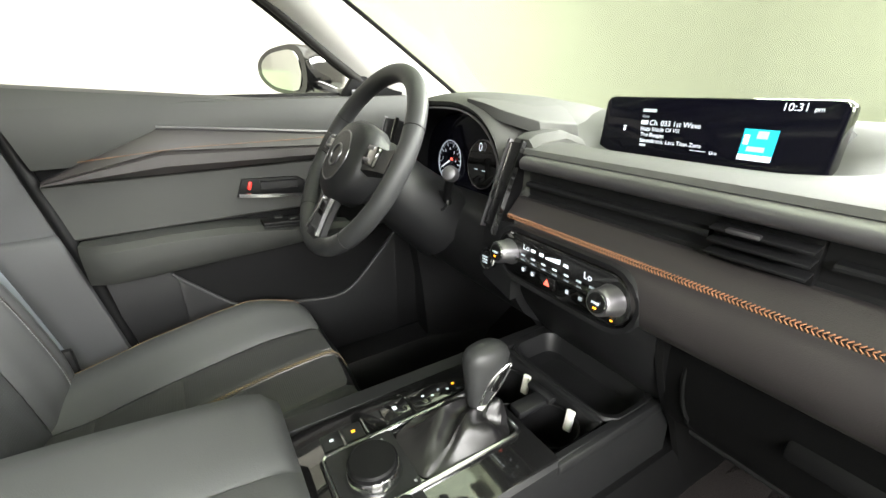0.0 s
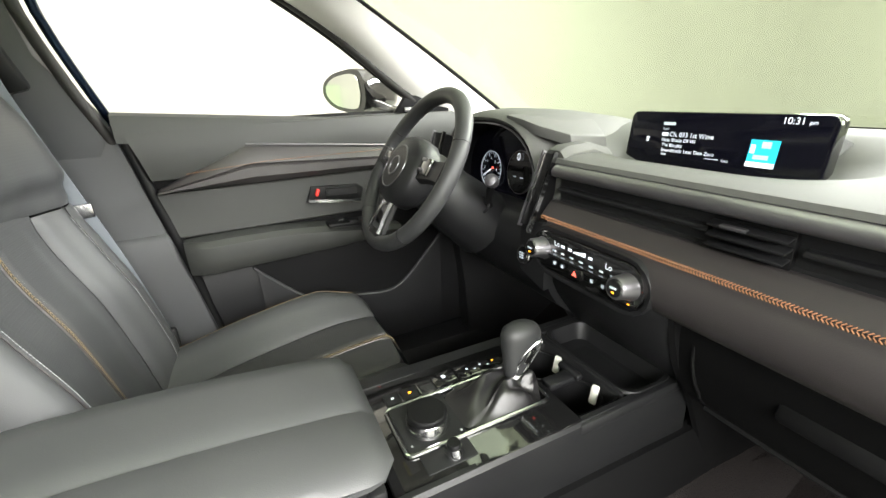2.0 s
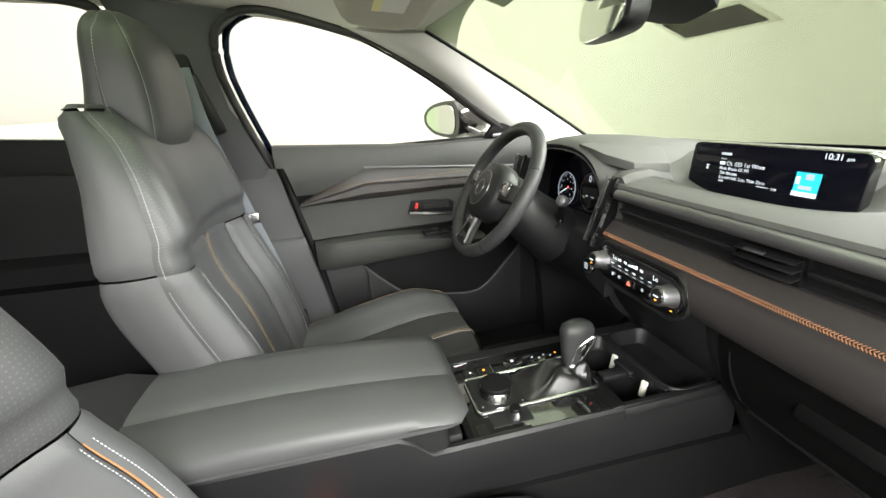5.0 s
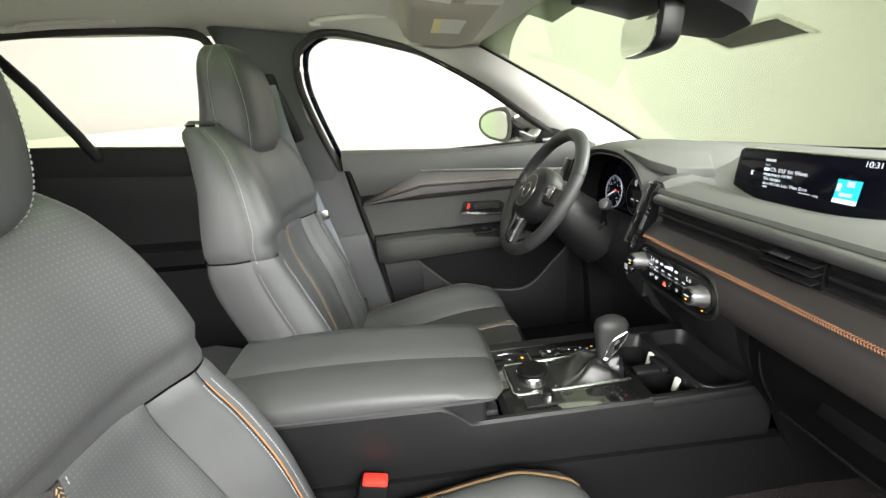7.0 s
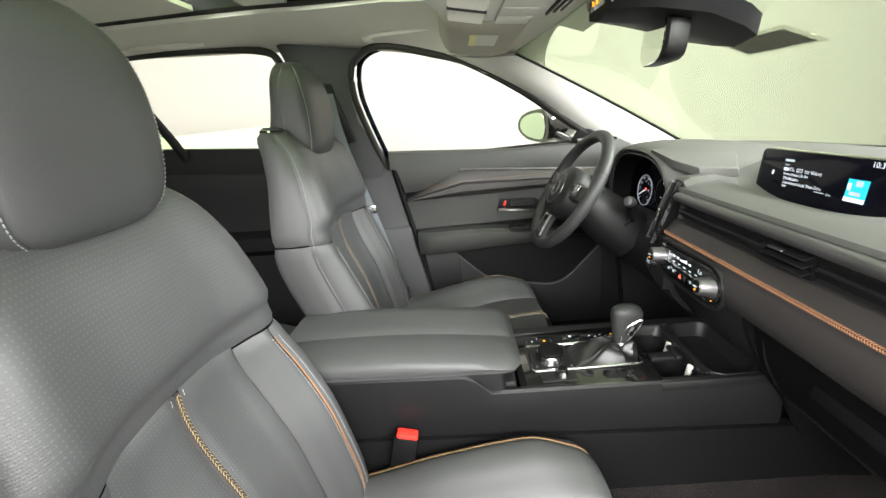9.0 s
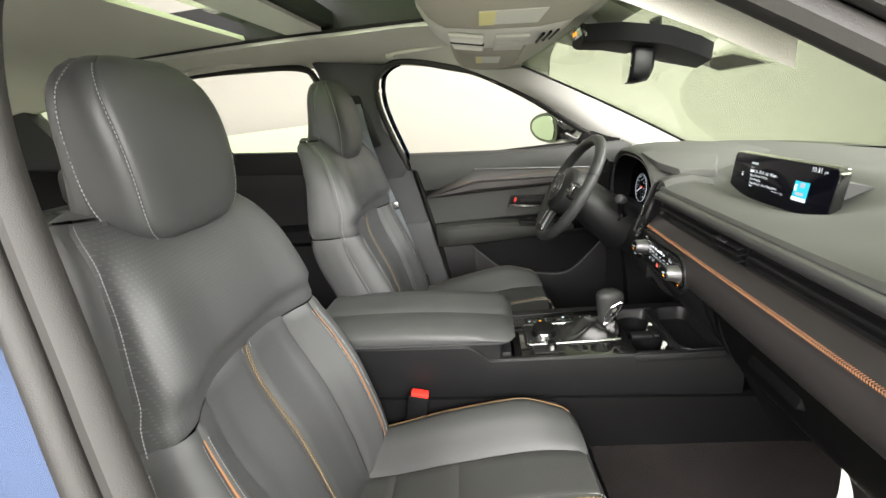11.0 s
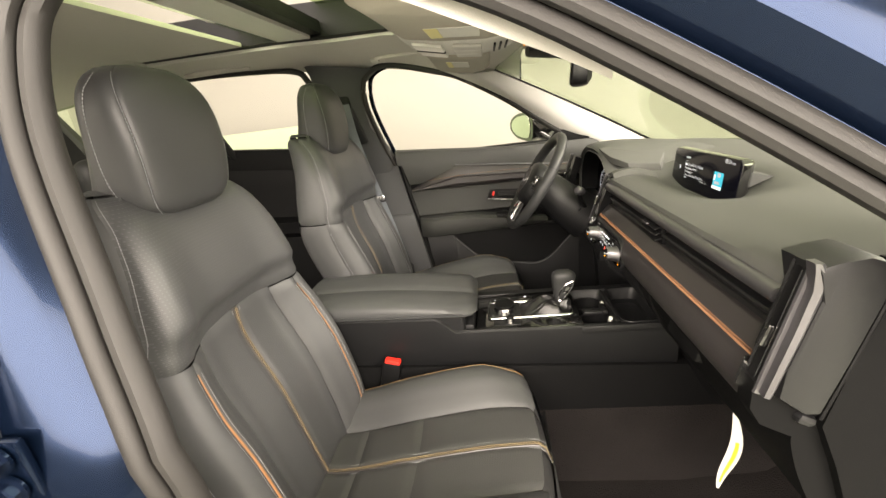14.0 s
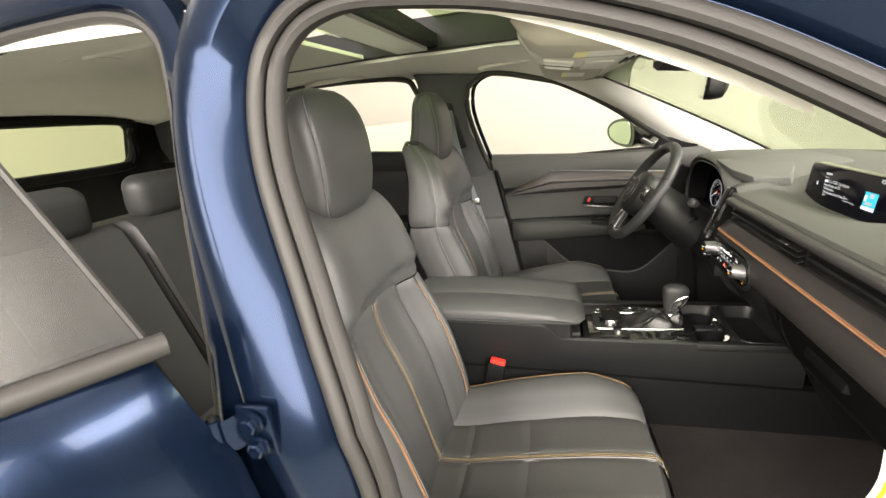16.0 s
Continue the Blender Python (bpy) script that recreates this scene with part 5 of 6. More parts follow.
# flat centre vent in the channel
fv = thing("centre_vent", (0.21, 0.04, 1.0), "flat black louvre vent in the dash channel", "air vent")
part("housing", rbox((0.208, 0.058, 1.027), (0.088, 0.03, 0.046), 0.003), "dark", fv)
for k in range(3):
    part("slat", rbox((0.208, 0.037, 1.041 - 0.0125 * k), (0.085, 0.018, 0.003), 0.001, turn=(12, 0, 0)), "plastic", fv)
part("tab", rbox((0.196, 0.030, 1.041), (0.030, 0.008, 0.005), 0.002), "steel", fv, "metal edged vent tab")

# ---- climate panel ----
hv = thing("climate_panel", (0, 0.0, 0.93), "gloss black climate control panel with two ringed knobs", "climate control")


def capsule(x0, x1, zc, h, y, grow=0.0, n=8):
    r = h / 2 + grow
    pts = [V(x1 + r * math.cos(a), y, zc + r * math.sin(a)) for a in (math.pi / 2 - math.pi * k / n for k in range(n + 1))]
    pts += [V(x0 + r * math.cos(a), y, zc + r * math.sin(a)) for a in (-math.pi / 2 - math.pi * k / n for k in range(n + 1))]
    return pts


part("surround", loft([capsule(-0.088, 0.082, 0.928, 0.074, 0.010, 0.010), capsule(-0.088, 0.082, 0.928, 0.074, 0.002, 0.008), capsule(-0.088, 0.082, 0.928, 0.074, 0.003, 0.002), capsule(-0.088, 0.082, 0.928, 0.074, 0.014, 0.0)]), "plastic", hv)
part("panel", loft([capsule(-0.088, 0.082, 0.928, 0.070, 0.012), capsule(-0.088, 0.082, 0.928, 0.070, 0.0035), capsule(-0.088, 0.082, 0.928, 0.066, 0.002)]), "gloss", hv, "gloss black panel")
part("bar", loft([[V(x, y, 0.926 + dz) for y, dz in ((0.004, -0.003), (-0.004, -0.002), (-0.005, 0.003), (0.004, 0.004))] for x in (-0.085, 0.079)]), "chrome", hv, "satin chrome cross bar")
for x in (-0.098, 0.090):
    kn = part("knob", lathe([(0.004, 0.030), (0.015, 0.030), (0.017, 0.027), (0.0185, 0.010), (0.0215, 0.0), (0.0215, -0.01)], (x, 0.004, 0.930), (0, -1, 0.15), 36), "steel", hv, "ribbed satin metal knob")
    part("knob_cap", lathe([(0.002, 0.0315), (0.0125, 0.0315), (0.0135, 0.029)], (x, 0.004, 0.930), (0, -1, 0.15), 28), "gloss", kn, "gloss black knob cap")
    part("knob_lamp", rbox((x, -0.0285, 0.9285), (0.005, 0.001, 0.0025), 0.0004), "amber_glow", kn, "amber lamp")
    part("knob_mark", rbox((x, -0.0287, 0.9355), (0.011, 0.001, 0.003), 0.0004), "dim_glow", kn)
text("Lo", 0.013, V(-0.068, 0.0012, 0.944), (1, 0, 0), (0, 0, 1), "white_glow", hv, "readout")
text("Lo", 0.013, V(0.046, 0.0012, 0.942), (1, 0, 0), (0, 0, 1), "white_glow", hv, "readout")
for k in range(8):
    part("fan_bar", rbox((-0.020 + 0.0034 * k, 0.0014, 0.9455 + 0.0004 * k), (0.0024, 0.001, 0.003 + 0.0006 * k), 0.0002), "white_glow", hv)
for x, z in ((-0.047, 0.947), (-0.030, 0.947), (0.016, 0.947)):
    part("icon", rbox((x, 0.0014, z), (0.008, 0.001, 0.0045), 0.0004), "white_glow", hv)
for k in range(7):
    part("key_mark", rbox((-0.068 + 0.0215 * k, 0.0014, 0.934), (0.008, 0.001, 0.0028), 0.0003), "dim_glow", hv)
for k, x in enumerate((-0.066, -0.046, 0.022, 0.045)):
    part("key_mark", rbox((x, 0.0014, 0.911), (0.0055, 0.001, 0.006), 0.0004), "dim_glow", hv)
hz = part("hazard_key", rbox((-0.014, 0.001, 0.911), (0.03, 0.003, 0.018), 0.001), "gloss", hv)
part("hazard_mark", loft([[V(-0.0195, -0.0012, 0.906), V(-0.0085, -0.0012, 0.906), V(-0.014, -0.0012, 0.9155)], [V(-0.0195, -0.0004, 0.906), V(-0.0085, -0.0004, 0.906), V(-0.014, -0.0004, 0.9155)]]), "red_glow", hz, "red hazard triangle")
part("status_lamp", rbox((0.094, 0.0016, 0.903), (0.004, 0.001, 0.002), 0.0003), "amber_glow", hv)
sb = thing("start_button", (-0.157, 0.0, 0.897), "round black engine start button with silver ring", "button")
part("ring", ring_bm((-0.155, 0.001, 0.897), (0, -1, 0.15), 0.0175, 0.0022, 30), "chrome", sb, "chrome ring")
part("cap", lathe([(0.002, 0.004), (0.0145, 0.004), (0.016, 0.001), (0.018, -0.012)], (-0.155, 0.001, 0.897), (0, -1, 0.15), 28), "gloss", sb)
for k in range(3):
    part("mark", rbox((-0.155, -0.0042, 0.902 - 0.005 * k), (0.013, 0.001, 0.0026), 0.0003, turn=(-8, 0, 0)), "dim_glow", sb)

# ---- display ----
ds = thing("infotainment_display", (0.045, 0.2, 1.06), "wide black infotainment screen set into the dash top", "display screen")
sx0, sx1, sz0, sz1 = -0.120, 0.192, 1.040, 1.152
SY = lambda z: 0.209 + (z - 1.06) * 0.12
out = []
for cx, cz, a0 in ((sx1 - 0.012, sz1 - 0.012, 0), (sx0 + 0.012, sz1 - 0.012, 90), (sx0 + 0.012, sz0 + 0.012, 180), (sx1 - 0.012, sz0 + 0.012, 270)):
    for k in range(6):
        a = radians(a0 + 18 * k)
        out.append((cx + 0.012 * math.cos(a), cz + 0.012 * math.sin(a)))
part("casing", loft([[V(0.036 + (x - 0.036) * s, SY(z) + d, 1.096 + (z - 1.096) * s) for x, z in out] for s, d in ((1.0, 0.0015), (1.010, 0.004), (1.010, 0.018), (0.95, 0.028))]), "gloss", ds, "gloss black casing")
scr = part("screen", loft([[V(0.036 + (x - 0.036) * s, SY(z) + d, 1.096 + (z - 1.096) * s) for x, z in out] for s, d in ((1.0, 0.003), (0.998, 0.0), (0.985, -0.0008))]), "screen", ds, "glossy black screen")
part("screen_foot", rbox((0.036, 0.232, 1.075), (0.24, 0.03, 0.06), 0.01), "dark", ds)
part("rear_fin", loft([[V(0.130, 0.235, 1.09), V(0.130, 0.238, 1.130), V(0.130, 0.29, 1.112)], [V(0.186, 0.232, 1.09), V(0.186, 0.236, 1.126), V(0.186, 0.285, 1.112)]]), "soft", ds)
su = V(0, 0.12, 1).normalized()


def line(s, size, x, z, m="white_glow"):
    text(s, size, V(x, SY(z) - 0.0013, z), (1, 0, 0), su, m, scr, "caption")


line("Rock", 0.0058, -0.050, 1.1225, "dim_glow")
line("Ch. 033 1st Wave", 0.0105, -0.036, 1.1125)
line("Hazy Shade Of Wi", 0.0082, -0.049, 1.1040)
line("The Bangles", 0.0080, -0.047, 1.0955)
line("Soundtrack: Less Than Zero", 0.0082, -0.046, 1.0870)
line("Live", 0.0062, 0.061, 1.0805)
line("10:31", 0.0125, 0.128, 1.1400)
line("pm", 0.0075, 0.160, 1.1400)


def bar(x, z, w, h, m="white_glow", d=0.0013):
    part("bar", loft([[V(x, SY(z) - d, z), V(x + w, SY(z) - d, z), V(x + w, SY(z + h) - d, z + h), V(x, SY(z + h) - d, z + h)], [V(x, SY(z) - d + 0.0006, z), V(x + w, SY(z) - d + 0.0006, z), V(x + w, SY(z + h) - d + 0.0006, z + h), V(x, SY(z + h) - d + 0.0006, z + h)]]), m, scr)


bar(-0.051, 1.1310, 0.022, 0.0045, "dim_glow")
bar(-0.050, 1.1130, 0.011, 0.0055)
bar(-0.045, 1.0810, 0.010, 0.0032, "dim_glow")
bar(0.034, 1.0825, 0.022, 0.0007)
bar(-0.080, 1.1075, 0.006, 0.0020)
bar(-0.079, 1.1015, 0.004, 0.0045)
AR = ((0.096, 1.079), (0.134, 1.079), (0.134, 1.117), (0.096, 1.117))
part("cover_art", loft([[V(x, SY(z) - 0.0013, z) for x, z in AR], [V(x, SY(z) - 0.0006, z) for x, z in AR]]), "cyan_glow", scr, "small turquoise and white picture")
bar(0.096, 1.079, 0.038, 0.007, "white_glow", 0.002)
bar(0.098, 1.098, 0.006, 0.012, "white_glow", 0.002)
bar(0.112, 1.106, 0.012, 0.009, "dim_glow", 0.002)
bar(0.104, 1.090, 0.020, 0.006, "dim_glow", 0.002)

# ---- centre console ----
cs = thing("centre_console", (0, -0.4, 0.45), "black centre console with piano black gear plate and cup holders", "console")
# side walls with a step down ahead of the armrest
for sg, xo in ((1, 0.118), (-1, -0.135)):
    secs = []
    for k in range(40):
        y = -0.88 + 1.03 * k / 39
        f = min(1, max(0, (y + 0.475) / 0.045))
        f = f * f * (3 - 2 * f)
        top = 0.812 - 0.02 * (min(y, -0.43) + 0.95) / 0.5 - f * 0.040 - 0.008 * max(0, y + 0.43) / 0.5
        low = 0.655 - 0.038 * (y + 0.72) / 0.9
        iw = 0.016 if sg > 0 else 0.034
        secs.append([V(xo - sg * iw, y, top - 0.012), V(xo - sg * (iw - 0.003), y, top), V(xo - sg * 0.005, y, top), V(xo, y, top - 0.005), V(xo + sg * 0.002, y, low + 0.012), V(xo - sg * 0.004, y, low), V(xo - sg * 0.03, y, low)])
    part("side_rail", loft(secs), "plastic", cs, "black moulded console side")
    secs = []
    for k in range(20):
        y = -0.88 + 1.18 * k / 19
        low = 0.655 - 0.038 * (y + 0.72) / 0.9
        secs.append([V(xo - sg * 0.012, y, low + 0.004), V(xo + sg * 0.006, y, low), V(xo + sg * 0.012, y, low - 0.02), V(xo + sg * 0.018, y, 0.50), V(xo + sg * 0.020, y, 0.44), V(xo - sg * 0.02, y, 0.44)])
    part("lower_side", loft(secs), "low_plastic_shaded", cs, "black lower console panel")
part("gear_plate", rbox((0.004, -0.228, 0.7425), (0.220, 0.285, 0.012), 0.004), "gloss", cs, "gloss black gear plate")
part("rear_collar", rbox((-0.005, -0.392, 0.745), (0.21, 0.03, 0.03), 0.006), "plastic", cs)


def rect_path(x0, x1, y0, y1, z, r, n=5):
    pts = []
    for cx, cy, a0 in ((x1 - r, y1 - r, 0), (x0 + r, y1 - r, 90), (x0 + r, y0 + r, 180), (x1 - r, y0 + r, 270)):
        pts += [V(cx + r * math.cos(radians(a0 + 90 * k / n)), cy + r * math.sin(radians(a0 + 90 * k / n)), z) for k in range(n + 1)]
    return pts


part("chrome_frame", tube(rect_path(-0.037, 0.060, -0.337, -0.102, 0.752, 0.010), 0.0034, 8, ring=True), "chrome", cs, "chrome frame round the gear gate")
part("control_pad", loft([rect_path(-0.034, 0.057, -0.333, -0.246, z, 0.006) for z in (0.744, 0.7535)]), "plastic", cs, "black control pad")
bk = part("rotary_knob", lathe([(0.002, 0.024), (0.0265, 0.0238), (0.029, 0.0215), (0.0295, 0.014), (0.0295, 0.010), (0.0295, 0.0)], (0.016, -0.289, 0.753), (0, 0, 1), 40), "dark", cs, "large black rotary controller")
part("knob_ring", lathe([(0.0297, 0.016), (0.031, 0.014), (0.0325, 0.004), (0.034, 0.0), (0.030, 0.0)], (0.016, -0.289, 0.753), (0, 0, 1), 40), "chrome", bk, "chrome knob ring")
sk = part("volume_knob", lathe([(0.001, 0.020), (0.0085, 0.020), (0.010, 0.018), (0.0105, 0.008), (0.013, 0.003), (0.0135, 0.0)], (0.079, -0.278, 0.749), (0, 0, 1), 30), "dark", cs, "small knurled volume knob")
part("knob_ring", lathe([(0.0106, 0.014), (0.0122, 0.006), (0.0138, 0.001), (0.0138, 0.0)], (0.079, -0.278, 0.749), (0, 0, 1), 30), "chrome", sk)
part("key_plate", rbox((0.079, -0.286, 0.7485), (0.033, 0.073, 0.004), 0.0015), "plastic", cs)
for x, y in ((0.079, -0.311), (0.051, -0.252), (-0.024, -0.262), (0.046, -0.325), (0.090, -0.262)):
    part("key_mark", rbox((x, y, 0.7535 if x < 0.07 else 0.7500), (0.0035, 0.003, 0.0006), 0.0002), "white_thread", cs)
for k, (y, h) in enumerate(((-0.317, 0.026), (-0.288, 0.026))):
    kb = part("toggle", rbox((-0.058, y, 0.7490), (0.028, h, 0.006), 0.002), "plastic", cs, "black square button")
    part("mark", rbox((-0.058, y, 0.7523), (0.004, 0.005, 0.0006), 0.0002), "amber_glow" if k else "dim_glow", kb)
br = part("brake_switch", rbox((-0.064, -0.224, 0.7495), (0.032, 0.040, 0.010), 0.003, turn=(8, 0, 0)), "gloss", cs, "gloss black parking brake switch")
part("switch_edge", rbox((-0.062, -0.271, 0.7500), (0.030, 0.003, 0.003), 0.001), "chrome", br)
part("mark", rbox((-0.064, -0.225, 0.7552), (0.007, 0.006, 0.0006), 0.0002), "dim_glow", br)
gi = part("gear_indicator", rbox((-0.066, -0.152, 0.7485), (0.034, 0.092, 0.004), 0.0015), "gloss", cs, "gloss black gear indicator")
for k in range(5):
    part("mark", rbox((-0.066 + (0.004 if k % 2 else -0.002), -0.178 + 0.013 * k, 0.7508), (0.003, 0.004, 0.0006), 0.0002), "amber_glow" if k == 4 else "dim_glow", gi)
# cup holders and tray
part("cup_well", loft([rect_path(-0.100, 0.102, -0.092, 0.008, 0.744, 0.012), rect_path(-0.095, 0.099, -0.088, 0.004, 0.737, 0.014), rect_path(-0.090, 0.094, -0.084, 0.000, 0.655, 0.035), rect_path(-0.06, 0.06, -0.06, -0.02, 0.654, 0.02)], caps=False), "plastic", cs, "dark cup holder well")
part("cup_floor", rbox((0, -0.042, 0.652), (0.18, 0.09, 0.006), 0.002), "dark", cs)
for x in (-0.048, 0.048):
    part("cup_rim", ring_bm((x + 0.004, -0.042, 0.726), (0, 0, 1), 0.0415, 0.0018, 36), "dark", cs)
    part("cup_wall", lathe([(0.041, 0.0), (0.043, 0.0), (0.038, -0.07), (0.036, -0.07)], (x + 0.004, -0.042, 0.726), (0, 0, 1), 32, caps=False), "dark", cs)
for x in (-0.034, 0.058):
    part("cup_tab", rbox((x, -0.006, 0.719), (0.013, 0.007, 0.034), 0.003, turn=(-14, 0, 12)), "paper", cs, "pale spring tab")
part("divider", join(rbox((0, 0.009, 0.735), (0.20, 0.010, 0.02), 0.004), rbox((0.010, -0.034, 0.728), (0.026, 0.070, 0.014), 0.005), rbox((0.004, -0.010, 0.733), (0.05, 0.016, 0.012), 0.005)), "plastic", cs)
part("tray", loft([rect_path(-0.106, 0.112, 0.010, 0.124, 0.741, 0.030), rect_path(-0.104, 0.110, 0.012, 0.121, 0.746, 0.029), rect_path(-0.098, 0.104, 0.017, 0.116, 0.745, 0.027), rect_path(-0.094, 0.100, 0.021, 0.112, 0.736, 0.025), rect_path(-0.090, 0.094, 0.026, 0.107, 0.712, 0.022), rect_path(-0.04, 0.04, 0.05, 0.09, 0.710, 0.01)], caps=False), "plastic", cs, "black phone tray")
part("tray_floor", rbox((0, 0.066, 0.709), (0.19, 0.09, 0.004), 0.001), "plastic", cs)
part("deck", join(rbox((0.113, 0.032, 0.733), (0.014, 0.25, 0.022), 0.004), rbox((-0.112, 0.032, 0.733), (0.016, 0.25, 0.022), 0.004), rbox((0.002, 0.142, 0.732), (0.235, 0.040, 0.022), 0.006)), "plastic", cs, "black console deck")
# gear selector
gs = thing("gear_selector", (0.008, -0.15, 0.75), "black leather gear lever with silver trim and gathered boot", "gear lever")
rows = []
for k in range(15):
    f = k / 14
    row = []
    for j in range(48):
        a = 2 * math.pi * j / 48
        sx_, sy_ = 0.045 * (1 - f) ** 1.25 + 0.014 * f, 0.069 * (1 - f) ** 1.25 + 0.017 * f
        p = 0.35 + 0.65 * f
        cx_ = math.copysign(abs(math.cos(a)) ** p, math.cos(a)) * sx_
        cy_ = math.copysign(abs(math.sin(a)) ** p, math.sin(a)) * sy_
        fold = 1 + 0.18 * math.sin(math.pi * f) * math.sin(5 * a + 3.2 * f + 0.8 * math.sin(2 * a)) + 0.09 * math.sin(math.pi * f) * math.sin(11 * a - 5 * f)
        z = 0.750 + 0.016 * math.sin(math.pi * f) + 0.022 * f ** 1.4 + 0.009 * math.sin(math.pi * f) * math.sin(4 * a + 6 * f)
        row.append(V(0.0135 + cx_ * fold - 0.010 * f, -0.177 + cy_ * fold + 0.049 * f, z))
    rows.append(row)
part("boot", loft(rows), "boot_leather", gs, "gathered black leather boot", angle=60)
part("collar", lathe([(0.016, 0.0), (0.018, 0.004), (0.016, 0.010), (0.012, 0.012)], (0.003, -0.128, 0.766), (0, 0.15, 1), 24), "chrome", gs, "chrome collar")
knob = []
for z, y, rx, ry in ((0.770, -0.128, 0.013, 0.017), (0.785, -0.127, 0.0145, 0.020), (0.805, -0.123, 0.0165, 0.026), (0.825, -0.119, 0.0195, 0.032), (0.842, -0.118, 0.0212, 0.034), (0.853, -0.119, 0.0195, 0.030), (0.860, -0.120, 0.013, 0.020), (0.862, -0.120, 0.003, 0.005)):
    knob.append([V(0.003 + rx * math.copysign(abs(math.cos(a)) ** 0.8, math.cos(a)), y + ry * math.copysign(abs(math.sin(a)) ** 0.85, math.sin(a)), z) for a in (2 * math.pi * k / 24 for k in range(24))])
gk = part("knob", loft(knob), "wheel_leather", gs, "black leather gear knob")
part("trim", tube(spline([(0.0165, -0.136, 0.780), (0.0205, -0.124, 0.815), (0.0235, -0.094, 0.834), (0.0215, -0.100, 0.812), (0.0165, -0.122, 0.778)], 20), 0.0022, 6), "chrome", gk, "silver trim")
part("release_button", rbox((0.0185, -0.112, 0.808), (0.006, 0.014, 0.028), 0.002, turn=(-25, 0, 0)), "gloss", gk, "black release button")

# armrest
ar = thing("armrest", (0, -0.6, 0.8), "padded black leather centre armrest lid", "armrest")
secs = []
for k in range(30):
    f = k / 29
    y = -0.875 + 0.510 * f
    e = math.sqrt(max(0, 1 - max(0, (f - 0.92) / 0.08) ** 2)) if f > 0.92 else 1
    e0 = 0.15 + 0.85 * e
    zt, zb = 0.853 - 0.030 * f + 0.012 * math.sin(math.pi * f), 0.806 - 0.016 * f
    zm = (zt + zb) / 2 - 0.004
    w0, w1 = -0.132, 0.122
    row = []
    for x, z in ((w0 + 0.008, zb), (w0, zb + 0.012), (w0 + 0.002, zt - 0.018), (w0 + 0.016, zt - 0.005), (w0 + 0.05, zt), (-0.01, zt + 0.002), (0.018, zt - 0.001), (0.022, zt - 0.004), (0.026, zt - 0.001), (w1 - 0.035, zt - 0.006), (w1 - 0.010, zt - 0.012), (w1, zt - 0.024), (w1 - 0.001, zb + 0.012), (w1 - 0.006, zb + 0.009), (w1, zb + 0.006), (w1 - 0.008, zb)):
        row.append(V(x * (0.80 + 0.20 * e), y, zm + (z - zm) * e0))
    secs.append(row)
part("pad", loft(secs), "leather", ar, "padded black leather lid", angle=50)
part("bin", loft([rect_path(-0.122, 0.112, -0.865, -0.40, z, 0.012) for z in (0.60, 0.80)]), "plastic", ar, "black storage bin")

# ---- roof fittings ----
def grab(y0, y1, x, zf, label, group="roof grab handles"):
    ob = thing("grab_handle", (x, (y0 + y1) / 2, zf), label, "grab handle", group)
    s = 1 if x < 0 else -1
    part("bar", tube(spline([(x, y0, zf), (x + s * 0.018, y0 + 0.018, zf + 0.002), (x + s * 0.022, (y0 + y1) / 2, zf + 0.002), (x + s * 0.018, y1 - 0.018, zf + 0.002), (x, y1, zf)], 20), 0.007, 8), "liner", ob, "light grey handle bar")
    for y in (y0, y1):
        part("foot", rbox((x + s * 0.004, y, zf), (0.026, 0.034, 0.018), 0.008, turn=(0, s * 35, 0)), "liner", ob)
    return ob


grab(-0.690, -0.480, -0.560, 1.540, "light grey folding grab handle over the driver window")
gh = grab(-1.42, -1.22, -0.550, 1.580, "light grey folding grab handle over the rear window")
part("recess", rbox((-0.556, -1.32, 1.586), (0.05, 0.28, 0.012), 0.005, turn=(0, 35, 0)), "liner", gh)


def visor(sx, y0, y1, label):
    """A padded visor folded up to the roof: a thick rounded panel with a recessed mirror lid and its label."""
    ob = thing("sun_visor", (sx * 0.32, (y0 + y1) / 2, 1.48), label, "sun visor", "sun visors")
    low = [(0.0, 1.514), (0.05, 1.490), (0.13, 1.474), (0.38, 1.461), (0.70, 1.453), (0.90, 1.457), (0.985, 1.470), (1.0, 1.486), (0.94, 1.500), (0.5, 1.512), (0.1, 1.528)]
    cy, cz = (y0 + y1) / 2, 1.488
    secs = []
    for k in range(17):
        f = k / 16
        x = 0.140 + 0.37 * f
        e = min(1.0, (1 - (1 - min(1, min(f, 1 - f) / 0.10)) ** 2) ** 0.5 * 0.35 + 0.65)
        drop = 0.10 * (x - 0.14) ** 2
        secs.append([V(sx * x, cy + (y0 + (y1 - y0) * a - cy) * e, cz + (z - cz) * e - drop) for a, z in low])
    v = part("panel", loft(secs), "visor_cloth_shaded", ob, "beige grey padded visor panel", angle=60)
    yy = lambda a: y0 + (y1 - y0) * a
    part("warning_label", plate([(sx * 0.22, yy(0.34), 1.4605), (sx * 0.34, yy(0.34), 1.4568), (sx * 0.34, yy(0.66), 1.4485), (sx * 0.22, yy(0.66), 1.4520)], (0, 0, 0.001), 0), "paper", v, "pale warning label")
    part("label_band", plate([(sx * 0.22, yy(0.34), 1.4598), (sx * 0.34, yy(0.34), 1.4561), (sx * 0.34, yy(0.42), 1.4540), (sx * 0.22, yy(0.42), 1.4577)], (0, 0, 0.0006), 0), "label_yellow", v, "pale yellow label band")
    part("hinge_arm", tube(spline([(sx * 0.14, y1 - 0.02, 1.487), (sx * 0.11, y1 - 0.005, 1.492), (sx * 0.09, y1, 1.515)], 8), 0.006, 8), "liner_plastic", ob)
    return ob


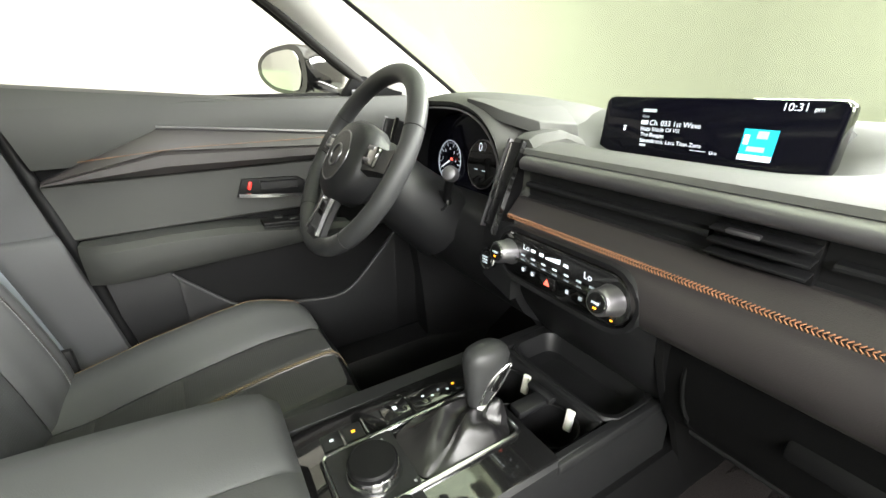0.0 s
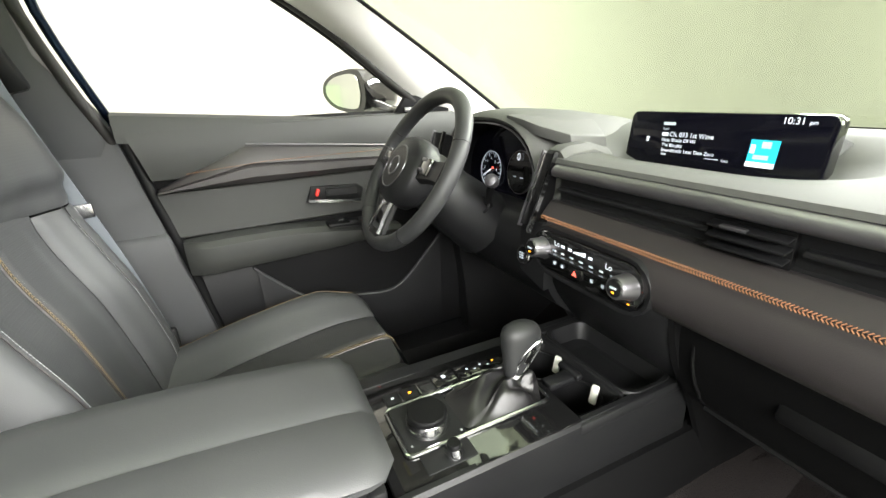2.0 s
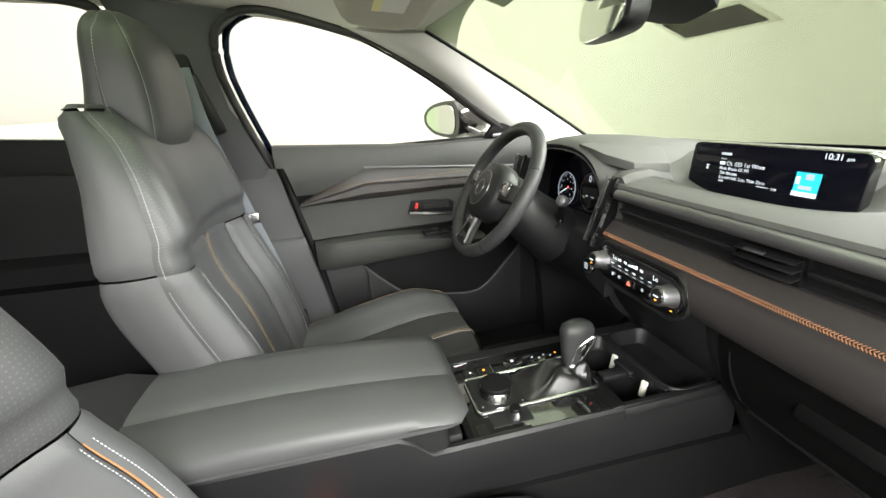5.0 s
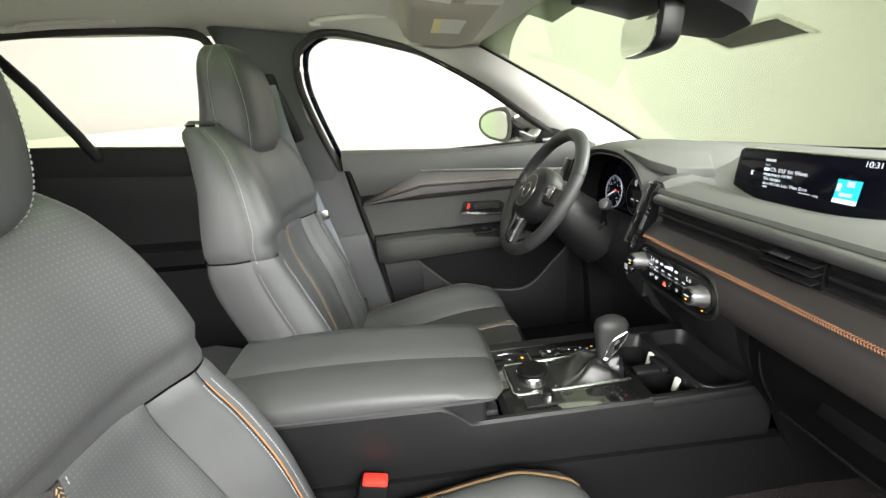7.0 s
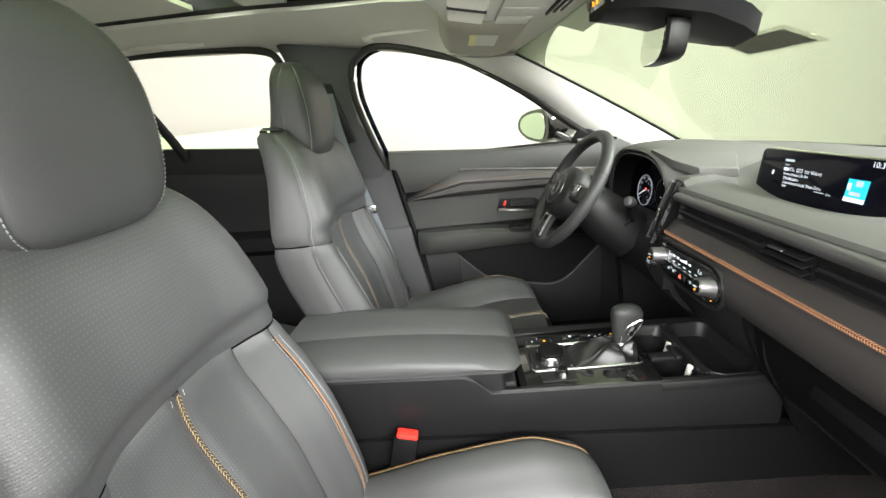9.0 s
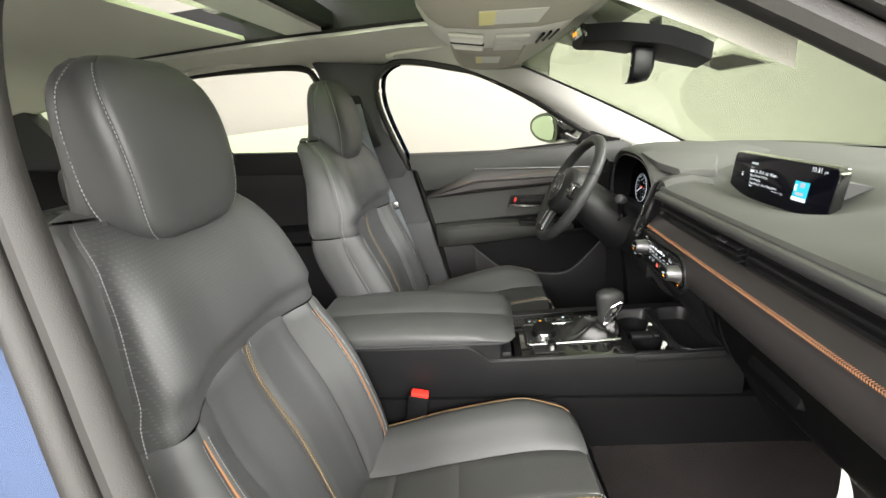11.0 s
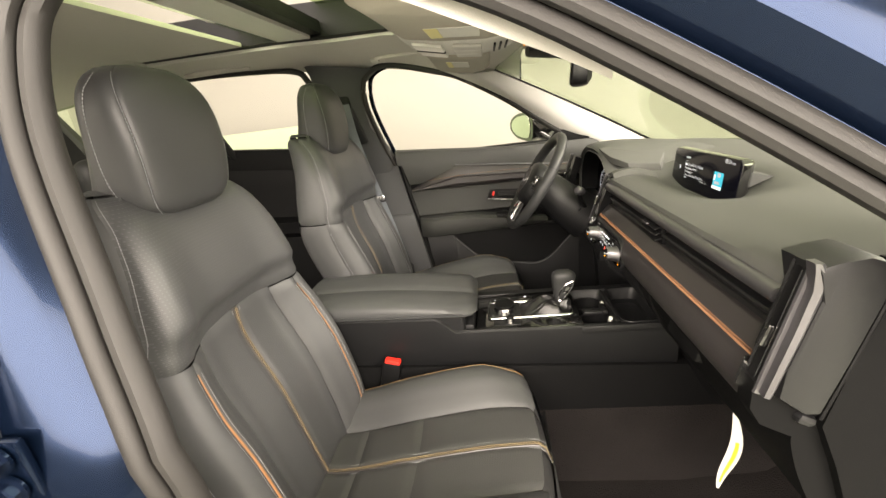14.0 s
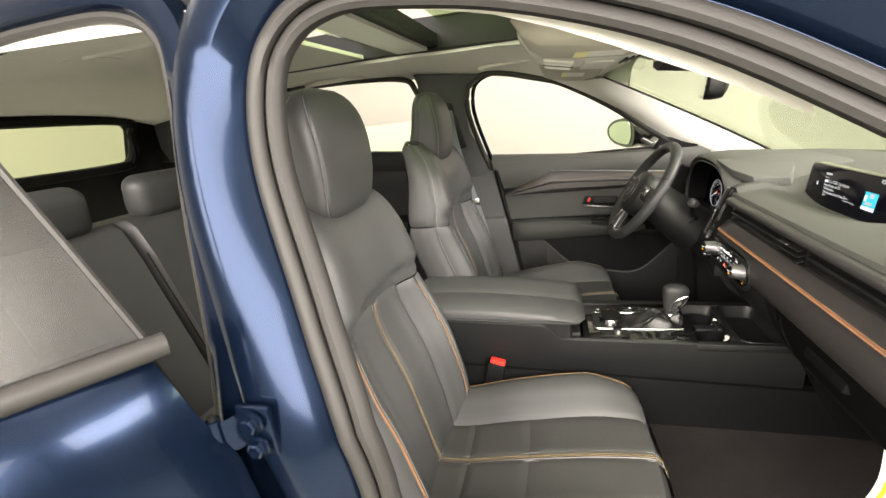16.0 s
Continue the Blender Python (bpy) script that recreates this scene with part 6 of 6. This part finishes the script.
visor(-1, -0.470, -0.265, "light grey sun visor folded to the roof before the driver")
visor(1, -0.490, -0.195, "light grey sun visor folded to the roof before the passenger")
oc = thing("overhead_console", (0, -0.3, 1.48), "light grey overhead console with map lamps", "overhead console")
OCZ = [(-0.505, 1.530), (-0.485, 1.500), (-0.46, 1.480), (-0.38, 1.463), (-0.305, 1.455), (-0.235, 1.459), (-0.205, 1.472), (-0.185, 1.492)]
secs = []
for y, z in OCZ:
    top = roof_z(0, y) + 0.004
    w = 0.112 * min(1.0, 0.80 + 2.2 * (y + 0.505), 0.72 + 3.5 * (-0.185 - y))
    secs.append([V(x * w, y, top + (z - top) * d) for x, d in ((-1.12, 0), (-1.06, 0.5), (-1.0, 0.88), (-0.9, 0.98), (0, 1.0), (0.9, 0.98), (1.0, 0.88), (1.06, 0.5), (1.12, 0))])
part("body", loft(secs), "liner_plastic", oc, "light grey console body", angle=50)
for x in (-0.054, 0.054):
    part("lamp_lens", rbox((x, -0.415, 1.468), (0.084, 0.070, 0.008), 0.004, turn=(-12, 0, 0)), "lens", oc, "frosted map lamp lens")
part("lamp_joint", rbox((0, -0.415, 1.4660), (0.003, 0.072, 0.006), 0.001, turn=(-12, 0, 0)), "trim_grey", oc)
for x in (-0.066, 0.0, 0.066):
    part("switch", rbox((x, -0.325, 1.4555), (0.058, 0.066, 0.007), 0.003, turn=(-6, 0, 0)), "liner_plastic", oc)
part("handsfree_slot", join(*[rbox((0.0, -0.262 + 0.014 * k, 1.4555 + 0.002 * k), (0.12, 0.005, 0.005), 0.001) for k in range(3)]), "dark", oc, "dark microphone slots")

# rear-view mirror and sensor housing
rv = thing("rear_view_mirror", (-0.02, 0.0, 1.40), "black rear-view mirror hanging from the windscreen", "mirror")
secs = []
mc, ma = V(-0.032, -0.062, 1.381), radians(-13)
mx, mz = V(math.cos(ma), math.sin(ma), 0), V(0, 0.10, 1).normalized()
mn = mx.cross(mz)
mn = -mn if mn.y > 0 else mn
def MR(s, d, h=0.040, w=0.100):
    return [mc + mx * (w * s * math.copysign(abs(math.cos(a)) ** 0.45, math.cos(a))) + mz * (h * s * math.copysign(abs(math.sin(a)) ** 0.6, math.sin(a))) + mn * d for a in (2 * math.pi * k / 32 for k in range(32))]


part("shell", loft([MR(0.95, 0.012), MR(1.0, 0.006), MR(1.0, -0.008), MR(0.9, -0.026), MR(0.5, -0.036)]), "plastic", rv, "black mirror shell")
part("mirror_glass", loft([MR(0.955, 0.0115), MR(0.94, 0.0135)]), "mirror", rv, "mirror glass")
part("mount", tube([(-0.02, -0.045, 1.395), (-0.01, -0.02, 1.425), (0.0, -0.03, 1.46)], 0.012, 10), "dark", rv)
part("sensor_housing", loft([[V(x * w, y, z) for x, z in ((-1, z0), (-0.9, z0 - 0.03), (0, z0 - 0.04), (0.9, z0 - 0.03), (1, z0))] for y, z0, w in ((-0.185, 1.462, 0.055), (-0.12, 1.452, 0.085), (-0.04, 1.432, 0.10), (0.02, 1.408, 0.09), (0.055, 1.395, 0.065))]), "dark", rv, "black camera housing on the glass")
part("warning_panel", rbox((0.0, -0.182, 1.452), (0.11, 0.012, 0.028), 0.005, turn=(25, 0, 0)), "gloss", rv, "dark warning lamp panel")
for k in range(2):
    part("lamp_mark", rbox((-0.012 + 0.02 * k, -0.190, 1.453), (0.008, 0.002, 0.008), 0.0004), "amber_glow", rv)
lb = thing("windscreen_sticker", (-0.01, 0.11, 1.35), "dark rectangular sticker on the windscreen", "sticker")
part("film", loft([[WS(x, s) - V(0, 0.003, 0.004) for x in (-0.165, -0.07, 0.02, 0.085)] + [WS(x, s) - V(0, 0.0036, 0.0048) for x in (0.085, 0.02, -0.07, -0.165)] for s in (0.665, 0.70, 0.725)]), "smoke_glass", lb)
part("film_edge", loft([[WS(x, s) - V(0, 0.002, 0.003) for x in (-0.185, -0.07, 0.03, 0.11)] + [WS(x, s) - V(0, 0.0026, 0.0036) for x in (0.11, 0.03, -0.07, -0.185)] for s in (0.655, 0.70, 0.735)]), "side_glass", lb)

# ---- belts, buckle, tag ----
bl = thing("seat_belt", (-0.66, -0.8, 1.0), "grey driver seat belt hanging on the pillar", "seat belt")
part("webbing", loft([[p + V(0, -0.023, 0), p + V(0.002, 0.023, 0), p + V(0.0, 0.023, 0), p + V(-0.002, -0.023, 0)] for p in spline([(-0.605, -0.86, 1.40), (-0.615, -0.845, 1.25), (-0.63, -0.80, 1.05), (-0.645, -0.755, 0.85), (-0.655, -0.72, 0.66)], 20)]), "belt", bl, "grey woven webbing")
part("anchor", rbox((-0.625, -0.862, 1.40), (0.035, 0.055, 0.07), 0.012), "dark", bl, "black belt guide")
part("slot_cover", rbox((-0.640, -0.835, 1.31), (0.02, 0.045, 0.16), 0.012, turn=(12, 16, 0)), "plastic", bl)
part("tongue", rbox((-0.625, -0.785, 1.0), (0.008, 0.05, 0.03), 0.003), "chrome", bl, "steel belt tongue")
bu = thing("belt_buckle", (0.14, -0.62, 0.55), "black seat belt buckle with red release button", "buckle")
part("body", rbox((0.142, -0.625, 0.635), (0.026, 0.052, 0.10), 0.006, turn=(-14, 0, 0)), "dark", bu)
part("release", rbox((0.142, -0.611, 0.684), (0.022, 0.044, 0.014), 0.004, turn=(-14, 0, 0)), "red", bu, "red release button")
part("stem", tube([(0.142, -0.64, 0.60), (0.15, -0.655, 0.48)], 0.012, 8), "dark", bu)
tg = thing("paper_tag", (0.42, 0.125, 0.70), "white and yellow paper tag hanging below the glove box", "tag")
secs = []
for k in range(13):
    f = k / 12
    w = 0.014 * math.sin(math.pi * (0.04 + 0.92 * f)) ** 0.8
    c = V(0.425 + 0.010 * math.sin(5 * f), 0.118 - 0.004 * f + 0.006 * math.sin(4 * f), 0.728 - 0.205 * f)
    secs.append([c + V(-w * 0.5, -w * 0.6, 0), c + V(w * 0.5, w * 0.6, 0), c + V(w * 0.5, w * 0.6 + 0.0006, 0), c + V(-w * 0.5, -w * 0.6 + 0.0006, 0)])
tp = part("sheet", loft(secs), "paper", tg, "white paper sheet")
part("band", loft([[p[0].lerp(p[1], a) + V(0.0006, -0.0006, 0) for a in (0.45, 0.75)] + [p[0].lerp(p[1], a) + V(0.0002, -0.0002, 0) for a in (0.75, 0.45)] for p in secs[4:12]]), "yellow", tp, "yellow stripe")
part("string", tube([(0.425, 0.12, 0.722), (0.43, 0.125, 0.745)], 0.001, 5), "paper", tg)

# ---- rear of the car ----
rs = thing("bench", (0, -1.5, 0.4), "black leather rear bench seat with headrests", "bench seat")
part("cushion", loft([[V(x, y, z) for x in (-0.62, -0.58, -0.3, 0, 0.3, 0.58, 0.62)] + [V(x, y, 0.33) for x in (0.62, -0.62)] for y, z in ((-1.12, 0.50), (-1.14, 0.56), (-1.22, 0.585), (-1.45, 0.57), (-1.62, 0.555))]), "leather", rs, "black leather bench cushion")
for x0, x1 in ((-0.60, -0.205), (-0.198, 0.198), (0.205, 0.60)):
    part("backrest", loft([[V(x0 + 0.02, y, z), V(x0, y - 0.03, z), V(x0, y - 0.14, z), V(x1, y - 0.14, z), V(x1, y - 0.03, z), V(x1 - 0.02, y, z), V((x0 + x1) / 2, y - 0.012, z)][::-1] for y, z in ((-1.54, 0.52), (-1.56, 0.62), (-1.63, 0.85), (-1.70, 1.08), (-1.735, 1.16), (-1.77, 1.185))]), "leather", rs, "black leather back section")
for x in (-0.40, 0.0, 0.40):
    part("headrest", rbox((x, -1.79, 1.245), (0.26, 0.10, 0.15), 0.045, 4, turn=(-10, 0, 0)), "leather", rs, "black leather headrest")
for x in (-0.2, 0.2):
    part("seam", tube([(x, -1.538, 0.55), (x, -1.63, 0.86), (x, -1.70, 1.08)], 0.003, 6), "dark", rs)
tgate = thing("tailgate", (0, -2.5, 0.6), "black trimmed tailgate with curved rear window", "tailgate", kind="structure")
TY = lambda z: -2.42 - 0.35 * (1.45 - z)
for x0, x1, z0, z1 in ((-0.72, 0.72, 0.3, 1.33), (-0.72, 0.72, 1.545, 1.66), (-0.72, -0.47, 1.33, 1.545), (0.47, 0.72, 1.33, 1.545)):
    part("panel", loft([[V(x0, TY(z) - d, z) for d in (0, 0.05)] + [V(x1, TY(z) - d, z) for d in (0.05, 0)] for z in (z0, (z0 + z1) / 2, z1)]), "dark", tgate)
part("window_surround", tube(spline([(x, TY(z) + 0.01, z) for x, z in ((-0.40, 1.335), (-0.46, 1.37), (-0.465, 1.48), (-0.42, 1.54), (0, 1.55), (0.42, 1.54), (0.465, 1.48), (0.46, 1.37), (0.40, 1.335), (0, 1.33))], 60, closed=True), 0.022, 8, ring=True), "dark", tgate, "black window surround")
for sx in (-1, 1):
    part("quarter_trim", loft([[V(sx * 0.62, y, z), V(sx * 0.58, y, z - 0.3), V(sx * 0.70, y, z - 0.3), V(sx * 0.70, y, z)] for y, z in ((-1.95, 1.25), (-2.2, 1.30), (-2.45, 1.33))]), "dark", tgate, "black load bay side trim")
for sx in (-1, 1):
    for z0, z1 in ((1.33, 1.40), (1.545, 1.475)):
        part("corner", plate([(sx * 0.475, TY(z0) + 0.004, z0), (sx * 0.36, TY(z0) + 0.004, z0), (sx * 0.43, TY((2 * z0 + z1) / 3) + 0.004, (3 * z0 + z1) / 4), (sx * 0.475, TY(z1) + 0.004, z1)], (0, -0.03, 0), 0), "dark", tgate)
gl = part("rear_window", loft([[V(-0.48, TY(z) - 0.02, z), V(0.48, TY(z) - 0.02, z), V(0.48, TY(z) - 0.024, z), V(-0.48, TY(z) - 0.024, z)] for z in (1.31, 1.56)]), "tail_glass", tgate, "green tinted rear window")
gl.visible_shadow = False

# open rear passenger door: hinged at the pillar, swung outwards
od = thing("open_rear_door", (0.86, -0.9, 0.3), "open dark blue rear passenger door with tinted glass", "car door")
da = radians(62)
dd, dn = V(math.sin(da), -math.cos(da), 0), V(math.cos(da), math.sin(da), 0)
OD = lambda s, z, n: V(0.845, -0.872, z) + dd * s + dn * n
belt_z = lambda s: 1.165 + 0.05 * s
secs = []
for k in range(16):
    f = k / 15
    e = 0.03 * math.exp(-f / 0.04)
    row = []
    for z, n in ((belt_z(f * 0.9), 0.016), (belt_z(f * 0.9) - 0.015, 0.034), (belt_z(f * 0.9) - 0.09, 0.052), (1.0, 0.064), (0.80, 0.066), (0.45, 0.045), (0.38, 0.02), (0.38, -0.06), (belt_z(f * 0.9), -0.06)):
        s0 = 0.02 - 0.34 * max(0, 1.13 - max(z, 0.95))
        row.append(OD(s0 + (0.92 - s0) * f, z, n - (e if n > 0 else 0)))
    secs.append(row)
part("skin", loft(secs), "blue", od, "glossy dark blue door skin")
part("belt_moulding", tube([OD(0.005 + 0.9 * k / 8, belt_z(0.9 * k / 8) + 0.008, 0.012) for k in range(9)], 0.014, 10), "rubber", od, "black belt moulding")
tilt = lambda z, b: -0.30 * (z - b)
EDGE = ((1.18, 0.02), (1.3, 0.05), (1.45, 0.09), (1.56, 0.12))
pane = part("pane", loft([[OD(s, z, tilt(z, 1.18)) for s in (s0, 0.5, 0.85)] + [OD(s, z, -0.004 + tilt(z, 1.18)) for s in (0.85, 0.5, s0)] for z, s0 in EDGE]), "door_glass", od, "smoked door glass")
part("glass_edge", tube([OD(s0, z, tilt(z, 1.18)) for z, s0 in EDGE], 0.004, 6), "rubber", od)
part("inner_trim", loft([[OD(s, z, -0.062) for s in (0.03, 0.45, 0.88)] + [OD(s, z, -0.10) for s in (0.88, 0.45, 0.03)] for z in (0.42, 0.8, 1.16)]), "dark", od, "black inner door trim")


def hinge(z0):
    """A painted body-side hinge: a bolted plate, a bent arm and the pin through its knuckle."""
    ob = thing("door_hinge", (0.83, -0.80, z0), "dark blue bolted door hinge on the pillar", "hinge", "rear door hinges")
    part("plate", rbox((0.826, -0.803, z0), (0.010, 0.050, 0.072), 0.004), "blue", ob)
    for dz in (-0.018, 0.018):
        part("bolt", join(lathe([(0.016, 0.0), (0.016, 0.003), (0.012, 0.004)], (0.834, -0.800, z0 + dz), (1, 0, 0), 20), lathe([(0.0115, 0.003), (0.0115, 0.011), (0.009, 0.013), (0.002, 0.013)], (0.834, -0.800, z0 + dz), (1, 0, 0), 6)), "blue", ob, "painted hexagonal bolt")
    part("arm", loft([[V(x, y, z0 + dz) for dz, x, y in ((-h, x0, y0), (-h, x0 + 0.008, y0 - 0.004), (h, x0 + 0.008, y0 - 0.004), (h, x0, y0))] for x0, y0, h in ((0.830, -0.826, 0.024), (0.840, -0.840, 0.020), (0.852, -0.852, 0.016), (0.864, -0.860, 0.016))]), "blue", ob, "bent painted hinge arm")
    part("knuckle", tube([(0.846, -0.848, z0 - 0.026), (0.846, -0.848, z0 + 0.026)], 0.009, 14), "blue", ob)
    part("pin", tube([(0.846, -0.848, z0 - 0.032), (0.846, -0.848, z0 + 0.032)], 0.005, 10), "dark", ob, "dark hinge pin")
    return ob


hinge(1.034)
cp = thing("carpet_clip", (0.155, -0.12, 0.35), "small black carpet fastener on the tunnel carpet", "clip")
part("button", lathe([(0.002, 0.006), (0.006, 0.006), (0.012, 0.002), (0.012, 0.0)], (0.167, -0.115, 0.35), (1, 0, 0.6), 16), "plastic", cp)
